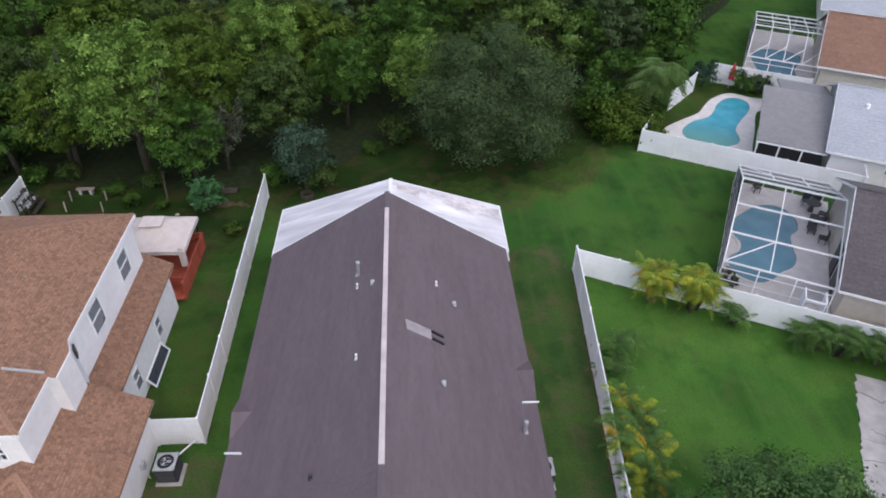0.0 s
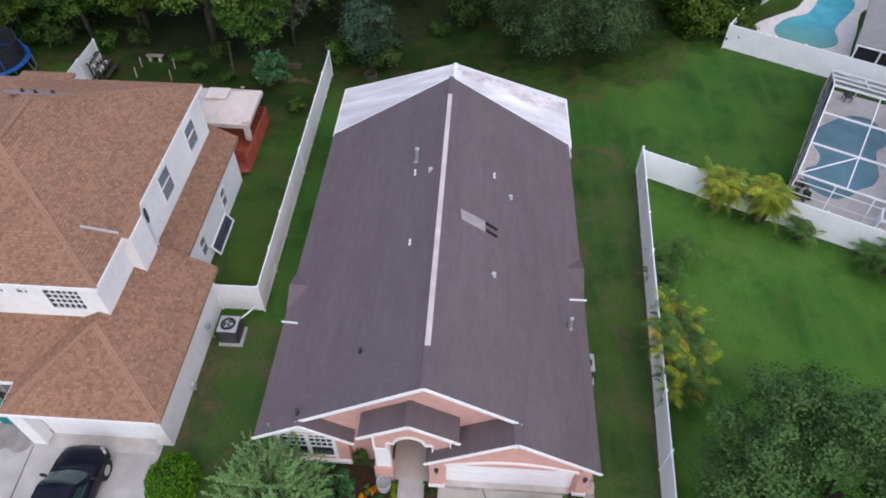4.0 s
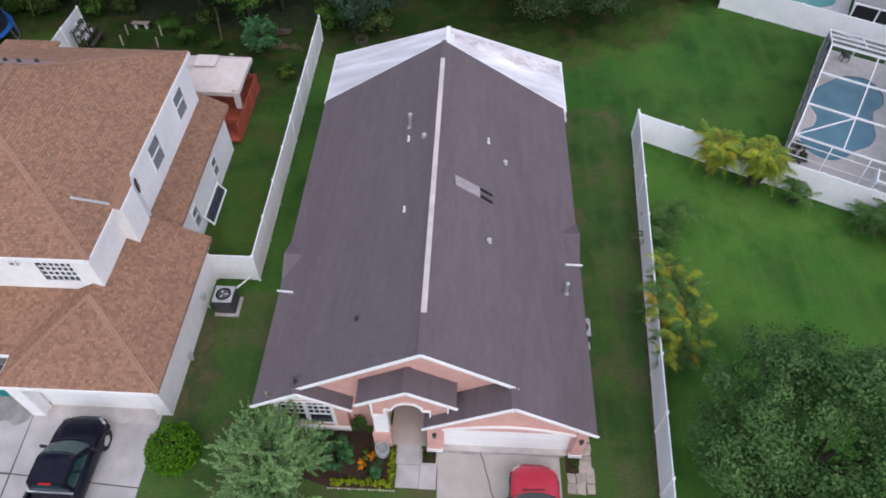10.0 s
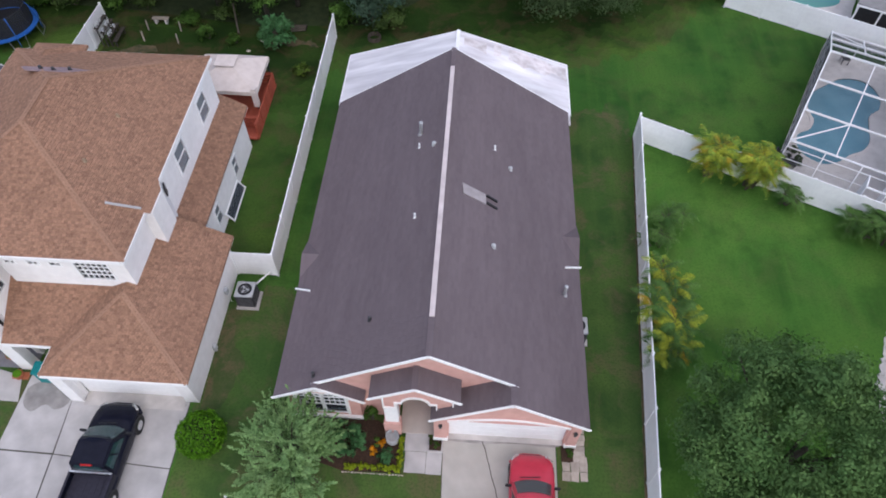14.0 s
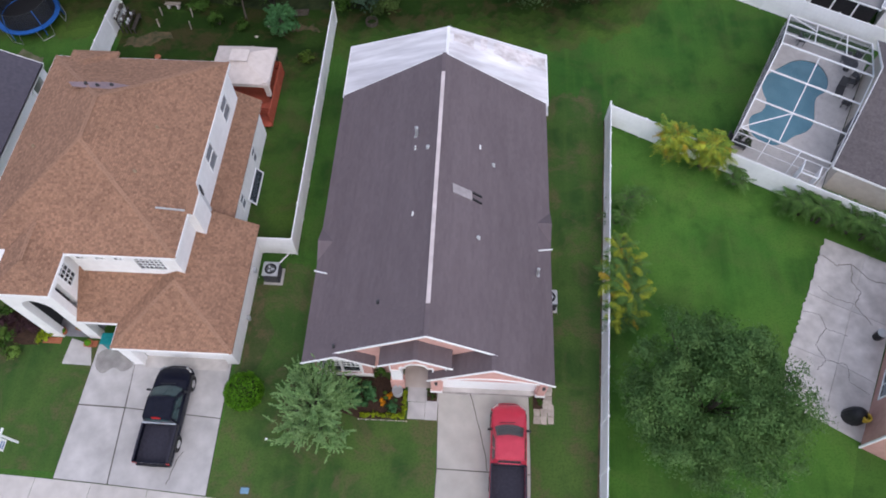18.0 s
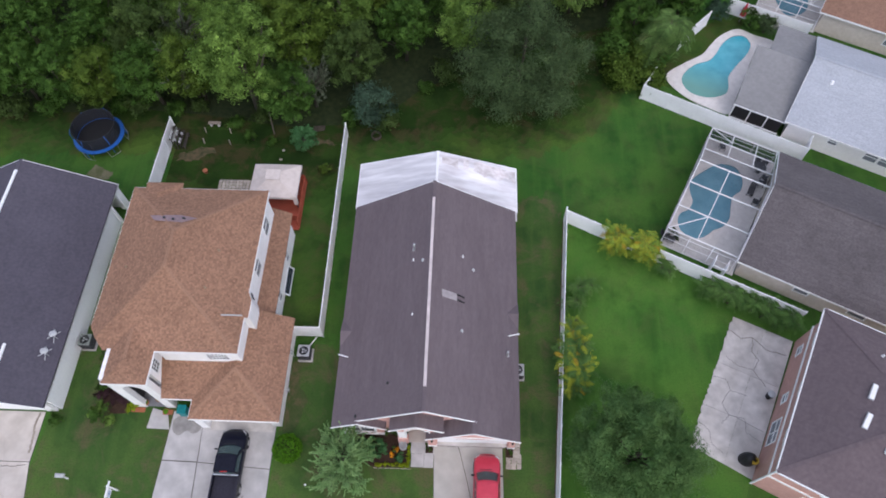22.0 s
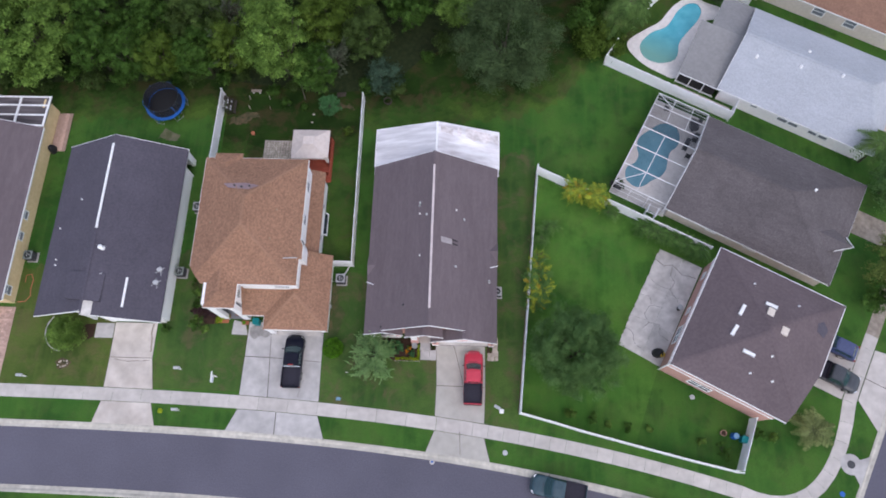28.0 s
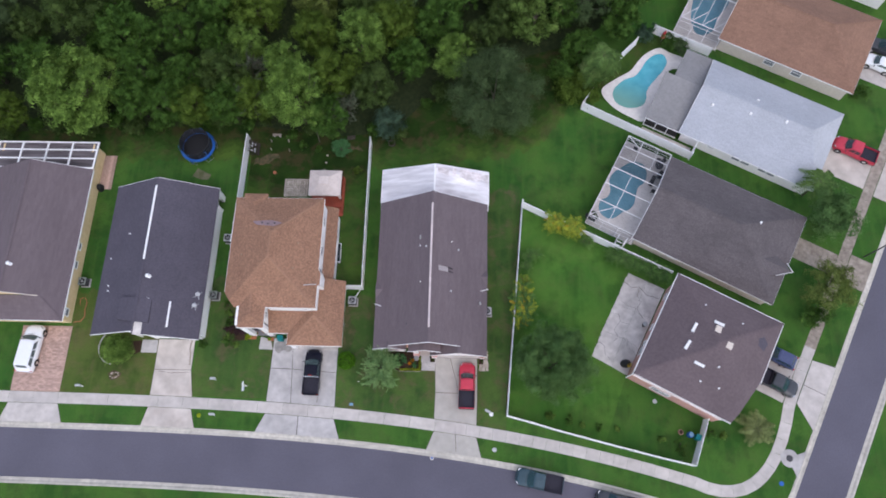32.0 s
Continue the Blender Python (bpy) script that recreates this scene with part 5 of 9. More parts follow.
part("chimney_roof", Mb().prism([(-12.9, 6.46), (-12.1, 6.46), (-12.1, 7.8), (-12.42, 8.5), (-12.9, 8.5)], lambda x, y: 6.24 - 0.2 * (x + 12.7), lambda x, y: 6.33 - 0.3 * (x + 12.7)), ROOF_T, H2, "shingled saddle over the chimney chase")
part("chimney_slot", Mb().prism([(-12.2, 8.12), (-12.14, 8.16), (-12.3, 8.5), (-12.36, 8.46)], 5.3, 5.8), DARKMETAL, H2)
part("rain_diverter", Mb().beam((-12.45, 6.55, UZ + 0.14), (-13.65, 6.3, UZ + 0.72), 0.06, 0.1), GREYBOX, H2, "short white rain diverter")
stain = part("roof_patch", Mb().prism([(-19.7, 13.2), (-17.6, 13.35), (-16.3, 13.0), (-17.2, 12.5), (-19.2, 12.7)], lambda x, y: UZ + P2 * (16.7 - y) - 0.05, lambda x, y: UZ + P2 * (16.7 - y) + 0.024), mat("purple_grey_patch", (0.24, 0.18, 0.20), (0.31, 0.22, 0.22), 3, 0.9, 0.3, 40, 0.2), H2, "faded purplish repair patch")
for x, y in ((-18.6, 12.95), (-17.9, 12.8), (-17.2, 12.9)):
    zz = UZ + P2 * (16.7 - y)
    vent("roof_vent", "small dark roof vent", zz, x, y, 0.14, 0.07, material=DARKMETAL)
for x, y in ((-14.6, 10.9), (-14.9, 8.0), (-20.8, 9.6)):
    zz = UZ + P2 * min(-12.35 - x, x + 22.45)
    vent("roof_vent", "small brown roof vent", zz, x, y, 0.1, 0.06, material=WOOD)

# ---- the charcoal-roofed house ----
H3 = thing("house_charcoal_roof", "single-storey white house with a charcoal shingle gable roof", "house", -32, 10)
K3, Z3, X3 = 0.5, 2.9, -32.1
RZ3 = Z3 + K3 * 6.2
planes3 = [([(-38.3, 1.1), (X3, 1.1), (X3, 19.15), (-38.3, 19.15)], (K3, 0, RZ3 - K3 * X3)), ([(X3, 0.8), (-25.9, 0.8), (-25.9, 19.15), (X3, 19.15)], (-K3, 0, RZ3 + K3 * X3))]
slope_parts(H3, planes3, ROOF_DK)
shingles(H3, planes3, ROOF_DK, 0.6, 0.24, seed=7, rough=0.3)
D3W = lambda x, y: 6.05 + 0.25 * (x - X3) - 0.04 * (y - 2.1)
D3E = lambda x, y: 6.05 - 0.35 * (x - X3) - 0.04 * (y - 2.1)
H3S = lambda x, y: RZ3 - K3 * abs(x - X3) - 0.08
west3, east3 = [(-34.2, 2.4), (X3, 2.1), (X3, 4.9), (-34.2, 4.9)], [(X3, 2.1), (-30.7, 2.1), (-30.7, 4.75), (X3, 4.9)]
part("dormer_wall", Mb().prism(west3, H3S, lambda x, y: D3W(x, y) - 0.1), ROOF_DK, H3)
part("dormer_wall", Mb().prism(east3, H3S, lambda x, y: D3E(x, y) - 0.1), ROOF_DK, H3)
slope_parts(H3, [(west3, (0.25, -0.04, 6.05 - 0.25 * X3 + 0.084)), (east3, (-0.35, -0.04, 6.05 + 0.35 * X3 + 0.084))], ROOF_DK, 0.12, "dormer_roof")
part("ridge_vent", Mb().beam((-31.0, 2.4, 5.5), (-31.1, 4.85, 5.5), 0.2, 0.12), ALU, H3, "white vent strip beside the dormer")
part("entry_panel", Mb().prism([(X3 + 0.15, 0.72), (-31.25, 0.68), (-31.25, 2.09), (X3 + 0.15, 2.09)], lambda x, y: RZ3 - K3 * (x - X3) - 0.1, lambda x, y: RZ3 - K3 * (x - X3) + 0.06), OLD_SLAB, H3, "white panel roof over the entry")
part("ridge_vent", Mb().beam((X3, 9.2, RZ3 + 0.03), (X3, 18.15, RZ3 + 0.03), 0.2, 0.1), ALU, H3, "white ridge vent strip")
part("ridge_vent", Mb().beam((-29.02, 1.85, RZ3 - 1.5), (-29.02, 4.75, RZ3 - 1.5), 0.2, 0.1), ALU, H3)
caps(H3, [((X3, 1.2, RZ3), (X3, 8.8, RZ3)), ((X3, 18.3, RZ3), (X3, 19.15, RZ3))], ROOF_DK)
boards(H3, [((-25.92, 0.8, Z3 - .1), (-25.92, 19.15, Z3 - .1)), ((X3, 0.78, RZ3 - .1), (-25.88, 0.78, Z3 - .1)), ((X3, 1.08, RZ3 - .1), (-38.32, 1.08, Z3 - .1)),
            ((X3, 19.17, RZ3 - .1), (-25.88, 19.17, Z3 - .1)), ((X3, 19.17, RZ3 - .1), (-38.32, 19.17, Z3 - .1))])
part("wall", wall(Mb(), "x", -26.3, 1.55, 17.3, 0, 2.6, -0.2, []), TRIM, H3)
part("wall", wall(Mb(), "x", -38.15, 3.2, 18.8, 0, 2.7, 0.2), STUCCO_W, H3)
part("wall", gable(Mb(), "y", 19.0, [(-38.15, 0), (-26.55, 0), (-26.55, 2.7), (X3, 5.6), (-38.15, 2.7)], -0.2), STUCCO_W, H3)
part("wall", gable(Mb(), "y", 1.35, [(-32.1, 0), (-31.7, 0), (-31.7, 2.15), (-27.3, 2.15), (-27.3, 0), (-26.55, 0), (-26.55, 2.65), (-32.1, 5.5)], 0.2), STUCCO_W, H3)
part("wall", gable(Mb(), "y", 3.0, [(-38.15, 0), (-32.1, 0), (-32.1, 5.7), (-38.15, 2.6)], 0.2), STUCCO_W, H3)
part("entry_side", Mb().box(-33.9, -33.6, 1.5, 1.75, 0, 4.95).box(-32.6, -32.4, 1.5, 1.75, 0, 5.6), TRIM, H3, "white entry wall")
part("garage_door", Mb().box(-31.7, -27.3, 1.42, 1.48, 0, 2.15), TRIM, H3, "white garage door")
part("corner_post", Mb().box(-26.55, -26.2, 18.6, 19.3, 0, 2.45).box(-26.5, -26.2, 17.3, 17.5, 0, 2.45), TRIM, H3)
H3Z = lambda x: RZ3 - K3 * abs(x - X3)
vent("turbine_vent", "white mushroom roof vent", H3Z(-31.4), -31.4, 7.3, 0.35, 0.14, dome=True, material=ALU)
for x, y in ((-34.9, 12.6), (-37.2, 9.9), (-36.8, 6.6), (-36.7, 6.0)):
    vent("pipe_vent", "short white vent pipe on the roof", H3Z(x), x, y, 0.2, 0.05, material=ALU)
for x, y in ((-26.35, 5.7), (-26.5, 4.4)):
    a = thing("roof_aerial", "grey dish aerial on a roof bracket", "aerial", x, y, H3Z(x))
    part("mast", Mb().tube([(x, y, H3Z(x) - 0.05), (x, y, H3Z(x) + 0.7)], 0.03, 6), METAL, a)
    part("arm", Mb().beam((x - 0.5, y - 0.2, H3Z(x) + 0.45), (x + 0.45, y + 0.3, H3Z(x) + 0.65), 0.045, 0.045).beam((x + 0.15, y - 0.5, H3Z(x) + 0.55), (x - 0.1, y + 0.5, H3Z(x) + 0.55), 0.045, 0.045), GREYBOX, a)
    part("dish", Mb().dome((x, y + 0.1, H3Z(x) + 0.75), 0.3, 0.24, 0.1, 12, 4), GREYBOX, a)

# ---- the yellow house in the west ----
H4 = thing("house_yellow", "single-storey yellow stucco house with a dark shingle roof", "house", -48, 12)
K4 = 0.45
planes4 = [([(-54.4, 2.7), (-51.75, 5.35), (-48.2, 5.35), (-48.2, 21.6), (-54.4, 21.6)], (K4, 0, 2.6 + K4 * 54.4)), ([(-48.2, 5.35), (-44.7, 5.35), (-42.05, 2.7), (-42.05, 21.6), (-48.2, 21.6)], (-K4, 0, 2.6 - K4 * 42.05)),
           ([(-54.4, 2.7), (-42.05, 2.7), (-44.7, 5.35), (-51.75, 5.35)], (0, K4, 2.6 - K4 * 2.7))]
slope_parts(H4, planes4, ROOF_M)
shingles(H4, planes4, ROOF_M, 0.6, 0.24, seed=8, rough=0.3)
caps(H4, [((-48.2, 5.35, 5.38), (-48.2, 21.6, 5.38)), ((-42.05, 2.7, 2.6), (-44.7, 5.35, 3.79))], ROOF_M)
boards(H4, [((-42.03, 2.7, 2.5), (-42.03, 21.6, 2.5)), ((-42.05, 2.68, 2.5), (-54.4, 2.68, 2.5)), ((-42.05, 21.62, 2.5), (-48.2, 21.62, 5.28))])
part("gable_fascia", Mb().beam((-44.7, 5.3, 3.76), (-48.2, 5.3, 5.32), 0.06, 0.2).beam((-48.2, 5.3, 5.32), (-51.75, 5.3, 3.76), 0.06, 0.2), STUCCO_C, H4, "cream fascia of the front gable")
part("wall", gable(Mb(), "y", 5.42, [(-51.6, 3.7), (-44.8, 3.7), (-48.2, 5.25)], 0.2), STUCCO_Y, H4)
hy = [(11.6, 12.4, 1.2, 2.0), (9.3, 10.1, 1.2, 2.0), (3.6, 4.4, 1.0, 2.0)]
part("wall", wall(Mb(), "x", -42.45, 3.0, 25.0, 0, 2.65, -0.2, hy), STUCCO_Y, H4)
for a, b, lo, hi in hy:
    window(H4, "x", -42.45, 1, a, b, lo, hi)
part("wall", wall(Mb(), "y", 3.0, -53.8, -42.65, 0, 2.65, 0.2), STUCCO_Y, H4)
part("wall", gable(Mb(), "y", 21.2, [(-53.8, 0), (-42.65, 0), (-42.65, 2.65), (-48.2, 5.2), (-53.8, 2.65)], 0.2), STUCCO_Y, H4)
part("wall", wall(Mb(), "x", -54.0, 3.0, 25.0, 0, 2.65, 0.2), STUCCO_Y, H4)
part("patio_panel", Mb().prism([(-54.6, 21.6), (-41.9, 21.6), (-41.9, 25.3), (-54.6, 25.3)], lambda x, y: 2.75 - 0.06 * (y - 21.6), lambda x, y: 2.79 - 0.06 * (y - 21.6)), PANEL_S, H4, "dark-stained patio roof panels")
for y in (21.7, 23.0, 24.2, 25.25):
    part("patio_beam", Mb().beam((-54.6, y, 2.86 - 0.06 * (y - 21.6)), (-41.9, y, 2.86 - 0.06 * (y - 21.6)), 0.16, 0.1), ALU, H4)
for x in (-54.5, -51.5, -48.3, -45.2, -42.0):
    part("patio_beam", Mb().beam((x, 21.6, 2.88), (x, 25.3, 2.68), 0.2, 0.12), ALU, H4)
d = thing("wood_deck", "small reddish plank deck beside the yellow house", "deck", -41.5, 22.3)
for i in range(9):
    part("plank", Mb().box(-42.4 + 0.17 * i, -42.25 + 0.17 * i, 20.1, 24.7, 0, 0.14), PAVER, d)
vent("turbine_vent", "white mushroom roof vent", 2.6 + K4 * 5.7, -47.8, 8.6, 0.35, 0.14, dome=True, material=ALU)


# ---- houses of the side street ----
def side_house(name, label, u0, u1, v0, v1, ze, pitch, roof, stucco, ridge_end=None, seed=1, windows=(), inset=0.45):
    """A long house, its ridge across the plot; gable at the garden end, hip at the street end."""
    h = thing(name, label, "house", (u0 + u1) / 2, (v0 + v1) / 2, side=True)
    hv, vm = (v1 - v0) / 2, (v0 + v1) / 2
    ur = u1 - hv * 0.9 if ridge_end is None else ridge_end
    zr = ze + pitch * hv
    planes = [([(u0, v0), (u1, v0), (ur, vm), (u0, vm)], (0, pitch, ze - pitch * v0)), ([(u1, v1), (u0, v1), (u0, vm), (ur, vm)], (0, -pitch, ze + pitch * v1)),
              ([(u1, v0), (u1, v1), (ur, vm)], (-(zr - ze) / (u1 - ur), 0, ze + (zr - ze) / (u1 - ur) * u1))]
    slope_parts(h, planes, roof)
    shingles(h, planes, roof, 0.7, 0.28, seed=seed, rough=0.6)
    caps(h, [((u0, vm, zr), (ur, vm, zr)), ((ur, vm, zr), (u1, v0, ze)), ((ur, vm, zr), (u1, v1, ze))], roof, 0.26, 0.15)
    boards(h, [((u0, v0 - .02, ze - .1), (u1, v0 - .02, ze - .1)), ((u0 - .02, v0, ze - .1), (u0 - .02, vm, zr - .1)), ((u0 - .02, v1, ze - .1), (u0 - .02, vm, zr - .1))], h=0.15)
    boards(h, [((u0, v1 + .02, ze - .07), (u1, v1 + .02, ze - .07)), ((u1 + .02, v0, ze - .07), (u1 + .02, v1, ze - .07))], GREYBOX, h=0.1)
    i = inset
    part("wall", wall(Mb(), "y", v0 + i, u0 + i + 0.2, u1 - i, 0, ze + 0.1, 0.2, windows), stucco, h)
    for a, b, lo, hi in windows:
        window(h, "y", v0 + i, -1, a, b, lo, hi)
    part("wall", wall(Mb(), "y", v1 - i, u0 + i + 0.2, u1 - i, 0, ze + 0.1, -0.2), stucco, h)
    part("wall", wall(Mb(), "x", u1 - i, v0 + i + 0.2, v1 - i - 0.2, 0, ze + 0.1, -0.2), stucco, h)
    part("wall", gable(Mb(), "x", u0 + i, [(v0 + i, 0), (v1 - i, 0), (v1 - i, ze + pitch * i - .1), (vm, zr - .15), (v0 + i, ze + pitch * i - .1)], 0.2), stucco, h)
    return h


G1 = side_house("house_grey_roof", "single-storey cream house with a dark grey shingle roof", 14.4, 31.35, 22.9, 34.75, 2.45, 0.48, ROOF_G, STUCCO_C, 24.3, 11, [(19.0, 20.0, 1.2, 2.0), (23.0, 24.2, 1.2, 2.1)])
cross = [([(29.2, 25.4), (31.6, 27.0), (29.0, 27.0), (26.0, 27.0), (27.4, 25.4)], (0, 0.45, 3.0 - 0.45 * 25.4)), ([(31.6, 27.0), (29.2, 28.6), (27.4, 28.6), (26.0, 27.0)], (0, -0.45, 3.0 + 0.45 * 28.6))]
slope_parts(G1, cross, ROOF_G)
boards(G1, [((30.3, 26.0, 3.25), (31.7, 27.0, 3.7)), ((31.7, 27.0, 3.7), (30.9, 27.9, 3.3))], h=0.12)
for va, vb in ((25.5, 26.6), (27.1, 28.3)):
    part("patio_door", Mb().box(14.76, 14.84, va, vb, 0.08, 2.1), DARKMETAL, G1, "dark glazed door onto the pool deck")
G2 = side_house("house_pale_roof", "single-storey white house with a pale grey shingle roof", 13.95, 30.9, 38.35, 50.0, 2.4, 0.44, ROOF_LG, STUCCO_W, 27.5, 12, [(17.9, 18.6, 1.3, 1.9), (21.0, 22.0, 1.0, 2.0), (22.2, 23.2, 1.0, 2.0), (24.4, 25.3, 1.0, 2.0), (25.5, 26.4, 1.0, 2.0)])
part("patio_roof", Mb().prism([(9.55, 38.6), (14.1, 38.6), (14.1, 44.7), (9.2, 44.7)], lambda x, y: 1.9 + 0.26 * (y - 38.6), lambda x, y: 2.03 + 0.26 * (y - 38.6)), ROOF_PT, G2, "sloped grey patio roof")
part("patio_roof", Mb().prism([(10.4, 44.72), (14.1, 44.72), (14.1, 50.2), (10.4, 50.2)], lambda x, y: 3.44 - 0.26 * (y - 44.7), lambda x, y: 3.57 - 0.26 * (y - 44.7)), ROOF_PT, G2, "sloped grey patio roof")
part("patio_gutter", Mb().beam((9.5, 38.56, 1.93), (14.1, 38.56, 1.93), 0.06, 0.1), ALU, G2)
for a, b in ((9.7, 11.0), (11.15, 12.5), (12.65, 13.9)):
    part("screen_panel", Mb().box(a, b, 38.72, 38.73, 0.35, 1.85), BLACK, G2)
    part("screen_frame", Mb().box(a - 0.1, a, 38.66, 38.76, 0, 1.9).box(a - 0.1, b + 0.1, 38.66, 38.76, 0.2, 0.35), ALU, G2)
part("wall", wall(Mb(), "x", 9.8, 38.8, 44.6, 0, 1.9, 0.1, [(39.5, 44.2, 0.1, 1.7)]), STUCCO_W, G2)
side_house("house_red_brown_roof", "single-storey cream house with a red-brown shingle roof", 13.3, 30.9, 53.2, 65.4, 2.6, 0.45, ROOF_B, STUCCO_C, 25.0, 13, [(19.8, 21.0, 1.0, 2.0), (23.4, 24.6, 1.0, 2.0)])
side_house("house_far_white", "single-storey white house with a pale roof", 13.6, 31.0, 69.0, 81.0, 2.6, 0.4, ROOF_LG, STUCCO_W, 25.0, 14, [(19.0, 20.2, 1.0, 2.0)])
vent("pipe_vent", "small white vent on the grey roof", 4.49, 26.3, 30.5, 0.2, 0.08, dome=True, material=ALU, side=True)
for u, v in ((16.0, 42.5), (20.4, 43.2), (24.5, 43.9), (20.6, 45.4)):
    vent("dome_vent", "small white domed vent on the pale roof", 2.4 + 0.44 * (min(v, 88.35 - v) - 38.35), u, v, 0.15, 0.1, dome=True, material=ALU, side=True)

# corner house, two storeys
G5 = thing("house_corner_pink", "two-storey dusky pink house with a brown-grey hip roof", "house", 26, 14, side=True)
Z5, K5 = 5.0, 0.42
p5 = hip(20.3, 32.3, 7.95, 20.35, Z5, K5)
p5 = [(clip(p, [(0.974, -0.226, 28.45)]), pl) for p, pl in p5]
slope_parts(G5, p5, ROOF_P)
shingles(G5, p5, ROOF_P, 0.6, 0.24, seed=15, rough=0.3)
zr5 = Z5 + K5 * 6
caps(G5, [((26.3, 13.9, zr5), (26.3, 14.35, zr5)), ((20.3, 7.95, Z5), (26.3, 13.95, zr5)), ((20.3, 20.35, Z5), (26.3, 14.35, zr5)), ((32.3, 20.35, Z5), (26.3, 14.35, zr5)), ((31.15, 9.1, Z5 + .48), (26.3, 13.95, zr5))], ROOF_P, 0.26, 0.15)
boards(G5, [((20.28, 7.95, Z5 - .08), (20.28, 20.35, Z5 - .08)), ((20.3, 7.93, Z5 - .08), (31.05, 7.93, Z5 - .08)), ((20.3, 20.37, Z5 - .08), (32.3, 20.37, Z5 - .08)), ((32.32, 13.2, Z5 - .08), (32.32, 20.35, Z5 - .08))], ALU, 0.1, 0.16, "gutter")
lowh = [(18.2, 18.8, 1.1, 1.9), (14.2, 14.8, 1.1, 1.9), (11.0, 12.7, 0.7, 2.1)]
uph = [(18.0, 18.9, 3.8, 4.8), (14.0, 14.9, 3.8, 4.8), (10.3, 11.3, 3.8, 4.8)]
part("wall", wall(Mb(), "x", 20.6, 8.3, 19.95, 0, Z5 + 0.05, 0.2, lowh + uph), STUCCO_D, G5)
for a, b, lo, hi in lowh + uph:
    window(G5, "x", 20.6, -1, a, b, lo, hi, 1 if b - a < 1.2 else 2, 2, 0.1)
sh = [(23.5, 25.0, 3.8, 4.8), (27.5, 28.6, 3.8, 4.8), (23.2, 25.2, 0.8, 2.1)]
part("wall", wall(Mb(), "y", 8.3, 20.8, 30.7, 0, Z5 + 0.05, 0.2, sh), STUCCO_D, G5)
for a, b, lo, hi in sh:
    window(G5, "y", 8.3, -1, a, b, lo, hi, 2, 2, 0.1)
part("wall", wall(Mb(), "y", 19.95, 20.8, 31.9, 0, Z5 + 0.05, -0.2), STUCCO_D, G5)
part("wall", wall(Mb(), "x", 31.9, 13.4, 19.75, 0, Z5 + 0.05, -0.2), STUCCO_D, G5)
part("wall", Mb().prism([(30.7, 8.3), (31.9, 13.4), (31.7, 13.4), (30.5, 8.5)], 0, Z5 + 0.05), STUCCO_D, G5)
part("band", Mb().box(20.54, 20.6, 8.24, 20.0, 2.75, 2.95).box(20.54, 30.7, 8.24, 8.3, 2.75, 2.95), TRIM, G5, "white string course")
part("downspout", Mb().box(20.48, 20.58, 8.2, 8.3, 0.1, Z5 - 0.1), TRIM, G5)
G5Z = lambda u, v: Z5 + K5 * min(u - 20.3, 32.3 - u, v - 7.95, 20.35 - v)
for u, v, a in ((23.75, 15.0, 1.5), (23.8, 12.95, 1.45), (25.85, 16.55, 0.05), (25.6, 11.6, 0.0)):
    s = thing("solar_tube_panel", "short bright white roof ventilator strip", "roof vent", u, v, G5Z(u, v), side=True)
    du, dv = 0.55 * math.cos(a), 0.55 * math.sin(a)
    part("strip", Mb().beam((u - du, v - dv, G5Z(u - du, v - dv) + 0.06), (u + du, v + dv, G5Z(u + du, v + dv) + 0.06), 0.34, 0.12), GREYBOX, s)
    part("lid", Mb().beam((u - du * 0.94, v - dv * 0.94, G5Z(u - du, v - dv) + 0.13), (u + du * 0.94, v + dv * 0.94, G5Z(u + du, v + dv) + 0.13), 0.26, 0.03), ALU, s)
for u, v in ((25.9, 15.8), (27.5, 14.7)):
    s = thing("skylight", "small square pale domed skylight", "skylight", u, v, G5Z(u, v), side=True)
    part("curb", Mb().box(u - 0.3, u + 0.3, v - 0.35, v + 0.35, G5Z(u, v) - 0.2, G5Z(u, v) + 0.2), STUCCO_C, s)
for u, v in ((24.0, 18.0), (28.2, 17.9), (27.4, 12.2), (26.5, 10.2), (28.4, 10.4)):
    vent("pipe_vent", "small white vent pipe on the brown-grey roof", G5Z(u, v), u, v, 0.2, 0.06, material=ALU, side=True)
part("roof_patch", Mb().prism([(30.5, 16.6), (31.3, 16.4), (31.5, 17.3), (30.8, 17.8), (30.3, 17.3)], lambda x, y: Z5 + K5 * (32.3 - x) - 0.04, lambda x, y: Z5 + K5 * (32.3 - x) + 0.03), ROOF_DK, G5, "dark repair patch")


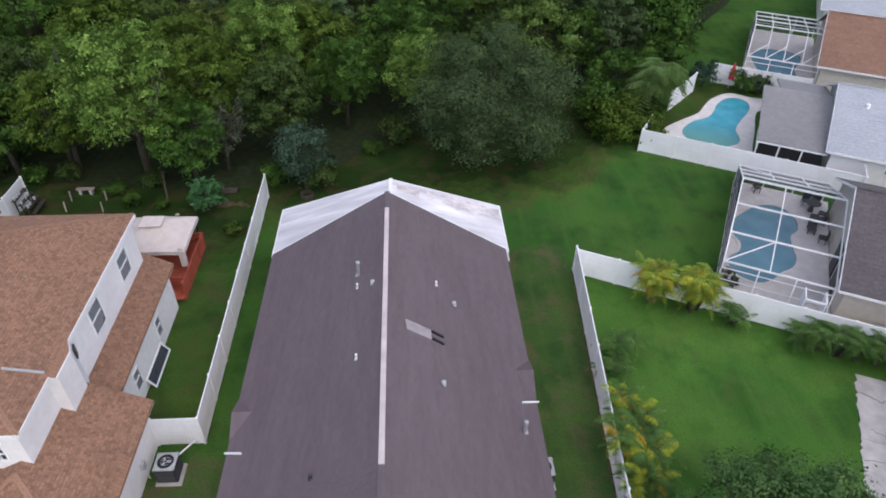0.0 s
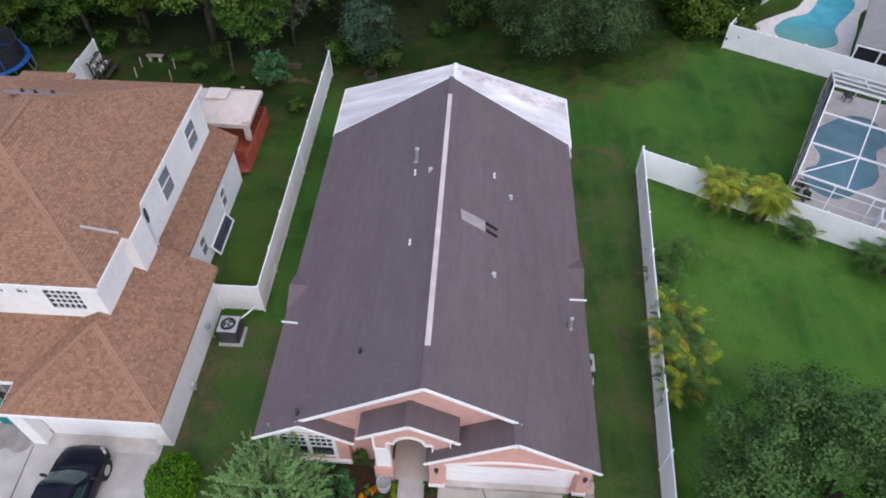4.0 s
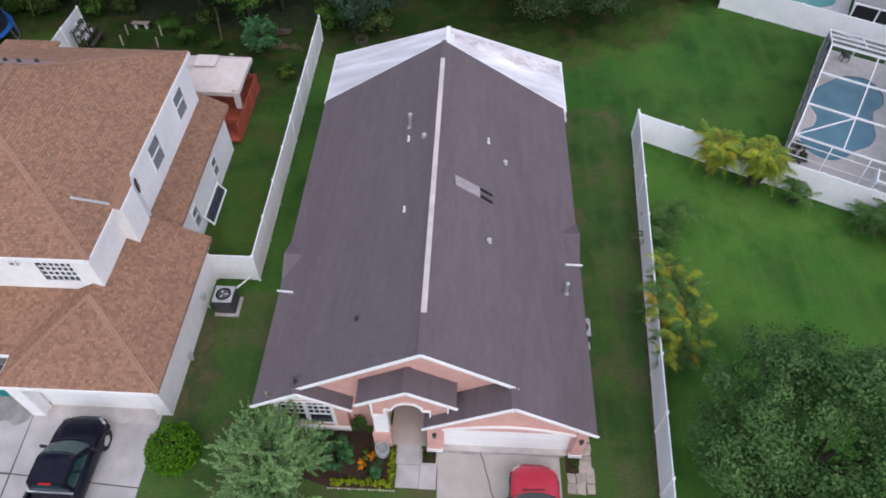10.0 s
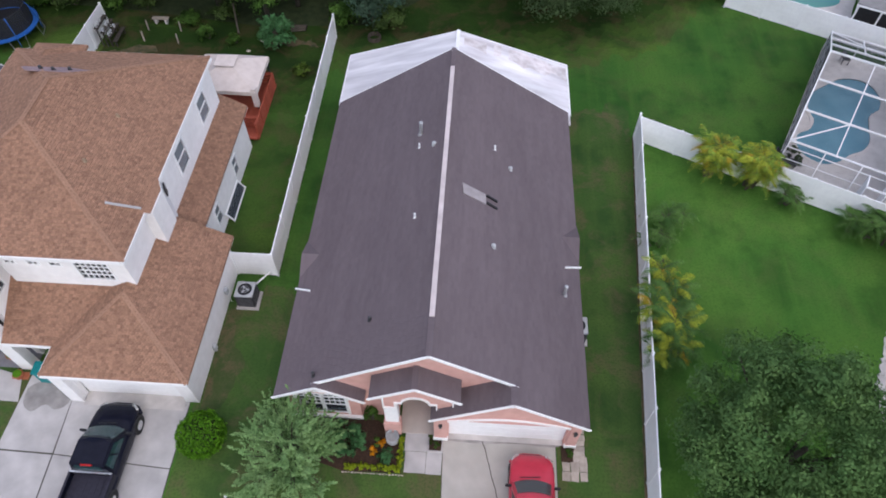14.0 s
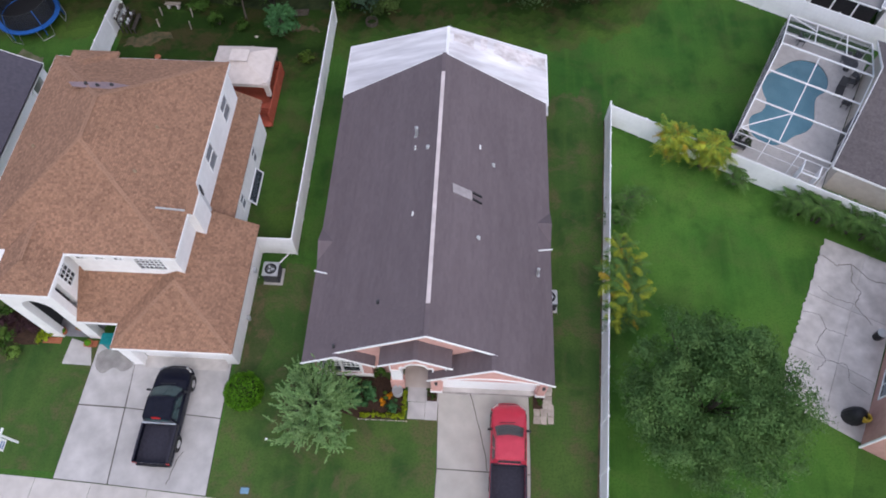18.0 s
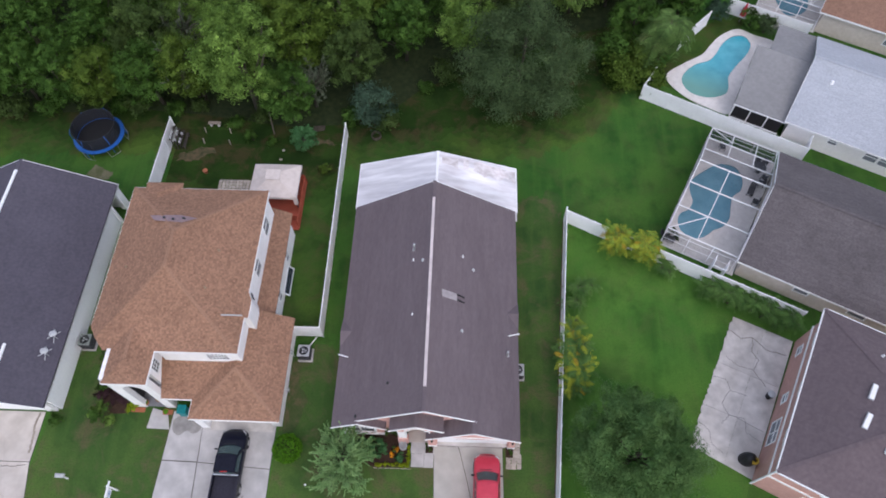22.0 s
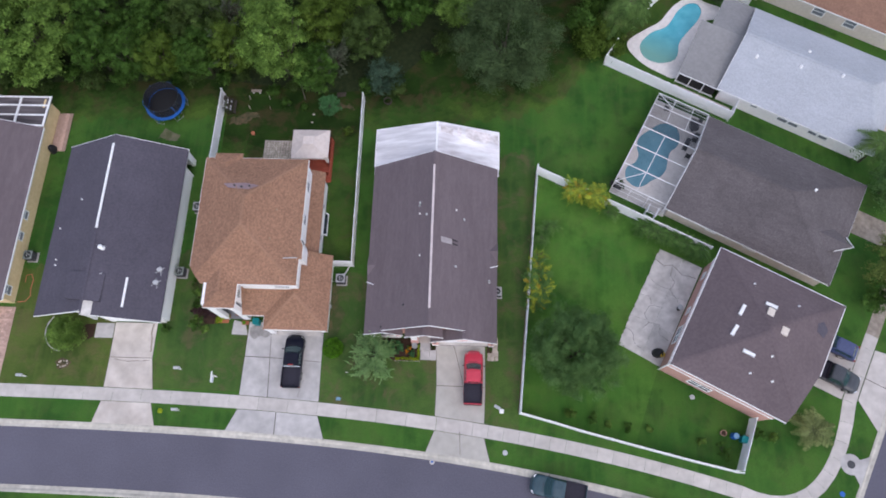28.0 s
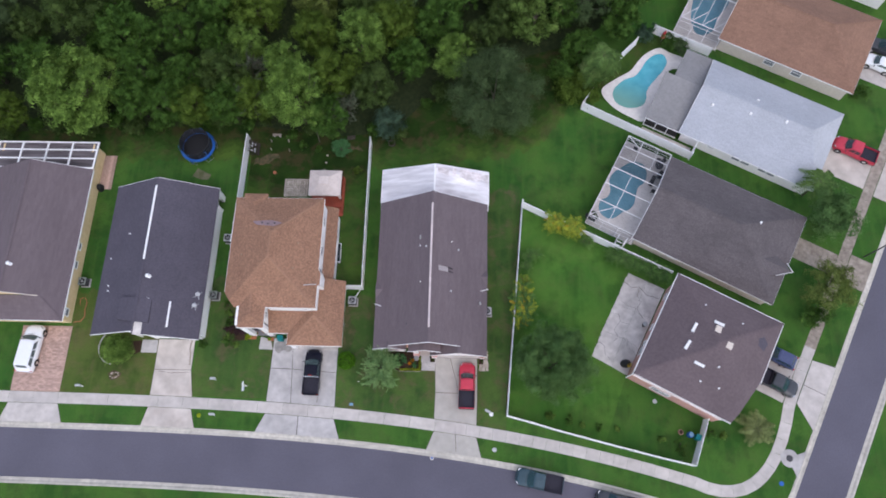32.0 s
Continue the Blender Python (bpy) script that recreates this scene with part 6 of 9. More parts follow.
# ---- fences ----
def fence(name, line, label, side=False, h=1.83, pitch=2.44):
    """White vinyl fence: posts with caps, and between them panels of boards under a rail. Panels of one length share a mesh."""
    root = thing(name, label, "fence", line[0][0], line[0][1], side=side)
    post = Mb().box(-0.05, 0.05, -0.05, 0.05, 0, h + 0.01).mesh("post", VINYL)
    cap = Mb().box(-0.062, 0.062, -0.062, 0.062, h + 0.01, h + 0.035)
    k = len(cap.v)
    cap.v += [(-0.055, -0.055, h + 0.035), (0.055, -0.055, h + 0.035), (0.055, 0.055, h + 0.035), (-0.055, 0.055, h + 0.035), (0, 0, h + 0.085)]
    cap.f += [(k, k + 1, k + 4), (k + 1, k + 2, k + 4), (k + 2, k + 3, k + 4), (k + 3, k, k + 4)]
    cap = cap.mesh("cap", VINYL)

    def put_post(x, y, a):
        p = new("post", post)
        p.parent, p.location, p.rotation_euler = root, (x - line[0][0], y - line[0][1], 0), (0, 0, a)
        c = new("cap", cap)
        c.parent = p
    for (xa, ya), (xb, yb) in zip(line, line[1:]):
        d, a = math.hypot(xb - xa, yb - ya), math.atan2(yb - ya, xb - xa)
        n = max(1, round(d / pitch))
        w = d / n - 0.1
        m = max(1, round(w / 0.155))
        face = [(w * k / m + o, d) for k in range(m) for o, d in ((0.0, 0.006), (0.006, 0.014), (w / m - 0.006, 0.014))] + [(w, 0.006)]
        pm = Mb().prism([(x, -d) for x, d in face] + [(x, d) for x, d in reversed(face)], 0.12, h - 0.06)
        rail = Mb().box(0, w, -0.027, 0.027, -0.07, 0.07).mesh("rail", VINYL, bevel=0.008)
        panel = pm.mesh("panel", VINYL)
        for i in range(n):
            x, y = xa + (xb - xa) * i / n, ya + (yb - ya) * i / n
            put_post(x, y, a)
            p = new("panel", panel)
            p.parent, p.rotation_euler = root, (0, 0, a)
            p.location = (x + math.cos(a) * 0.05 - line[0][0], y + math.sin(a) * 0.05 - line[0][1], 0)
            for zz in (0.13, h - 0.07):
                q = new("rail", rail)
                q.parent, q.location = p, (0, 0, zz)
    put_post(line[-1][0], line[-1][1], a)
    return root


fence("fence_between_houses", [(-10.2, 7.7), (-8.2, 7.7), (-8.33, 26.95)], "white vinyl privacy fence between the pink and tan houses")
fence("fence_tan_garden", [(-24.18, 12.9), (-23.95, 27.2)], "white vinyl privacy fence beside the tan house garden")
fence("fence_corner_garden", [(28.5, -11.22), (24.6, -10.4), (19.5, -9.22), (14.3, -7.98), (11.3, -7.18), (8.64, -6.53), (10.62, 18.75)], "white vinyl privacy fence round the corner garden")
fence("fence_corner_return", [(30.26, -6.4), (28.58, -11.0)], "white vinyl fence panel beside the corner house")
fence("fence_garden_back", [(1.05, 21.3), (20.2, 21.6)], "white vinyl privacy fence behind the corner garden", side=True)
fence("fence_pool_garden", [(16.6, 36.9), (1.75, 37.05), (2.0, 39.6)], "white vinyl privacy fence round the pool garden", side=True)
fence("fence_pool_west", [(2.75, 44.6), (4.1, 49.2)], "weathered white vinyl fence of the pool garden", side=True)
fence("fence_pool_north", [(5.3, 52.0), (13.2, 52.05)], "white vinyl privacy fence behind the pool garden", side=True)
fence("fence_pool_end", [(16.6, 36.8), (16.55, 38.4)], "short white vinyl fence end", side=True)


lush = [(10.7, 18.5), (8.8, -6.35), (11.3, -6.95), (14.3, -7.75), (19.5, -9.0), (22.0, -2.0), plot(20.2, 21.3), plot(5.0, 21.3)]
tagged(new("corner_lawn", filled("corner_lawn", lush, [], 0.0045, LUSH)), "bright even green lawn inside the fence", "lawn", kind="structure")
tagged(new("earth_strip", Mb().prism([(10.5, 18.7), (8.52, -6.4), (8.66, -6.4), (10.64, 18.7)], -0.02, 0.0295).mesh("earth_strip", EARTH_G)), "brown strip along the foot of the fence", "ground", kind="structure")


# ---- pools and their cages ----
def cage(name, label, u0, u1, bays, purlins, braces, base):
    """A screened pool cage whose roof rises to a ridge across it. bays: (v, height) of each cross beam; purlins: (u, v0, v1)."""
    c = thing(name, label, "pool cage", (u0 + u1) / 2, (bays[0][0] + bays[-1][0]) / 2, side=True)
    vs, zs = [b[0] for b in bays], [b[1] for b in bays]
    top = lambda v: float(np.interp(v, vs, zs))
    for v, z in bays:
        part("roof_beam", Mb().beam((u0, v, z), (u1, v, z), 0.055, 0.11), ALU, c)
        part("upright", Mb().box(u0 - 0.03, u0 + 0.03, v - 0.04, v + 0.04, 0.04, z), ALU if v in (vs[0], vs[-1]) else DARKMETAL, c)
    for (va, za), (vb, zb) in zip(bays, bays[1:]):
        for u in (u0, u1):
            part("rake_beam", Mb().beam((u, va, za), (u, vb, zb), 0.065, 0.1), ALU, c)
        # the slope seen at a grazing angle gets the darker copy
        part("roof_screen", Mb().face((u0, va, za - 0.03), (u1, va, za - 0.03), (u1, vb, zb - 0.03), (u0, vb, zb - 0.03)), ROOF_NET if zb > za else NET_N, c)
        part("screen", Mb().face((u0, va, 0.05), (u0, vb, 0.05), (u0, vb, zb), (u0, va, za)), NETTING, c, "dark insect netting")
    for u, a, b in purlins:
        cuts = [a] + [v for v in vs if a < v < b] + [b]
        for p, q in zip(cuts, cuts[1:]):
            part("purlin", Mb().beam((u, p, top(p) + 0.01), (u, q, top(q) + 0.01), 0.05, 0.08), ALU, c)
    for ua, va, ub, vb in braces:
        part("brace", Mb().beam((ua, va, top(va)), (ub, vb, top(vb)), 0.05, 0.06), ALU, c)
    for v, z, lean in ((vs[0], zs[0], base), (vs[-1], zs[-1], 0.0)):
        for u in np.linspace(u0, u1, 4):
            part("upright", Mb().beam((u, v - lean, 0.05), (u, v, z), 0.06, 0.06), ALU, c)
        for k in (0.45, 0.8):
            part("rail", Mb().beam((u0, v - lean * (1 - k), z * k), (u1, v - lean * (1 - k), z * k), 0.04, 0.05), ALU, c)
        part("base_rail", Mb().beam((u0, v - lean, 0.08), (u1, v - lean, 0.08), 0.05, 0.06), ALU, c)
        part("screen", Mb().face((u0, v - lean, 0.05), (u1, v - lean, 0.05), (u1, v, z), (u0, v, z)), SCREEN, c)
    for zz in (0.9, 1.7, 2.4):
        ins = [v for v in np.linspace(vs[0], vs[-1], 60) if top(v) > zz + 0.05]
        part("rail", Mb().beam((u0 - 0.02, ins[0], zz), (u0 - 0.02, ins[-1], zz), 0.035, 0.04), METAL, c)
    return c


def pool(name, label, outline, deck, water, coping=DECK, zt=0.05):
    loop = spline(outline, 6)
    root = thing(name, label, "swimming pool", *outline[0], side=True)
    bx, by, bz = BASE[root.name]
    sh = lambda pts: [(x - bx, y - by) for x, y in pts]
    part("deck", filled("deck", sh(deck), [sh(loop)], zt, coping, 0.12), None, root)
    c = Vector((sum(p[0] for p in loop) / len(loop), sum(p[1] for p in loop) / len(loop)))
    big = [tuple(Vector(p) + (Vector(p) - c).normalized() * 0.22) for p in loop]
    rim, n = Mb(), len(loop)
    for i in range(n):
        j = (i + 1) % n
        rim.face((*loop[i], zt + 0.03), (*loop[j], zt + 0.03), (*big[j], zt + 0.03), (*big[i], zt + 0.03))
        rim.face((*big[i], zt + 0.03), (*big[j], zt + 0.03), (*big[j], zt), (*big[i], zt))
        rim.face((*loop[j], zt + 0.03), (*loop[i], zt + 0.03), (*loop[i], -0.2), (*loop[j], -0.2))
    part("coping", rim, DECK, root)
    part("water", filled("water", sh(loop), [], 0.012, water), None, root)
    return root


cage("pool_cage", "white-framed screened pool cage with a ridged roof over a blue pool", 8.75, 14.42, ((23.55, 1.95), (25.5, 2.65), (27.5, 3.35), (29.45, 3.95), (31.5, 3.1), (33.6, 2.2), (35.6, 1.4)),
     [(11.15, 23.55, 29.45), (10.7, 31.5, 35.6), (12.75, 31.5, 35.6)], [(8.75, 23.55, 11.15, 25.5), (8.75, 35.6, 10.7, 34.2)], 0.45)
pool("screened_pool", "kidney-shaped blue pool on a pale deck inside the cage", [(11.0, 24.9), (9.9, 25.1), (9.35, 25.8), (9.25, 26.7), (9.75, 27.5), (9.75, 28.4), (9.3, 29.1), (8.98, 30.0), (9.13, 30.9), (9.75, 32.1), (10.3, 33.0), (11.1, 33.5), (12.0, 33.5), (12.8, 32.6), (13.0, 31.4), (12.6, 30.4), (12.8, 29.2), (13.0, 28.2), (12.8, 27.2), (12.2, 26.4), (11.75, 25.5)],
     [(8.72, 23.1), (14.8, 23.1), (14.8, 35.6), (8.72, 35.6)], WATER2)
cage("far_pool_cage", "white-framed screened pool cage with a ridged roof", 7.75, 13.6, ((54.7, 1.9), (58.45, 3.5), (61.5, 3.0), (64.4, 2.45), (67.4, 1.9)),
     [(9.25, 54.7, 67.4), (10.75, 54.7, 67.4), (12.25, 54.7, 67.4)], [(7.75, 54.7, 9.25, 56.4), (9.25, 54.7, 10.75, 56.4), (10.75, 54.7, 12.25, 56.4), (12.25, 54.7, 13.6, 56.4)], 1.3)
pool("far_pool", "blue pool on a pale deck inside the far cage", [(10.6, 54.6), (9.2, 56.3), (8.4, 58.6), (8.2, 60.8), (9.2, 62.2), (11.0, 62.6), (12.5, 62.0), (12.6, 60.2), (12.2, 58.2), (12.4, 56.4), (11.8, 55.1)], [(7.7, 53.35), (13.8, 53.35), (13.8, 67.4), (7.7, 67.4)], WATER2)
pool("garden_pool", "turquoise free-form pool with a pale concrete deck", [(7.3, 40.15), (8.5, 41.2), (8.6, 42.3), (8.2, 43.6), (8.4, 45.2), (8.8, 46.9), (8.9, 48.4), (8.49, 49.26), (7.74, 49.58), (6.89, 48.94), (6.35, 47.6), (6.23, 46.1), (5.9, 44.8), (4.9, 43.6), (4.34, 41.9), (4.65, 40.7), (5.74, 39.95)],
     spline([(2.98, 41.4), (3.45, 40.2), (5.5, 39.25), (7.7, 39.0), (9.6, 39.2), (9.6, 41.5), (9.6, 43.9), (9.55, 47.6), (10.9, 48.8), (10.7, 50.3), (8.8, 50.25), (7.06, 50.3), (5.85, 48.6), (5.4, 46.9), (5.1, 45.3), (4.1, 43.6)], 4), WATER)
gate = thing("cage_door", "white screen door at the corner of the pool cage", "door", 13.6, 22.7, side=True)
part("door_frame", Mb().box(12.9, 12.96, 21.95, 22.9, 0.05, 2.1).box(13.9, 13.96, 21.95, 22.9, 0.05, 2.1).box(12.9, 13.96, 21.9, 21.96, 2.0, 2.1).box(12.9, 13.96, 21.9, 21.96, 0.05, 1.1), ALU, gate)
lo = thing("pool_lounger", "dark lounge chair on the pool deck", "lounger", 13.75, 31.6, 0.05, side=True)
part("seat", Mb().box(13.5, 14.0, 31.1, 32.0, 0.32, 0.4), DARKMETAL, lo)
part("backrest", Mb().beam((13.75, 32.0, 0.4), (13.75, 32.4, 0.85), 0.5, 0.07), DARKMETAL, lo)
for a, b in ((13.52, 31.15), (13.93, 31.15), (13.52, 31.9), (13.93, 31.9)):
    part("leg", Mb().box(a, a + 0.05, b, b + 0.05, 0.05, 0.33), DARKMETAL, lo)
copy_thing(lo, pose(*plot(9.2, 23.8), 0.05, 0, 0, UV + 90))
chair = thing("deck_chair", "small dark metal chair on the pool deck", "chair", 14.4, 30.6, 0.05, side=True, group="chairs on the pool deck")
part("seat", Mb().box(14.15, 14.6, 30.35, 30.85, 0.4, 0.45), DARKMETAL, chair)
part("backrest", Mb().box(14.58, 14.63, 30.35, 30.85, 0.45, 0.9), DARKMETAL, chair)
for a, b in ((14.16, 30.36), (14.55, 30.36), (14.16, 30.8), (14.55, 30.8)):
    part("leg", Mb().box(a, a + 0.04, b, b + 0.04, 0.05, 0.4), DARKMETAL, chair)
for u, v, t in ((14.3, 32.7, 10), (14.35, 33.4, -15), (13.35, 34.6, 100), (13.9, 34.9, 60), (10.2, 34.9, 200)):
    copy_thing(chair, pose(*plot(u, v), 0.05, 0, 0, UV + t))
table = thing("deck_table", "round dark glass table on the pool deck", "table", 13.7, 34.0, 0.05, side=True)
part("tabletop", Mb().ring((13.7, 34.0), 0, 0.5, 0.7, 0.73, 20), DARKMETAL, table)
part("pedestal", Mb().tube([(13.7, 34.0, 0.05), (13.7, 34.0, 0.7)], [0.2, 0.05], 10), DARKMETAL, table)
umb = thing("closed_umbrella", "closed red garden umbrella on a pole", "umbrella", 6.9, 51.4, side=True)
part("pole", Mb().tube([(6.9, 51.4, 0), (6.9, 51.4, 2.4)], 0.025, 8), METAL, umb)
part("canopy", Mb().tube([(6.9, 51.4, 0.9), (6.9, 51.4, 1.6), (6.9, 51.4, 2.4)], [0.28, 0.2, 0.03], 10), CAR_RED, umb)

# ---- tan house garden ----
gz = thing("gazebo", "beige canvas gazebo on black posts over the red deck", "gazebo", -13.2, 20)
GX0, GX1, GY0, GY1 = -15.38, -11.46, 18.85, 22.17
cx, cy = (GX0 + GX1) / 2, (GY0 + GY1) / 2
roof = Mb()
ring0 = [(GX0, GY0, 2.02), (cx, GY0, 2.07), (GX1, GY0, 2.02), (GX1, cy, 2.07), (GX1, GY1, 2.02), (cx, GY1, 2.07), (GX0, GY1, 2.02), (GX0, cy, 2.07)]
ring1 = [(cx + (x - cx) * 0.5, cy + (y - cy) * 0.5, 2.5 if abs(x - cx) > 0.1 and abs(y - cy) > 0.1 else 2.55) for x, y, z in ring0]
ring2 = [(cx + (x - cx) * 0.22, cy + (y - cy) * 0.22, 2.84) for x, y, z in ring0]
val = [(x, y, z - 0.25) for x, y, z in ring0]
for a, b in ((val, ring0), (ring0, ring1), (ring1, ring2)):
    for i in range(8):
        roof.face(a[i], a[(i + 1) % 8], b[(i + 1) % 8], b[i])
roof.face(*ring2)
part("canopy", roof, CANVAS, gz)
part("vent_top", Mb().prism([(cx - 0.6, cy - 0.5), (cx + 0.6, cy - 0.5), (cx + 0.6, cy + 0.5), (cx - 0.6, cy + 0.5)], 2.88, lambda x, y: 3.08 - 0.12 * abs(x - cx) - 0.12 * abs(y - cy)), CANVAS, gz)
for x in (GX0 + 0.15, GX1 - 0.15):
    for y in (GY0 + 0.15, GY1 - 0.15):
        part("post", Mb().box(x - 0.04, x + 0.04, y - 0.04, y + 0.04, 0.3, 2.06), BLACK, gz)
part("curtain", Mb().prism([(GX1 - 0.35, GY0 + 0.05), (GX1 - 0.05, GY0 + 0.05), (GX1 - 0.05, GY0 + 0.3), (GX1 - 0.2, GY0 + 0.35)], 0.9, 2.2), CANVAS, gz, "gathered pale curtain")
dk = thing("garden_deck", "red-stained wooden deck with a railing", "deck", -13.0, 19.6)
for i in range(24):
    part("plank", Mb().box(-15.3 + 0.165 * i, -15.15 + 0.165 * i, 16.9, 21.9, 0.2, 0.3), WOOD_R, dk)
part("skirt", Mb().box(-11.38, -11.32, 17.1, 21.9, 0.0, 0.2).box(-15.3, -11.32, 21.85, 21.9, 0, 0.2), WOOD_R, dk)
for y in np.arange(17.3, 22.0, 1.1):
    part("rail_post", Mb().box(-11.42, -11.3, y - 0.06, y + 0.06, 0.0, 1.15), WOOD_R, dk)
for zz in (0.45, 0.6, 0.75, 0.9, 1.05):
    part("rail", Mb().box(-11.39, -11.33, 17.2, 21.75, zz - 0.05, zz + 0.055), WOOD_R, dk)
for zz in (0.5, 0.75, 1.0):
    part("rail", Mb().box(-13.7, -11.4, 17.75, 17.8, zz - 0.1, zz + 0.1), WOOD_R, dk)
    part("rail", Mb().box(-15.2, -11.4, 21.8, 21.85, zz - 0.1, zz + 0.1), WOOD_R, dk)
part("bench", Mb().box(-12.3, -11.5, 18.0, 18.5, 0.55, 0.62), WOOD_R, dk)
slabs("garden_patio", [quads(-18.95 + 0.3 * i, 19.5 + 0.3 * j, -18.67 + 0.3 * i, 19.78 + 0.3 * j) for i in range(10) for j in range(8)], "small patio of pinkish square pavers", STONE, 0.055, "patio", piece="paver")

tr = thing("trampoline", "round trampoline with blue pad and black safety net", "trampoline", -30.3, 25.8)
TX, TY, TR = -30.3, 25.8, 2.2
part("mat", Mb().ring((TX, TY), 0.0, TR - 0.3, 0.88, 0.9, 32), BLACK, tr)
part("pad", Mb().ring((TX, TY), TR - 0.36, TR, 0.88, 0.95, 32), BLUE, tr, "blue padded rim", bevel=0.0)
part("net", Mb().ring((TX, TY), TR - 0.34, TR - 0.335, 0.95, 2.25, 24), NETTING, tr)
part("top_ring", Mb().ring((TX, TY), TR - 0.35, TR - 0.33, 2.24, 2.265, 32), DARKMETAL, tr)
for i in range(6):
    a = math.pi / 3 * i + 0.3
    c, s = math.cos(a), math.sin(a)
    part("pole", Mb().tube([(TX + TR * c, TY + TR * s, 0.3), (TX + TR * c, TY + TR * s, 1.6), (TX + (TR - 0.3) * c, TY + (TR - 0.3) * s, 2.28)], 0.03, 8), BLUE, tr)
    part("leg", Mb().tube([(TX + (TR - 0.05) * math.cos(a - 0.25), TY + (TR - 0.05) * math.sin(a - 0.25), 0.88), (TX + TR * math.cos(a - 0.2), TY + TR * math.sin(a - 0.2), 0.03), (TX + TR * math.cos(a + 0.2), TY + TR * math.sin(a + 0.2), 0.03), (TX + (TR - 0.05) * math.cos(a + 0.25), TY + (TR - 0.05) * math.sin(a + 0.25), 0.88)], 0.025, 6), METAL, tr)
sh = thing("plant_shelf", "weathered wooden stepped shelf with pots by the fence", "plant shelf", -22.9, 25.4)
for i in range(4):
    part("shelf", Mb().box(-23.7 + 0.3 * i, -23.42 + 0.3 * i, 25.0, 26.6, 1.35 - 0.3 * i, 1.39 - 0.3 * i), OLD_WOOD, sh)
    for y in (25.05, 26.5):
        part("leg", Mb().box(-23.6 + 0.3 * i, -23.53 + 0.3 * i, y, y + 0.07, 0, 1.36 - 0.3 * i), OLD_WOOD, sh)
pot = thing("plant_pot", "small grey pot on a wooden shelf", "plant pot", -23.56, 25.2, 1.39, group="pots on the shelf")
part("pot", Mb().tube([(-23.56, 25.2, 1.39), (-23.56, 25.2, 1.58)], [0.07, 0.1], 10), GREYBOX, pot)
for i in range(3):
    for j in range(4):
        if i + j and (i * 2 + j) % 3:
            copy_thing(pot, pose(-23.56 + 0.3 * i, 25.2 + 0.31 * j, 1.39 - 0.3 * i))
for x, y in ((-21.1, 25.8), (-21.2, 27.0), (-18.75, 25.7), (-18.95, 27.0)):
    st = thing("garden_stake", "bare weathered garden stake in the grass", "stake", x, y, group="garden stakes")
    part("stake", Mb().beam((x, y, 0), (x + 0.08, y - 0.05, 0.8), 0.07, 0.07), STONE, st)
bn = thing("garden_bench", "low pale stone bench at the wood's edge", "bench", -20.5, 27.9)
part("top", Mb().box(-21.1, -19.95, 27.7, 28.0, 0.36, 0.43), EARTH, bn)
for x in (-20.9, -20.2):
    part("leg", Mb().box(x - 0.08, x + 0.08, 27.72, 27.98, 0, 0.36), OLD_SLAB, bn)
tp = thing("terracotta_pot", "terracotta pot on the lawn", "plant pot", -20.3, 22.6)
part("pot", Mb().tube([(-20.3, 22.6, 0), (-20.3, 22.6, 0.35)], [0.14, 0.22], 12), TERRACOTTA, tp)
fp = thing("fire_ring", "rusty ring beside the fence end", "fire ring", -5.75, 27.0)
part("ring", Mb().ring((-5.75, 27.0), 0.38, 0.45, 0, 0.3, 20), BARK, fp)
sl = thing("split_logs", "small pile of grey logs at the wood's edge", "logs", -11.0, 27.6)
for i in range(5):
    part("log", Mb().tube([(-11.5, 27.4 + 0.12 * i, 0.1 + 0.12 * (i % 2)), (-10.5, 27.6 + 0.1 * i, 0.1 + 0.12 * (i % 2))], 0.08, 8), BARK, sl)
for i, (x, y) in enumerate(((-13.9, 25.2), (-14.0, 24.2), (-14.1, 23.2), (-13.2, 26.3), (-14.3, 22.4))):
    sp = thing("stepping_stone", "small pale stepping stone in the garden grass", "stepping stone", x, y, group="stepping stones")
    part("stone", Mb().dome((x, y, 0.0), 0.17, 0.13, 0.07, 9, 3), STONE, sp)
plank = thing("leaning_plank", "pale plank leaning at the wood's edge", "plank", -15.3, 27.6)
part("board", Mb().beam((-15.0, 27.0, 0.03), (-15.5, 28.6, 1.2), 0.12, 0.05), BARK, plank)


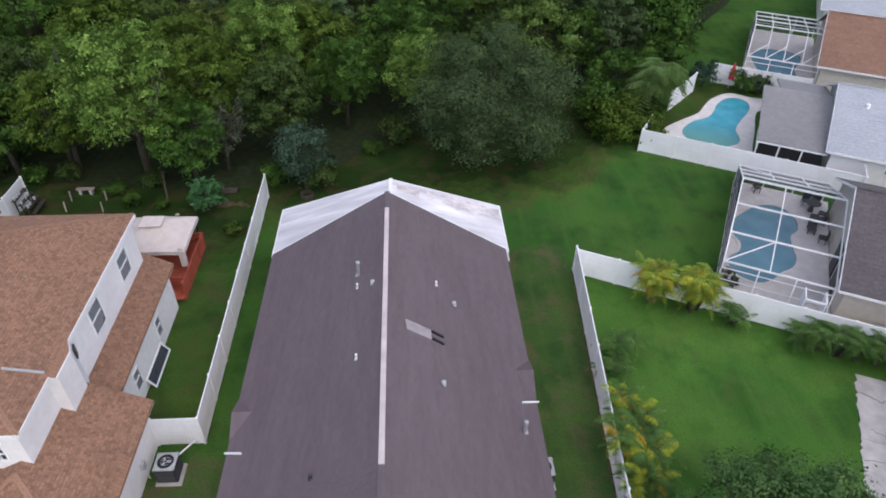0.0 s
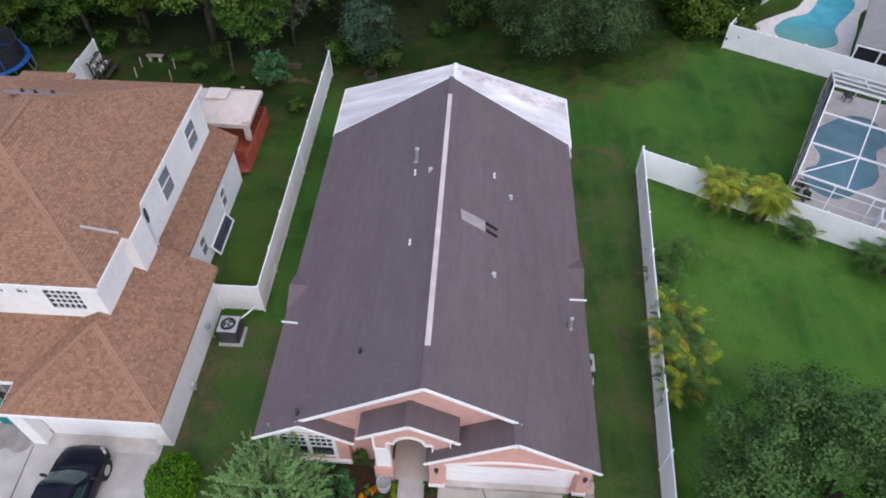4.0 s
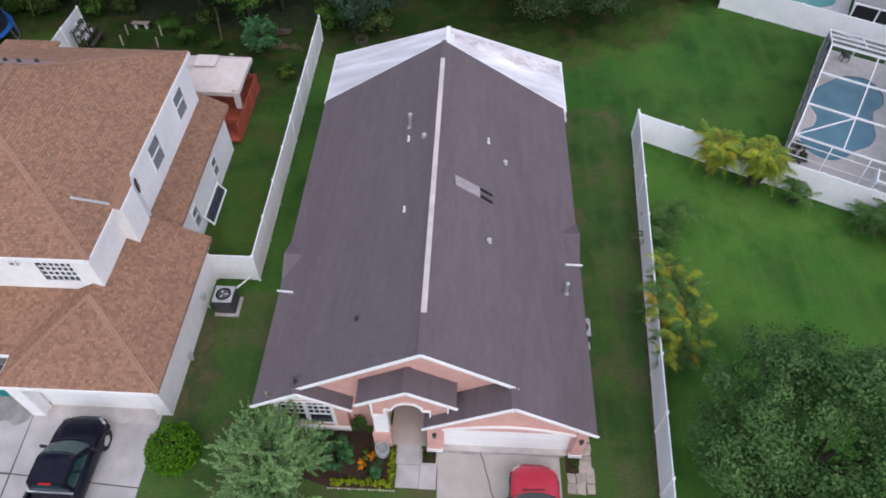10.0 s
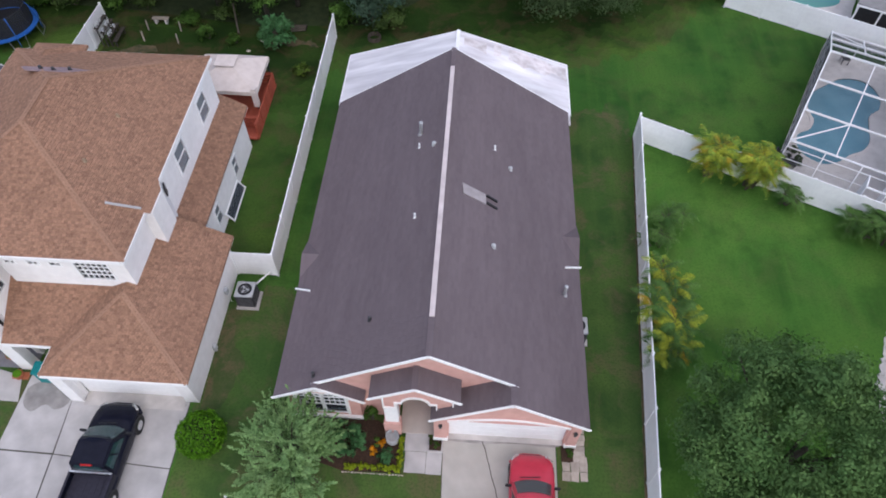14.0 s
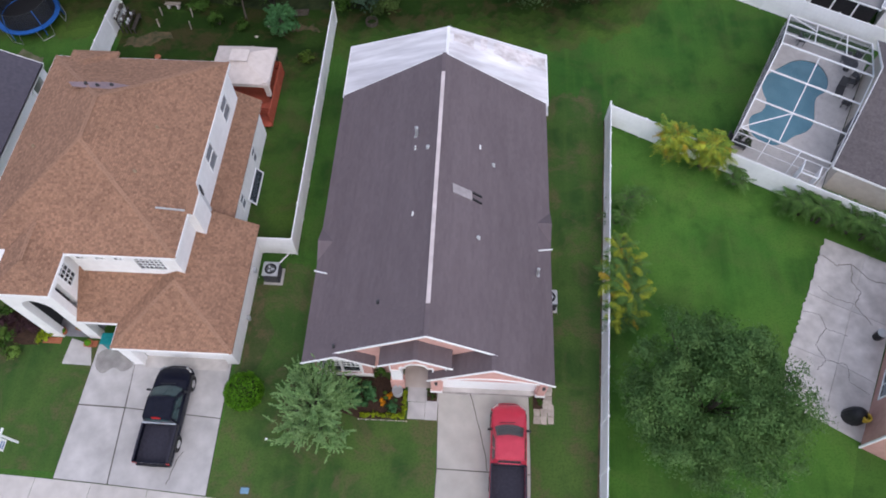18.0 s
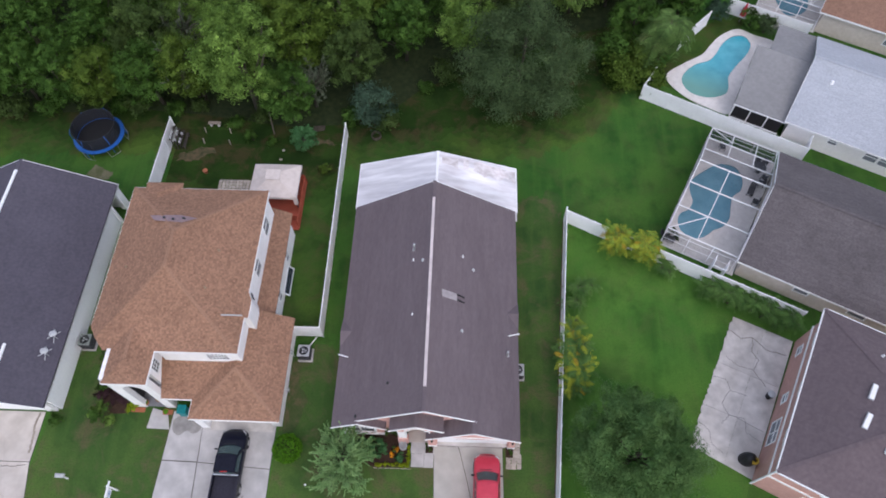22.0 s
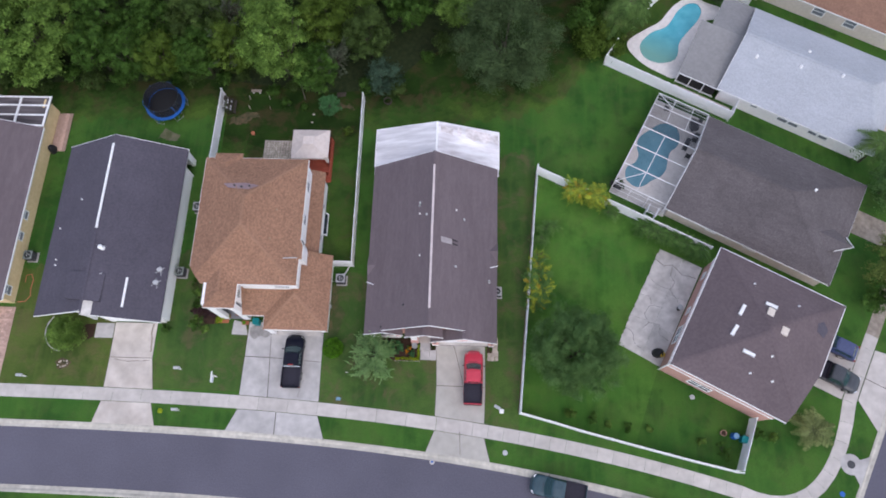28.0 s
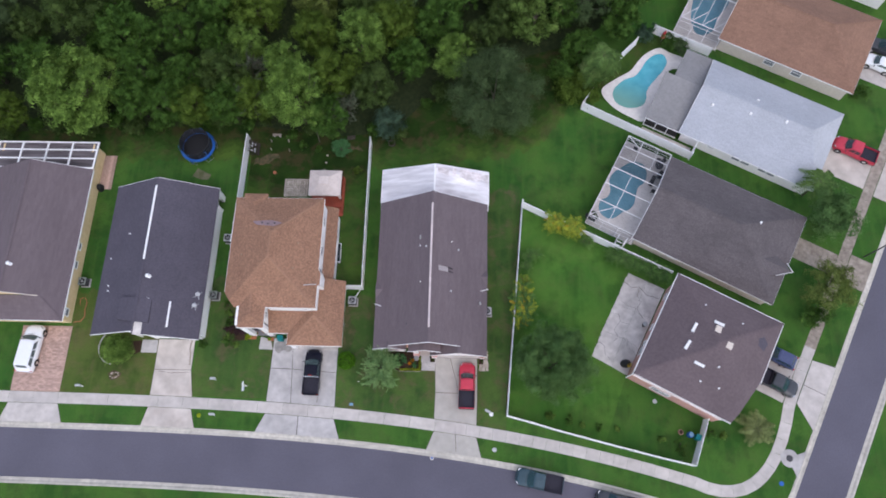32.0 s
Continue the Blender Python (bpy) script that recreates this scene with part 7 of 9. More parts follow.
# ---- air conditioners and small yard things ----
def air_unit(x, y, label="grey air-conditioner unit with a fan grille on a slab", turn=0.0, lid=None):
    lid = lid or GREYBOX
    a = thing("air_conditioner", label, "air conditioner", x, y, turn=turn, group="outdoor air units")
    part("slab", Mb().box(-0.52, 0.55, -0.52, 0.52, 0, 0.09), CONCRETE, a)
    part("housing", Mb().box(-0.42, 0.42, -0.42, 0.42, 0.09, 0.98), CAB_G, a, bevel=0.05)
    for i in range(11):
        part("louvre", Mb().box(-0.432, 0.432, -0.432, 0.432, 0.16 + 0.075 * i, 0.172 + 0.075 * i), DARKMETAL, a)
    part("top", Mb().box(-0.46, 0.46, -0.46, 0.46, 0.98, 1.04), lid, a, bevel=0.05)
    part("fan_well", Mb().ring((0, 0), 0.0, 0.36, 1.035, 1.046, 20), BLACK, a)
    part("grille", Mb().ring((0, 0), 0.345, 0.375, 1.04, 1.07, 20).ring((0, 0), 0.19, 0.2, 1.05, 1.065, 16).ring((0, 0), 0.08, 0.1, 1.05, 1.065, 12), lid, a)
    for i in range(3):
        t = 2 * math.pi * i / 3
        part("blade", Mb().beam((0.05 * math.cos(t), 0.05 * math.sin(t), 1.048), (0.22 * math.cos(t), 0.22 * math.sin(t), 1.048), 0.09, 0.012), METAL, a)
    return a


air_unit(-9.28, 6.15)
air_unit(6.42, 5.2)
for x, y in ((-41.6, 7.85), (-25.7, 6.5)):
    air_unit(x, y, "grey-green air-conditioner unit beside the house wall", lid=UNIT_GG)
air_unit(-24.9, 13.6, "grey air-conditioner unit beside the garden fence")
pipe = thing("drain_pipe", "white drain pipe from the fence to the air unit", "pipe", -8.9, 7.1)
part("pipe", Mb().tube([(-8.45, 7.7, 0.05), (-8.5, 7.55, 0.5), (-9.0, 6.5, 0.8)], 0.04, 8), TRIM, pipe)
for x, y, zz in ((-10.22, 5.9, 0.85), (-10.22, 3.25, 0.2), (-26.5, 3.4, 0.9), (-26.5, 4.4, 1.1)):
    mt = thing("meter_box", "small grey meter box on the house wall", "meter box", x, y, 0)
    part("box", Mb().box(x, x + 0.14, y, y + 0.24, zz, zz + 0.34), GREYBOX, mt, bevel=0.015)
    part("conduit", Mb().tube([(x + 0.08, y + 0.15, 0), (x + 0.08, y + 0.15, zz)], 0.018, 6), TRIM, mt)
for x0, x1, y0, y1 in ((-18.98, -18.27, 1.4, 1.75), (-21.3, -20.3, 1.5, 1.84)):
    eb = thing("entry_bed", "small bed of orange-red mulch at the entry", "flower bed", x0, y0, kind="structure")
    part("mulch", Mb().box(x0, x1, y0, y1, -0.02, 0.045), TERRACOTTA, eb)
bin1 = thing("wheeled_bin", "teal wheeled bin beside the garage", "bin", -17.3, 1.5)
part("body", Mb().prism([(-17.58, 1.28), (-17.02, 1.28), (-17.02, 1.83), (-17.58, 1.83)], 0.06, 0.95), TEAL, bin1, bevel=0.05)
part("lid", Mb().prism([(-17.62, 1.24), (-16.98, 1.24), (-16.98, 1.87), (-17.62, 1.87)], 0.95, lambda x, y: 1.0 + 0.06 * (y - 1.0)), TEAL, bin1, bevel=0.02)
for x in (-17.55, -17.1):
    part("wheel", Mb().tube([(x, 1.83, 0.12), (x + 0.06, 1.83, 0.12)], 0.12, 10), RUBBER, bin1)
b2_ = copy_thing(bin1, pose(29.3, -8.35, 0, 0, 0, -20))
tagged(b2_, "teal wheeled bin inside the white fence")
barrel2 = thing("blue_barrel", "blue plastic barrel beside the teal bin", "barrel", 28.55, -8.0)
part("body", Mb().tube([(28.55, -8.0, 0), (28.55, -8.0, 0.1), (28.55, -8.0, 0.45), (28.55, -8.0, 0.8), (28.55, -8.0, 0.9)], [0.27, 0.3, 0.32, 0.3, 0.27], 16), BLUE, barrel2)
part("lid", Mb().ring((28.55, -8.0), 0, 0.24, 0.895, 0.92, 16), PALE_BLUE, barrel2)
pink = thing("pink_pot", "small pinkish pot by the garden fence", "planter", 27.6, -7.75)
part("pot", Mb().tube([(27.6, -7.75, 0), (27.6, -7.75, 0.4)], [0.2, 0.28], 14), STUCCO_D, pink)
part("soil", Mb().ring((27.6, -7.75), 0, 0.24, 0.36, 0.405, 14), MULCH, pink)
for x, y in ((-20.3, 2.15), (-18.67, 1.53), (-19.4, 2.45)):
    p = thing("planter", "terracotta planter at the entry", "planter", x, y)
    part("pot", Mb().tube([(x, y, 0), (x, y, 0.3)], [0.16, 0.24], 14), TERRACOTTA, p)
    part("plant", Mb().dome((x, y, 0.28), 0.2, 0.2, 0.22, 9, 4), LEAF_BOX, p)
barrel = thing("grey_planter_tub", "round grey tub beside the porch pillar", "planter", -1.58, -0.3)
part("tub", Mb().ring((-1.58, -0.3), 0.245, 0.28, 0, 0.5, 24), GREYBOX, barrel)
part("soil", Mb().ring((-1.58, -0.3), 0, 0.25, 0.16, 0.22, 16), GREYBOX, barrel)
gd4 = thing("covered_grill", "barbecue under a black cover beside the plank deck", "barbecue", -42.1, 20.2)
part("cover", Mb().dome((-42.1, 20.2, 0.0), 0.42, 0.5, 1.0, 14, 6), BLACK, gd4)
hose = thing("garden_hose", "orange garden hose looped on the grass", "hose", -41.5, 4.2)
part("loop", Mb().tube([(-42.2, 3.1, 0.03), (-41.4, 3.2, 0.03), (-41.0, 3.8, 0.03), (-41.15, 4.6, 0.03), (-41.05, 5.5, 0.03), (-41.4, 6.1, 0.03), (-41.9, 5.9, 0.03), (-41.85, 5.2, 0.03)], 0.045, 6), TERRACOTTA, hose)
grill = thing("covered_grill", "barbecue under a black cover on the patio pad", "barbecue", 22.1, -0.4)
part("cover", Mb().dome((22.1, -0.4, 0.05), 0.6, 0.48, 1.05, 14, 6), BLACK, grill)
hs = thing("garden_hose", "coiled yellow hose on the covered grill", "hose", 22.5, -0.75, 0.6)
part("coil", Mb().ring((22.35, -0.65), 0.14, 0.22, 0.62, 0.95, 14), mat("yellow_rubber", (0.5, 0.33, 0.03), (0.6, 0.4, 0.05), 6, 0.6), hs)
tb = thing("patio_bin", "small dark bin with a grey lid on the patio pad", "bin", 24.5, 4.1)
part("body", Mb().tube([(24.5, 4.1, 0.05), (24.5, 4.1, 0.7)], [0.22, 0.27], 12), BLACK, tb)
part("lid", Mb().dome((24.5, 4.1, 0.7), 0.28, 0.28, 0.12, 12, 3), GREYBOX, tb)


def sign(x, y):
    s = thing("estate_sign", "white post sign with a small blue board", "sign", x, y)
    part("post", Mb().box(x - 0.05, x + 0.05, y - 0.05, y + 0.05, 0, 1.75), TRIM, s)
    part("arm", Mb().box(x - 0.045, x + 0.045, y - 0.7, y + 0.35, 1.5, 1.6), TRIM, s)
    bd = part("board", Mb().box(x - 0.015, x + 0.015, y - 0.65, y - 0.1, 0.9, 1.42), TRIM, s, "white board with blue bars")
    part("bars", Mb().box(x - 0.02, x + 0.02, y - 0.6, y - 0.2, 1.2, 1.28).box(x - 0.02, x + 0.02, y - 0.55, y - 0.2, 1.02, 1.1), BLUE, bd)


sign(-20.75, -3.85)


def mailbox(x, y, turn=0):
    m = thing("mailbox", "pale mailbox on a post by the pavement", "mailbox", x, y, turn=turn, group="mailboxes")
    part("post", Mb().box(-0.05, 0.05, -0.05, 0.05, 0, 1.0), TRIM, m)
    part("box", Mb().box(-0.13, 0.13, -0.3, 0.3, 1.0, 1.18).dome((0, 0, 1.18), 0.13, 0.3, 0.1, 10, 4), GREYBOX, m)


mailbox(6.5, -6.05, 60)
mailbox(-39.6, -4.3, 90)
mailbox(-24.4, -3.2, 90)
mailbox(-24.0, -7.1, 90)
ub = thing("utility_box", "low white utility box on the grass", "utility box", 6.95, -6.35)
part("box", Mb().box(6.75, 7.15, -6.55, -6.15, 0, 0.35), TRIM, ub, bevel=0.04)
for x, y, c in ((-25.8, -7.2, HEDGE_Y), (7.3, -10.1, GREYBOX), (-8.72, -5.6, PALE_BLUE), (-8.09, -3.06, TRIM), (37.9, -12.8, BLUE), (25.1, -4.5, GREYBOX)):
    mk = thing("ground_marker", "small round utility cover in the grass", "utility cover", x, y)
    part("cover", Mb().box(x - 0.2, x + 0.2, y - 0.14, y + 0.14, 0, 0.07) if c is PALE_BLUE else Mb().tube([(x, y, 0), (x, y, 0.06)], 0.06 if c is TRIM else 0.24, 14), c, mk)
inl = thing("storm_inlet", "concrete storm drain inlet with a round cover", "drain", 39.1, -10.2)
a0 = math.atan2(-0.454, 0.891)
ring = [(39.1 + 0.95 * math.cos(a0 + t), -10.2 + 0.95 * math.sin(a0 + t)) for t in np.linspace(0.9, 2 * math.pi - 0.9, 14)]
part("apron", Mb().prism(ring + [plot(40.85, 7.2), plot(40.85, 10.2)], -0.1, 0.03), CONCRETE, inl)
part("cover", Mb().tube([(39.1, -10.2, 0.0), (39.1, -10.2, 0.05)], 0.36, 16), DARKMETAL, inl)
dr = thing("storm_drain_marker", "blue and white drain marker at the kerb", "drain", 0.5, -11.1, -0.09)
part("plate", Mb().tube([(0.5, -11.1, -0.1), (0.5, -11.1, -0.06)], 0.25, 14), CONCRETE, dr)
part("disc", Mb().tube([(0.5, -11.1, -0.06), (0.5, -11.1, -0.045)], 0.1, 12), BLUE, dr)
lamp = thing("street_lamp", "dark street lamp post with an arm", "street lamp", *plot(39.6, 34.6))
lx, ly = plot(39.6, 34.6)
ax, ay = plot(42.0, 36.2)
part("post", Mb().tube([(lx, ly, 0), (lx, ly, 6.2), ((lx + ax) / 2, (ly + ay) / 2, 6.9), (ax, ay, 7.0)], [0.09, 0.07, 0.05, 0.05], 8), DARKMETAL, lamp)
part("head", Mb().dome((ax, ay, 6.95), 0.3, 0.16, 0.12, 10, 3), DARKMETAL, lamp)


# ---- vehicles: front towards +y, base under the middle ----
def vehicle(name, label, x, y, turn, paint, L=5.3, W=1.86, kind="pickup", category="pickup truck", z0=0.03):
    c = thing(name, label, category, x, y, z0, turn=turn)
    hw, nose = W / 2, L / 2
    fw, rw = nose - 0.78, -nose + 1.1
    bed = L * 0.385 if kind == "pickup" else 0.0
    # stations along the car: windscreen foot and head, cab rear
    ws0, ws1 = nose - 1.05, nose - 1.86
    back = -nose + bed if bed else -nose + 0.2
    body, ring = Mb(), 0
    front = [(nose - 1.2, 1.05, 1.0), (nose - 0.8, 1.02, 0.985), (nose - 0.48, 0.97, 0.95), (nose - 0.24, 0.9, 0.88), (nose - 0.1, 0.81, 0.78), (nose - 0.02, 0.7, 0.64), (nose, 0.55, 0.55)]
    rear = [(-nose, 0.74, 0.96), (-nose + bed, 0.74, 1.0), (-nose + bed + 0.01, 1.06, 1.0)] if bed else [(-nose, 0.74, 0.86), (-nose + 0.08, 0.95, 0.93), (-nose + 0.4, 1.05, 0.99)]
    for y, zt, k in rear + [((back + nose - 1.2) / 2, 1.07, 1.0)] + front:
        w = hw * k
        crown = 0.04 if zt > 0.8 else 0.0
        half = [(w * 0.97, 0.32), (w, 0.5), (w, zt - 0.2), (w * 0.975, zt - 0.07), (w * 0.9, zt - 0.01), (w * 0.5, zt + crown * 0.7)]
        sect = [(-a, b) for a, b in half] + [(0, zt + crown)] + [(a, b) for a, b in reversed(half)]
        body.v += [(a, y, b) for a, b in sect]
        n = len(sect)
        if ring:
            o = (ring - 1) * n
            body.f += [(o + q, o + q + 1, o + n + q + 1, o + n + q) for q in range(n - 1)] + [(o + n - 1, o, o + n, o + 2 * n - 1)]
        ring += 1
    body.f += [tuple(reversed(range(n))), tuple(range((ring - 1) * n, ring * n))]
    part("body", body, paint, c, smooth=True)
    for s in (-1, 1):
        for w in (rw, fw):
            part("wheel_arch", Mb().tube([(s * (hw - 0.12), w, 0.38), (s * (hw + 0.004), w, 0.38)], 0.42, 20), BLACK, c)
    part("underbody", Mb().box(-hw + 0.2, hw - 0.2, -nose + 0.3, nose - 0.3, 0.28, 0.6), BLACK, c)
    # cab with a bowed windscreen: a lower and an upper outline, front edge first
    zb, zt = 1.03, 1.66 if kind != "car" else 1.46
    bow = np.linspace(1, -1, 7)
    wb, wt = hw - 0.06, hw - 0.2
    low = [(wb * q, ws0 - 0.2 * q * q) for q in bow] + [(-wb, back + 0.03), (wb, back + 0.03)]
    up = [(wt * q, ws1 - 0.1 * q * q) for q in bow] + [(-wt, back + (0.1 if bed else 0.4)), (wt, back + (0.1 if bed else 0.4))]
    lo3, up3 = [Vector((*p, zb)) for p in low], [Vector((*p, zt)) for p in up]
    cab = Mb()
    cab.v += [tuple(p) for p in lo3 + up3] + [(0, ws1 - 0.25, zt + 0.05), (0, back + 0.5, zt + 0.05)]
    cab.f += [(i, i + 1, i + 10, i + 9) for i in range(8)] + [(8, 0, 9, 17)]
    cab.f += [(9 + i, 10 + i, 18) for i in range(6)] + [(15, 16, 19, 18), (16, 17, 19), (17, 9, 18, 19)]
    part("cab", cab, paint, c, bevel=0.05)

    def pane(nm, cols, z0_=0.12, z1_=0.88, push=0.012):
        """Glass over a strip of the cab between pairs of lower and upper points."""
        g, n = Mb(), len(cols)
        rows = [(a.lerp(b, z0_), a.lerp(b, z1_)) for a, b in cols]
        nn = (rows[-1][0] - rows[0][0]).cross(rows[0][1] - rows[0][0]).normalized()
        for lo_, hi_ in rows:
            g.v += [tuple(p + nn * k) for p in (lo_, hi_) for k in (-0.02, push)]
        for i in range(n - 1):
            o, q = 4 * i, 4 * i + 4
            g.f += [(o + 1, q + 1, q + 3, o + 3), (o, q, q + 1, o + 1), (o + 3, q + 3, q + 2, o + 2)]
        part(nm, g, CARGLASS, c)
    inset = [(a.lerp(b, k), d.lerp(e, k)) for (a, b, d, e, k) in ((lo3[0], lo3[1], up3[0], up3[1], 0.35), (lo3[5], lo3[6], up3[5], up3[6], 0.65))]
    pane("windscreen", [inset[0]] + [(lo3[i], up3[i]) for i in range(1, 6)] + [inset[1]])
    side = lambda i, j, k: (lo3[i].lerp(lo3[j], k), up3[i].lerp(up3[j], k))
    pane("rear_window", [side(7, 8, 0.14), side(7, 8, 0.86)], 0.3, 0.84)
    for a0, a1 in ((0.14, 0.52), (0.58, 0.92)) if bed else ((0.12, 0.36), (0.4, 0.64), (0.68, 0.94)):
        pane("side_window", [side(6, 7, a0), side(6, 7, a1)], 0.16, 0.82)
        pane("side_window", [side(8, 0, 1 - a1), side(8, 0, 1 - a0)], 0.16, 0.82)
    if bed:
        yb0, yb1 = -nose, -nose + bed
        part("bed_floor", Mb().box(-hw + 0.1, hw - 0.1, yb0 + 0.06, yb1, 0.745, 0.765), BEDLINER, c)
        for i in range(7):
            xr = (hw - 0.22) * (i - 3) / 3
            part("bed_rib", Mb().box(xr - 0.05, xr + 0.05, yb0 + 0.1, yb1 - 0.05, 0.765, 0.778), BEDLINER, c)
        for s in (-1, 1):
            part("bed_side", Mb().box(min(s * hw, s * (hw - 0.09)), max(s * hw, s * (hw - 0.09)), yb0 + 0.02, yb1 + 0.03, 0.72, 1.08), paint, c, bevel=0.02)
            part("bed_rail", Mb().box(min(s * (hw - 0.01), s * (hw - 0.1)), max(s * (hw - 0.01), s * (hw - 0.1)), yb0 + 0.05, yb1, 1.08, 1.1), BEDLINER, c)
        part("tailgate", Mb().box(-hw + 0.09, hw - 0.09, yb0, yb0 + 0.07, 0.72, 1.07), paint, c, bevel=0.015)
        part("bulkhead", Mb().box(-hw + 0.09, hw - 0.09, yb1 - 0.02, yb1 + 0.03, 0.75, 1.08), BEDLINER, c)
    for s in (-1, 1):
        part("headlamp", Mb().beam((s * hw * 0.62, nose - 0.075, 0.79), (s * hw * 0.9, nose - 0.3, 0.82), 0.12, 0.14), CHROME, c, bevel=0.02)
        part("tail_lamp", Mb().box(s * (hw - 0.09) - 0.07, s * (hw - 0.09) + 0.07, -nose - 0.012, -nose + 0.06, 0.74, 1.0), LAMP_R, c)
        part("mirror", Mb().box(s * (hw + 0.06) - 0.12, s * (hw + 0.06) + 0.12, ws0 - 0.42, ws0 - 0.33, 1.04, 1.2), BLACK, c, bevel=0.02)
        for w in (rw, fw):
            ty = part("tyre", Mb().tube([(s * (hw - 0.22), w, 0.355), (s * (hw - 0.2), w, 0.355), (s * (hw + 0.0), w, 0.355), (s * (hw + 0.015), w, 0.355)], [0.32, 0.355, 0.355, 0.32], 20), RUBBER, c)
            part("rim", Mb().tube([(s * (hw + 0.012), w, 0.355), (s * (hw + 0.03), w, 0.355)], [0.22, 0.19], 14), CHROME, ty)
    part("front_bumper", Mb().tube([(-hw * 0.93, nose - 0.34, 0.5), (-hw * 0.68, nose - 0.08, 0.5), (-hw * 0.35, nose + 0.01, 0.5), (hw * 0.35, nose + 0.01, 0.5), (hw * 0.68, nose - 0.08, 0.5), (hw * 0.93, nose - 0.34, 0.5)], 0.1, 8), paint, c, smooth=True)
    part("rear_bumper", Mb().box(-hw + 0.05, hw - 0.05, -nose - 0.07, -nose + 0.06, 0.42, 0.6), BLACK if bed else paint, c, bevel=0.03)
    part("grille", Mb().box(-hw * 0.45, hw * 0.45, nose - 0.1, nose - 0.004, 0.6, 0.7), BLACK, c)
    part("wiper", Mb().beam((-0.5, ws0 - 0.02, 1.08), (0.3, ws0 + 0.03, 1.1), 0.03, 0.02), BLACK, c)
    return c


bp = vehicle("pickup_black", "black crew-cab pickup truck parked on the wide driveway", -13.28, -2.2, -0.5, CAR_BLACK, 5.0, 1.82)
part("roof_lamp", Mb().box(-0.22, 0.22, -0.5, -0.44, 1.6, 1.67), LAMP_R, bp)
part("bed_bar", Mb().box(-0.86, 0.86, -0.62, -0.55, 1.08, 1.13), CHROME, bp)
vehicle("pickup_red", "red pickup truck with an empty dark bed on the driveway", 4.2, -3.33, -0.6, CAR_RED, 5.0, 1.8)
vehicle("pickup_slate", "slate-teal pickup truck parked at the kerb", 12.1, -13.15, 79, CAR_TEAL, 5.0, 1.85, z0=-0.07)
vehicle("pickup_dark", "dark grey pickup truck parked at the kerb", 20.6, -15.25, 79, CAR_GREY, 5.2, 1.88, z0=-0.07)
vehicle("suv_white", "white estate car on the brick driveway", -46.2, -0.2, -4, CAR_WHITE, 5.3, 2.05, "suv", "car")
cu, cv = plot(35.1, 15.6)
vehicle("pickup_grey", "dark grey pickup truck beside the corner house", cu, cv, UV - 90, CAR_GREY, 4.9, 1.85)
cu, cv = plot(34.4, 18.4)
vehicle("car_blue", "blue car beside the corner house", cu, cv, UV + 90, CAR_BLUE, 4.0, 1.65, "car", "car")
cu, cv = plot(34.2, 47.2)
vehicle("pickup_bright_red", "bright red pickup truck on the pale driveway", cu, cv, UV + 90, CAR_RED, 5.2, 1.9)
cu, cv = plot(33.2, 60.6)
vehicle("car_pinkish", "white and pink car on the far driveway", cu, cv, UV + 90, CAR_WHITE, 4.3, 1.75, "car", "car")
cu, cv = plot(33.4, 63.3)
vehicle("pickup_far", "dark grey pickup truck on the far driveway", cu, cv, UV + 90, CAR_GREY, 5.0, 1.8)


# ---- plants ----
def leaf_sheet(name, P, Nn, size, material, narrow=0.6, seed=0):
    """Pointed leaves, each a bent rhombus of two triangles, at places P facing Nn."""
    rng = np.random.default_rng(seed)
    n = len(P)
    Nn = Nn / np.linalg.norm(Nn, axis=1, keepdims=True)
    r = rng.normal(size=(n, 3))
    T = np.cross(Nn, r)
    T /= np.linalg.norm(T, axis=1, keepdims=True)
    B = np.cross(Nn, T)
    s = (size * rng.uniform(0.65, 1.3, n))[:, None]
    V = np.empty((n, 4, 3))
    V[:, 0], V[:, 2] = P - T * s * 0.5, P + T * s * 0.5 - Nn * s * 0.12
    V[:, 1], V[:, 3] = P + B * s * narrow * 0.5, P - B * s * narrow * 0.5
    me = bpy.data.meshes.new(name)
    me.vertices.add(4 * n)
    me.vertices.foreach_set("co", V.reshape(-1))
    me.loops.add(4 * n)
    me.loops.foreach_set("vertex_index", np.arange(4 * n, dtype=np.int32))
    me.polygons.add(n)
    me.polygons.foreach_set("loop_start", np.arange(0, 4 * n, 4, dtype=np.int32))
    me.materials.append(material)
    me.update(calc_edges=True)
    return me


def lobes_of(rng, count, r, zc, zr, lobe=(0.3, 0.5), inner=0.45):
    """Clumps filling a crown of radius r round the height zc."""
    out = []
    for i in range(count):
        d = rng.normal(size=3)
        d /= np.linalg.norm(d)
        q = rng.uniform(inner, 1.0)
        lr = r * rng.uniform(*lobe)
        out.append((d[0] * q * (r - lr * 0.6), d[1] * q * (r - lr * 0.6), zc + d[2] * q * (zr - lr * 0.4), lr))
    return np.array(out)


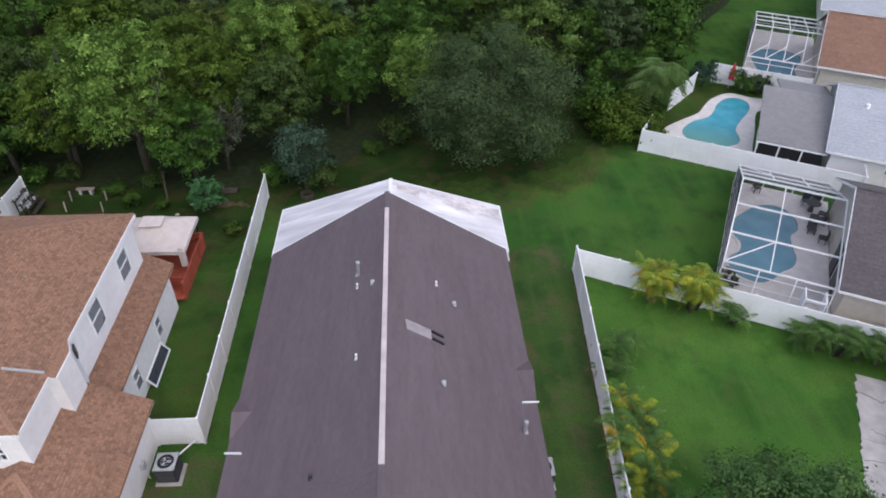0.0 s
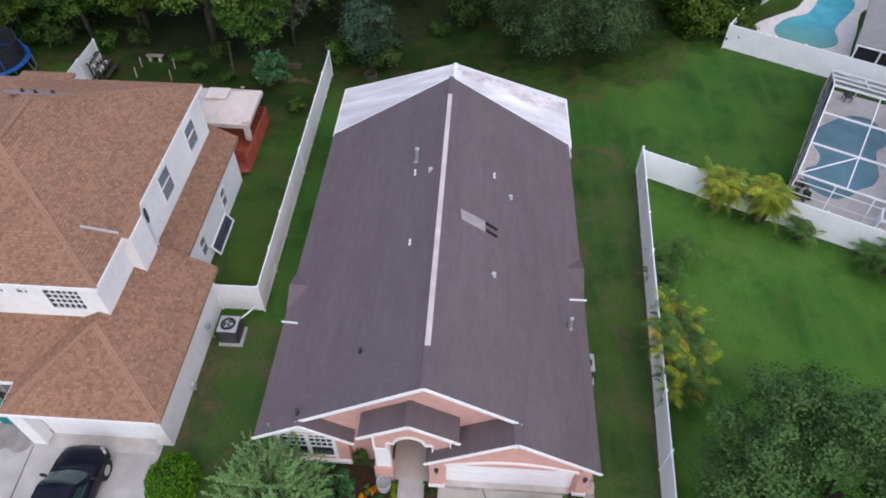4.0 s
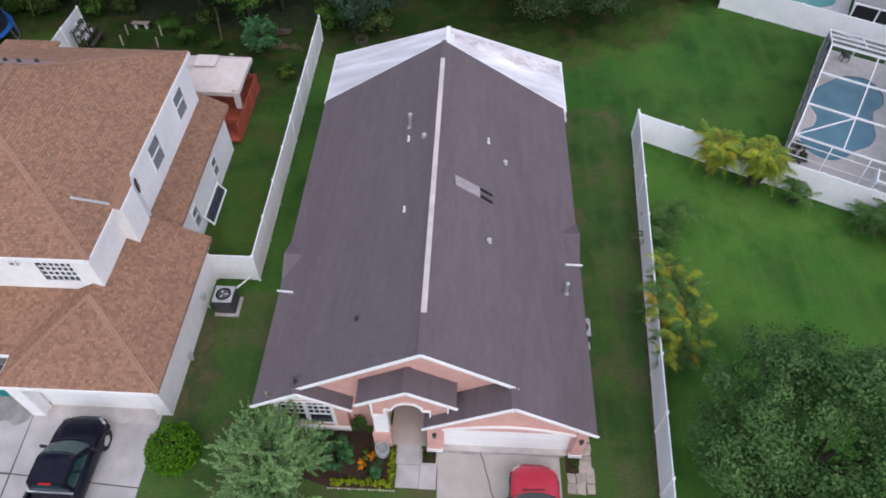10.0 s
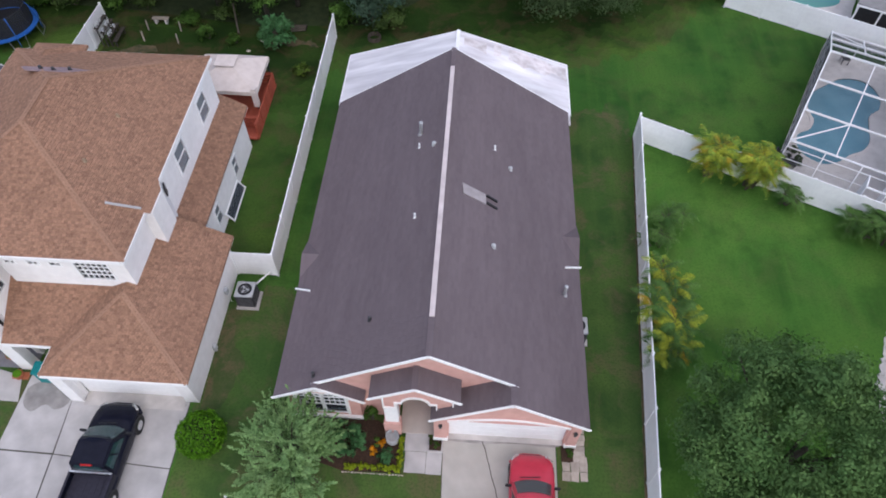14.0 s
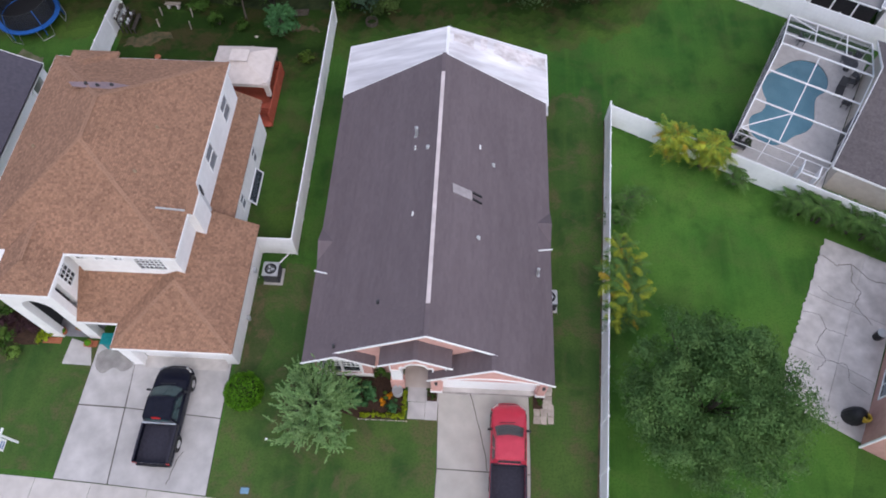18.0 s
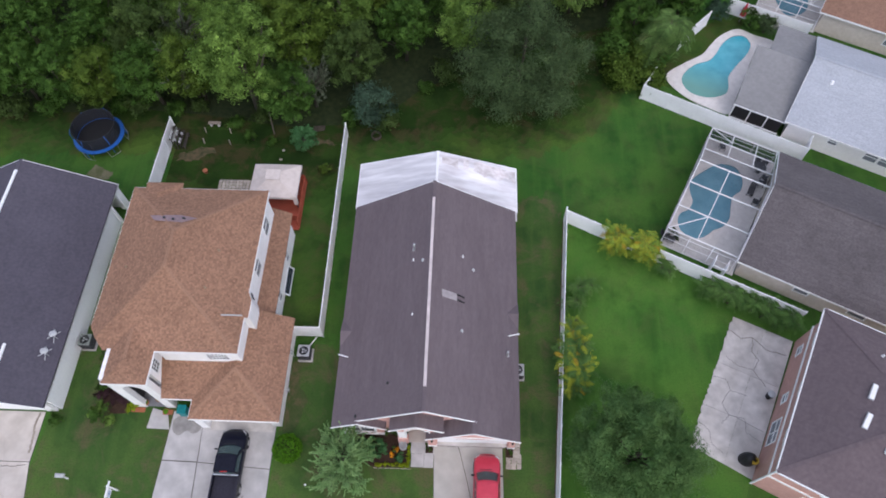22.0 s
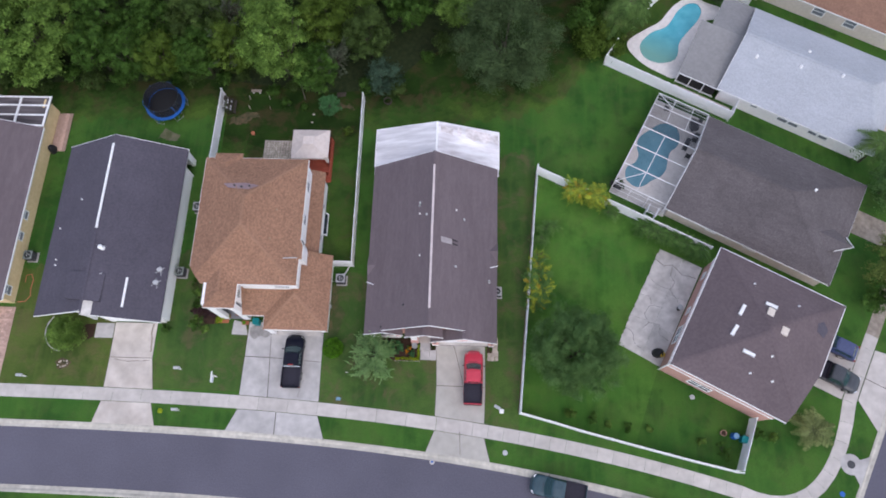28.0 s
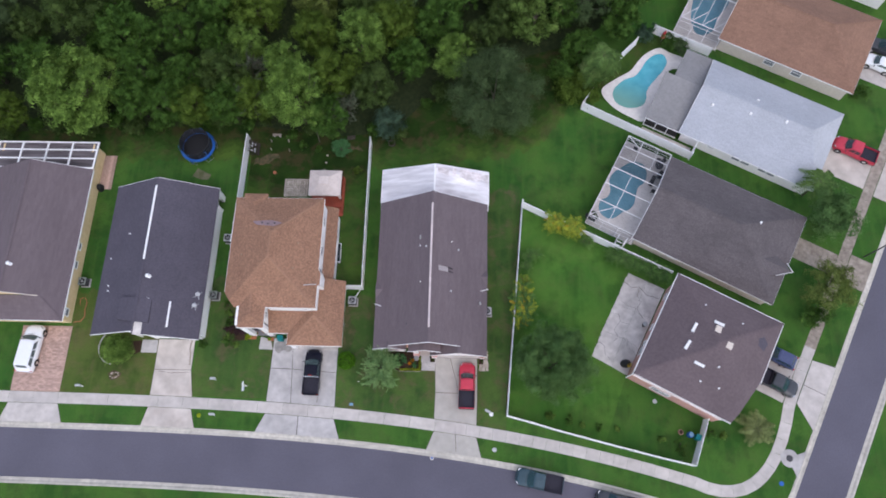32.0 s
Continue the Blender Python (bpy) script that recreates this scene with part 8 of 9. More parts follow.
def crown_leaves(rng, lobes, n, flat=0.85, per=34):
    """Leaf places and directions in small sprays on the outsides of clumps, fewer below."""
    w = lobes[:, 3] ** 2
    m = max(6, n // per)
    pick = rng.choice(len(lobes), m, p=w / w.sum())
    d = rng.normal(size=(m, 3))
    d /= np.linalg.norm(d, axis=1, keepdims=True)
    d[:, 2] = np.where((d[:, 2] < -0.2) & (rng.random(m) < 0.75), -d[:, 2], d[:, 2])
    rad = lobes[pick, 3] * (1 - np.abs(rng.normal(0, 0.14, m)) + rng.normal(0, 0.06, m))
    C = lobes[pick, :3] + d * rad[:, None] * np.array([1, 1, flat])
    who = rng.integers(0, m, n)
    spray = (lobes[pick, 3] * 0.27)[who, None] * rng.uniform(0.6, 1.3, n)[:, None]
    o = rng.normal(size=(n, 3)) * spray * np.array([1, 1, 0.6])
    P = C[who] + o
    return P, d[who] * 1.0 + o / spray * 0.4 + rng.normal(size=(n, 3)) * 0.32 + np.array([0, 0, 0.12])


def broadleaf(name, label, seed, h, r, material, leaves, size, x=0, y=0, lobes=26, group="", trunk=True, spread=0.48, low=0.54, lobe=(0.3, 0.5), inner=0.45):
    rng = np.random.default_rng(seed)
    t = thing(name, label, "tree", x, y, turn=0.0, group=group)
    zc, zr = h * low, h * spread
    L = lobes_of(rng, lobes, r, zc, zr, lobe, inner)
    if trunk:
        mb = Mb()
        lean = rng.uniform(-0.4, 0.4, 2)
        mb.tube([(0, 0, -0.1), (lean[0] * 0.4, lean[1] * 0.4, h * 0.22), (lean[0], lean[1], h * 0.5)], [0.028 * h, 0.021 * h, 0.014 * h], 9)
        for c in L[:9]:
            a = Vector((lean[0] * 0.5, lean[1] * 0.5, h * 0.27))
            e = Vector(c[:3])
            m = a.lerp(e, 0.5) + Vector((0, 0, -0.05 * h))
            limb = mb if leaves < 30000 else Mb()
            limb.tube([a, m, e], [0.011 * h, 0.008 * h, 0.003 * h], 6)
            if limb is not mb:
                part("limb", limb, BARK, t, smooth=True)
        part("trunk", mb, BARK, t, smooth=True)
    P, Nn = crown_leaves(rng, L, leaves)
    part("crown", leaf_sheet("crown", P, Nn, size, material, 0.62, seed), None, t)
    return t


def branchy(name, label, seed, x, y, h, r, material, twigs, per, size, z0=0.3, up=0.35, category="tree", side_spread=0.06):
    """An open crown of straight twigs set with leaves, seen between its limbs."""
    rng = np.random.default_rng(seed)
    t = thing(name, label, category, x, y, turn=0.0)
    wood = Mb().tube([(0, 0, -0.1), (0.05, 0.03, h * 0.3), (0, 0.1, h * 0.62)], [0.035 * h, 0.028 * h, 0.012 * h], 8)
    P, Nn = [], []
    for i in range(twigs):
        a, e = rng.uniform(0, 2 * math.pi), math.asin(min(1, rng.uniform(-0.12, 1.0)))
        k = rng.uniform(0.72, 1.08)
        end = np.array([r * k * math.cos(e) * math.cos(a), r * k * math.cos(e) * math.sin(a), h * z0 + (h * (1 - z0)) * k * math.sin(e)])
        start = np.array([0, 0, h * rng.uniform(0.25, 0.55)])
        mid = (start + end) / 2 + np.array([0, 0, up * r * 0.3])
        if i % 2 == 0:
            wood.tube([start, mid, end], [0.009 * h, 0.006 * h, 0.002 * h], 5, cap=False)
        s = np.sqrt(rng.uniform(0.12, 1.0, per))[:, None]
        q = (1 - s) ** 2 * start + 2 * s * (1 - s) * mid + s * s * end
        side = rng.normal(size=(per, 3)) * r * side_spread * (0.4 + s)
        P.append(q + side)
        Nn.append(rng.normal(size=(per, 3)) * 0.7 + np.array([0, 0, 1.3]))
    part("trunk", wood, BARK, t, smooth=True)
    part("crown", leaf_sheet("crown", np.vstack(P), np.vstack(Nn), size, material, 0.45, seed), None, t)
    return t


def twiggy(name, label, seed, x, y, h, r, material, limbs=16, twigs=13, per=34, size=0.125, plume=0.8, thick=0.06):
    """A loose crown of limbs whose straight side twigs are set closely with small leaves."""
    rng = np.random.default_rng(seed)
    t = thing(name, label, "tree", x, y, turn=0.0)
    wood = Mb().tube([(0, 0, -0.1), (0.06, 0.03, h * 0.25), (0, 0.1, h * 0.55)], [0.03 * h, 0.024 * h, 0.012 * h], 8)
    P, Nn = [], []
    for i in range(limbs):
        a = 2.4 * i + rng.uniform(-0.4, 0.4)
        e = rng.uniform(0.05, 1.25)
        k = rng.uniform(0.65, 1.0)
        start = np.array([0, 0, h * rng.uniform(0.22, 0.5)])
        end = np.array([r * k * math.cos(e) * math.cos(a), r * k * math.cos(e) * math.sin(a), h * 0.35 + h * 0.62 * k * math.sin(e)])
        wood.tube([start, (start + end) / 2 + np.array([0, 0, 0.15]), end], [0.012 * h, 0.008 * h, 0.003 * h], 5, cap=False)
        out = (end - start) / np.linalg.norm(end - start)
        for j in range(twigs):
            s0 = start + (end - start) * rng.uniform(0.3, 1.0)
            d = out * 1.1 + rng.normal(size=3) * np.array([0.6, 0.6, 0.4]) + np.array([0, 0, 0.15])
            d /= np.linalg.norm(d)
            n = plume * rng.uniform(0.6, 1.15)
            tip = s0 + d * n - np.array([0, 0, 0.1 * n])
            s = rng.uniform(0.0, 1.0, per)[:, None]
            o = rng.normal(size=(per, 3)) * thick * (1.1 - s)
            P.append(s0 + (tip - s0) * s + o)
            Nn.append(o / thick * 0.5 + rng.normal(size=(per, 3)) * 0.4 + np.array([0, 0, 0.9]))
    part("trunk", wood, BARK, t, smooth=True)
    part("crown", leaf_sheet("crown", np.vstack(P), np.vstack(Nn), size, material, 0.45, seed), None, t)
    return t


def frond(P, Nn, T, base, a, length, rise, droop, leaflets, wide, fill=0.5):
    """Adds a feather frond's leaflets as quads to the lists."""
    d = Vector((math.cos(a), math.sin(a), 0))
    s = Vector((-math.sin(a), math.cos(a), 0))
    pts = [Vector(base) + d * (length * t) + Vector((0, 0, rise * t - droop * t * t)) for t in np.linspace(0, 1, leaflets)]
    for i, p in enumerate(pts[1:]):
        w = wide * math.sin(math.pi * (0.12 + 0.82 * (i + 1) / leaflets))
        for sg in (-1, 1):
            e = p + s * sg * w + d * w * 0.55 - Vector((0, 0, w * 0.35))
            b = d * (length / leaflets * fill)
            P.append((p - b, p + b, e + b * 0.45, e - b * 0.1))
    T.append(pts)


def palm(name, label, x, y, h, fronds, length, material, seed, rise=0.9, droop=1.5, stems=1, spread=0.0, category="palm", group="", tones=(), wide=0.21):
    """tones: the leaf materials that single fronds take, low fronds the last of them."""
    rnd = random.Random(seed)
    t = thing(name, label, category, x, y, turn=0.0, group=group)
    leaf, wood = [Mb() for _ in tones or (0,)], Mb()
    for k in range(stems):
        ox, oy = rnd.gauss(0, spread), rnd.gauss(0, spread)
        hh = h * rnd.uniform(0.6, 1.1) if stems > 1 else h
        wood.tube([(ox * 0.4, oy * 0.4, -0.05), (ox * 0.7, oy * 0.7, hh * 0.5), (ox, oy, hh)], [0.05 + 0.012 * h, 0.04 + 0.008 * h, 0.03 + 0.006 * h], 7)
        for i in range(fronds):
            P, T = [], []
            a = 2 * math.pi * i / fronds + rnd.uniform(-0.4, 0.4)
            f = rnd.uniform(0.6, 1.1)
            frond(P, None, T, (ox, oy, hh), a, length * f, length * rise * rnd.uniform(0.4, 1.2) * f, length * droop * rnd.uniform(0.5, 1.0) * f, 15 if stems == 1 else 22, length * wide, 0.5 if stems == 1 else 0.42)
            tone = (2 if f < 0.72 and rnd.random() < 0.5 else rnd.choice((0, 0, 1))) if tones else 0
            for q in P:
                leaf[tone].face(*q)
            rib = T[0][::6] if stems > 1 else T[0][::3]
            wood.tube(rib, [0.018, 0.014, 0.01, 0.008, 0.006, 0.005][:len(rib)], 4, cap=False)
    part("stem", wood, BARK, t)
    for mb, m in zip(leaf, tones or (material,)):
        if mb.f:
            part("fronds", mb, m, t)
    return t


def shrub(name, label, x, y, r, h, material, leaves, size, seed, category="shrub", lobes=10, group=""):
    rng = np.random.default_rng(seed)
    t = thing(name, label, category, x, y, turn=0.0, group=group)
    L = lobes_of(rng, lobes, r, h * 0.5, h * 0.5, (0.4, 0.6))
    P, Nn = crown_leaves(rng, L, leaves)
    P[:, 2] = np.abs(P[:, 2])
    w = Mb()
    for c in L[:6]:
        w.tube([(0, 0, -0.05), tuple(c[:3] * 0.5), tuple(c[:3])], [0.03, 0.02, 0.008], 5)
    part("stem", w, BARK, t)
    part("foliage", leaf_sheet("foliage", P, Nn, size, material, 0.6, seed), None, t)
    return t


# the wood behind the gardens
WOOD_EDGE = [(-120, 31), (-57, 27.6), (-42, 28.6), (-35, 28.7), (-27, 29.2), (-22, 28.8), (-13.6, 27.6), (-6, 28.2), (-2, 32.5), (3, 35), (8, 37.5), (12, 40), (17, 41.5), (24, 46), (28, 50), (32, 57), (38, 64), (60, 100)]


def edge_y(x):
    for (xa, ya), (xb, yb) in zip(WOOD_EDGE, WOOD_EDGE[1:]):
        if xa <= x <= xb:
            return ya + (yb - ya) * (x - xa) / (xb - xa)
    return 1e9


rnd = random.Random(4)


def ragged(line, amount, step=0.45):
    """A plan line broken into short uneven lengths."""
    out = []
    for a, b in zip(line, line[1:]):
        n = max(1, int(math.hypot(b[0] - a[0], b[1] - a[1]) / step))
        n = min(n, 90)
        for i in range(n):
            k = math.sin(0.7 * i + a[0]) * 0.5 + rnd.uniform(-0.5, 0.5)
            out.append((a[0] + (b[0] - a[0]) * i / n + rnd.uniform(-0.1, 0.1), a[1] + (b[1] - a[1]) * i / n + k * amount))
    return out + [line[-1]]


# the lawn thins to weeds and earth in the untended garden and towards the trees, whose shade is also put into the
# greens
for i, (d, material) in enumerate(zip((4.6, 3.7, 2.8, 1.9, 0.9), THIN_SHADED + [WEEDS])):
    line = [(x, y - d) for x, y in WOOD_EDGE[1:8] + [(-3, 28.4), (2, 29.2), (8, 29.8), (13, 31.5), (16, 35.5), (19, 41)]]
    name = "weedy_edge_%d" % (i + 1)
    tagged(new(name, filled(name, ragged(line, 0.55, 0.25) + [(line[-1][0], line[-1][1] + 8), (line[0][0], line[0][1] + 8)], [], 0.002 + 0.0022 * i, material)), "thinning weedy grass along the wood, tree shade in its greens", "ground", kind="structure")
for i, (d, material) in enumerate(zip((4.6, 3.8, 3.0, 2.0, 0.8), THIN_SHADED + [WEEDS])):
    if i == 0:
        # this strip's darker green carries the shade between fence and houses
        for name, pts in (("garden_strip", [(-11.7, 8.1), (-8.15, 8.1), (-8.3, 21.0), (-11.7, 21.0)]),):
            tagged(new(name, filled(name, pts, [], 0.0125, THIN_SHADED[1])), "grass between the houses, their shade put into its green", "ground", kind="structure")
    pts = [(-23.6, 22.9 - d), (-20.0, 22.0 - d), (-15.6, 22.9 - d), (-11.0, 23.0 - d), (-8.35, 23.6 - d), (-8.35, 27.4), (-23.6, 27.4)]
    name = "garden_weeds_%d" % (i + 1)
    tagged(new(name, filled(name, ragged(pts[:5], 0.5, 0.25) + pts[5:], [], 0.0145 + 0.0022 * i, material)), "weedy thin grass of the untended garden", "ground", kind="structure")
for name, label, pts in (
        ("bare_patch_1", "bare brown earth patch in the garden", [(-23.0, 24.6), (-20.4, 25.6), (-19.9, 24.9), (-21.5, 24.0), (-23.2, 23.6), (-23.0, 24.6)]),
        ("bare_patch_2", "bare brown earth under the fence", [(-13.6, 26.3), (-10.0, 26.6), (-9.2, 26.0), (-11.6, 25.9), (-13.6, 26.3)]),
        ("bare_patch_3", "worn pale earth patch on the lawn", [(-30.9, 21.9), (-28.8, 21.6), (-28.4, 22.4), (-30.2, 23.0), (-30.9, 21.9)])):
    tagged(new(name, filled(name, ragged(pts, 0.25, 0.2)[:-1], [], 0.028, WORN if name == "bare_patch_3" else EARTH_G)), label, "ground", kind="structure")
for name, pts in (("front_lawn_1", [(-10.6, -6.6), (0.6, -7.4), (0.6, 1.0), (-6.0, 1.0)] + ragged([(-6.0, 7.5), (-10.4, 6.4)], 0.6, 0.2)), ("front_lawn_2", [(-27.4, -5.05), (-18.0, -5.2), (-18.0, 2.0), (-22.4, 6.0)] + ragged([(-22.3, 9.5), (-26.6, 8.5)], 0.6, 0.2)),
                  ("front_lawn_3", [(-42.2, -5.05), (-31.6, -5.05), (-31.6, 2.0), (-38.2, 3.2)] + ragged([(-38.2, 7.5), (-42.4, 6.5)], 0.6, 0.2)), ("side_lawn", [(5.4, -7.9), (8.55, -8.4), (10.4, 18.4)] + ragged([(10.6, 21.5), (6.2, 20.5)], 0.7, 0.2) + [(5.4, 2.0)])):
    tagged(new(name, filled(name, pts, [], 0.006, DRY if name == "front_lawn_3" else YARD)), "worn mottled green lawn beside the house", "lawn", kind="structure")
for i, pts in enumerate(([(-10.15, 5.3), (-9.7, 5.0), (-9.5, 3.9), (-8.7, 3.0), (-9.0, 1.6), (-9.3, 0.6), (-10.15, 0.3)], [(-10.15, 4.7), (-9.85, 4.4), (-9.8, 3.0), (-9.4, 2.3), (-9.6, 1.2), (-9.75, 0.5), (-10.15, 0.4)])):
    name = "worn_strip_%d" % (i + 1)
    tagged(new(name, filled(name, ragged(pts[:-1], 0.12, 0.25) + [(-10.15, 0.35 + 0.1 * i)], [], 0.011 + 0.003 * i, WORN_G[i])), "thin worn brownish grass along the house wall", "ground", kind="structure")
# shaded ground west of the deck: the shade is put into the green
tagged(new("pool_garden_grass", filled("pool_garden_grass", [plot(u, v) for u, v in ((2.0, 39.8), (7.0, 39.3), (6.5, 47.0), (7.5, 51.8), (5.2, 51.8), (4.2, 49.2), (2.8, 44.6))], [], 0.01, THIN_SHADED[2])), "grass beside the pool deck, darkened in colour for shade", "ground", kind="structure")
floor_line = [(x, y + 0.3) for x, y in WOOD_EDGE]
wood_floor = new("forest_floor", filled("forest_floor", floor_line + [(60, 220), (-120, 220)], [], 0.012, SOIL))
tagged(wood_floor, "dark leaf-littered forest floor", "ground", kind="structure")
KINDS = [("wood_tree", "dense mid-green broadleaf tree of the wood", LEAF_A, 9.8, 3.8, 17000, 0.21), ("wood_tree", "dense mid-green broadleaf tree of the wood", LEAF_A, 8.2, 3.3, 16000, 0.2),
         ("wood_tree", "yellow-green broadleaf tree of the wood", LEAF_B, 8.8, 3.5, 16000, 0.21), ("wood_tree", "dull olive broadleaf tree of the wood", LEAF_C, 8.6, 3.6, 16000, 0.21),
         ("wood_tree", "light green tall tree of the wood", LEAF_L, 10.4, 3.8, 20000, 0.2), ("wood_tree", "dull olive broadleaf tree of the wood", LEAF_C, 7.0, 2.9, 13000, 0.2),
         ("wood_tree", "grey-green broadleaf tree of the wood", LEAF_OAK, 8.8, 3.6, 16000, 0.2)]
FAR_KINDS = [("wood_tree", "distant mid-green tree of the wood", LEAF_FA, 9.5, 4.0, 9000, 0.29), ("wood_tree", "distant yellow-green tree of the wood", LEAF_FB, 8.6, 3.8, 9000, 0.29),
             ("wood_tree", "distant olive tree of the wood", LEAF_FC, 9.0, 4.1, 9000, 0.29), ("wood_tree", "distant light green tree of the wood", LEAF_L, 10.2, 3.8, 9000, 0.29)]
places = [(-16.9, 29.8), (-12.6, 33.8), (-8.0, 32.6), (-26.5, 34.0), (-32.0, 34.0), (-37.5, 34.5), (-3.6, 36.5)]
wants = [4, 2, 3, 3, 1, 0, 1]
scales = [1.08, 0.98, 0.85, 0.95, 0.85, 0.8, 0.9]
rnd = random.Random(11)
for i in range(17):
    x = -62 + 4.0 * i + rnd.uniform(-0.8, 0.8)
    y = edge_y(x) + rnd.uniform(0.9, 2.4)
    if math.hypot(x + 44.8, y - 31.4) < 6.0:
        continue
    if x < 1 and all((x - a) ** 2 + (y - b) ** 2 > 9 for a, b in places):
        places.append((x, y))
        wants.append(rnd.choice((0, 1, 1, 2, 3, 5)))
        scales.append(rnd.uniform(0.7, 0.95))
for i in range(9000):
    x, y = rnd.uniform(-95, 56), rnd.uniform(27, 110)
    e = edge_y(x)
    if math.hypot(x + 44.8, y - 31.4) < 6.5 or y < e + 2.0 or y > 60 + 0.6 * abs(x + 20) + 30:
        continue
    gap = 4.25 if y < e + 16 else 5.0
    if all((x - a) ** 2 + (y - b) ** 2 > gap * gap for a, b in places):
        places.append((x, y))
        wants.append(rnd.choice((0, 0, 1, 1, 2, 3, 4, 5, 6)))
        scales.append(rnd.choice((0.7, 0.8, 0.95, 1.05, 1.2)) * rnd.uniform(0.95, 1.05))
built = {}
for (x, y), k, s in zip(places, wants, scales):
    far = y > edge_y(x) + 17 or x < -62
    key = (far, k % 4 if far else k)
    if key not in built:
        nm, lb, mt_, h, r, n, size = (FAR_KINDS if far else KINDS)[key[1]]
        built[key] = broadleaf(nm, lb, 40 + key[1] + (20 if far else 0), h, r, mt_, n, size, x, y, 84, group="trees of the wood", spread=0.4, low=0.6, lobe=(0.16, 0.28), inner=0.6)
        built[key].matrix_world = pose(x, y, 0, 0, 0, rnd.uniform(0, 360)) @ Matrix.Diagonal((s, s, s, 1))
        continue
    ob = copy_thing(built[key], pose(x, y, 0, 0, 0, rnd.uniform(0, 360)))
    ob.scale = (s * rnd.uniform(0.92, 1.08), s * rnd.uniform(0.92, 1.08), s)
# bushes along the wood's edge
base = [shrub("edge_bush", "dark tangled bush at the wood's edge", -30, 31, 1.5, 1.8, LEAF_A, 1500, 0.22, 5, "bush", group="bushes along the wood"),
        shrub("edge_bush", "olive tangled bush at the wood's edge", -27.5, 31, 1.6, 1.9, LEAF_C, 1500, 0.22, 6, "bush", group="bushes along the wood")]
for i in range(24):
    x = -58 + i * 2.8 + rnd.uniform(-0.5, 0.5)
    y = edge_y(x) + rnd.uniform(-0.6, 1.2)
    if -14.5 < x < -9.0 or x > 8:
        continue
    s = rnd.uniform(0.6, 1.1)
    ob = copy_thing(base[i % 2], pose(x, y, 0, 0, 0, rnd.uniform(0, 360)))
    ob.scale = (s, s, s * rnd.uniform(0.8, 1.3))

# thin grey trees between the leafy ones
for i, (x, y, h) in enumerate(((-22.6, 31.2, 7.5), (-24.0, 35.5, 8.0), (-11.6, 30.4, 6.0))):
    twiggy("thin_tree", "thin grey-green tree with bare twigs at the wood's edge", 300 + i, x, y, h, h * 0.4, LEAF_GREY, 26, 12, 20, 0.16, 0.9, 0.06)

# single trees
broadleaf("spreading_tree", "large bright green spreading tree at the wood's edge", 70, 9.5, 5.7, LEAF_L, 34000, 0.26, -44.8, 31.4, 170, spread=0.46, low=0.54, lobe=(0.12, 0.2), inner=0.6)
broadleaf("live_oak", "large dark grey-green live oak on the lawn", 71, 9.4, 6.0, LEAF_OAK, 52000, 0.16, 7.1, 31.8, 120, spread=0.5, low=0.5, lobe=(0.15, 0.25), inner=0.62)
broadleaf("grey_tree", "small blue-grey tree at the fence end", 72, 4.6, 2.2, LEAF_BG, 3800, 0.2, -5.9, 28.2, 18)
broadleaf("pool_side_tree", "dense mid-green tree by the pool garden", 73, 6.2, 2.6, LEAF_A, 9000, 0.24, 23.4, 43.4, 40, lobe=(0.18, 0.3))
broadleaf("pool_side_tree", "dense mid-green tree by the pool garden", 74, 8.5, 3.6, LEAF_A, 6000, 0.3, 24.0, 47.5, 22)
broadleaf("wood_tree", "dark green tree closing the wood's corner", 141, 8.5, 4.0, LEAF_OAK, 11000, 0.26, 18.8, 46.3, 50, spread=0.45, low=0.5, lobe=(0.16, 0.26), inner=0.6)
broadleaf("wood_tree", "dense green tree closing the wood's corner", 142, 9.2, 4.1, LEAF_FA, 14000, 0.25, 12.4, 43.6, 60, spread=0.45, low=0.5, lobe=(0.16, 0.26), inner=0.6)
broadleaf("garden_tree", "dense green small tree outside the pool fence", 143, 5.4, 2.6, LEAF_A, 14000, 0.18, 18.2, 39.6, 44, spread=0.45, low=0.5, lobe=(0.18, 0.3), inner=0.6)
shrub("lawn_bush", "large dark bush beside the pool fence", 16.8, 34.0, 2.1, 3.2, LEAF_B, 4200, 0.24, 75, "bush", 16)
shrub("lawn_bush", "large olive bush beside the pool fence", 18.9, 36.0, 1.9, 3.0, LEAF_B, 3600, 0.24, 76, "bush", 14)
shrub("lawn_bush", "dark bush beside the pool fence", 15.6, 36.6, 2.0, 3.2, LEAF_A, 3600, 0.24, 77, "bush", 14)
shrub("lawn_bush", "dark bush under the palms", 20.4, 37.8, 1.5, 2.2, LEAF_C, 2400, 0.22, 178, "bush", 12)
shrub("lawn_bush", "dark bush at the fence corner", 19.6, 33.9, 1.3, 1.9, LEAF_B, 2000, 0.2, 179, "bush", 12)
palm("garden_palm", "tall feather palm with dark green fronds by the garden pool", 20.7, 37.2, 4.4, 46, 2.5, LEAF_PALMK, 78, 0.55, 1.25, tones=(LEAF_PALMK, LEAF_PALMK, LEAF_PALMG), wide=0.3)
palm("garden_palm", "feather palm with yellowing fronds", 19.5, 36.2, 3.7, 34, 2.1, LEAF_PALMK, 79, 0.5, 1.25, tones=(LEAF_PALMK, LEAF_PALMK, LEAF_PALMG), wide=0.3)
shrub("pool_bush", "round dark bush in the pool garden", *plot(7.9, 51.3), 1.2, 1.8, LEAF_A, 1600, 0.2, 80, "bush")
shrub("pool_bush", "dark bush behind the garden pool", *plot(9.4, 51.0), 1.3, 1.9, LEAF_OAK, 1600, 0.2, 81, "bush")
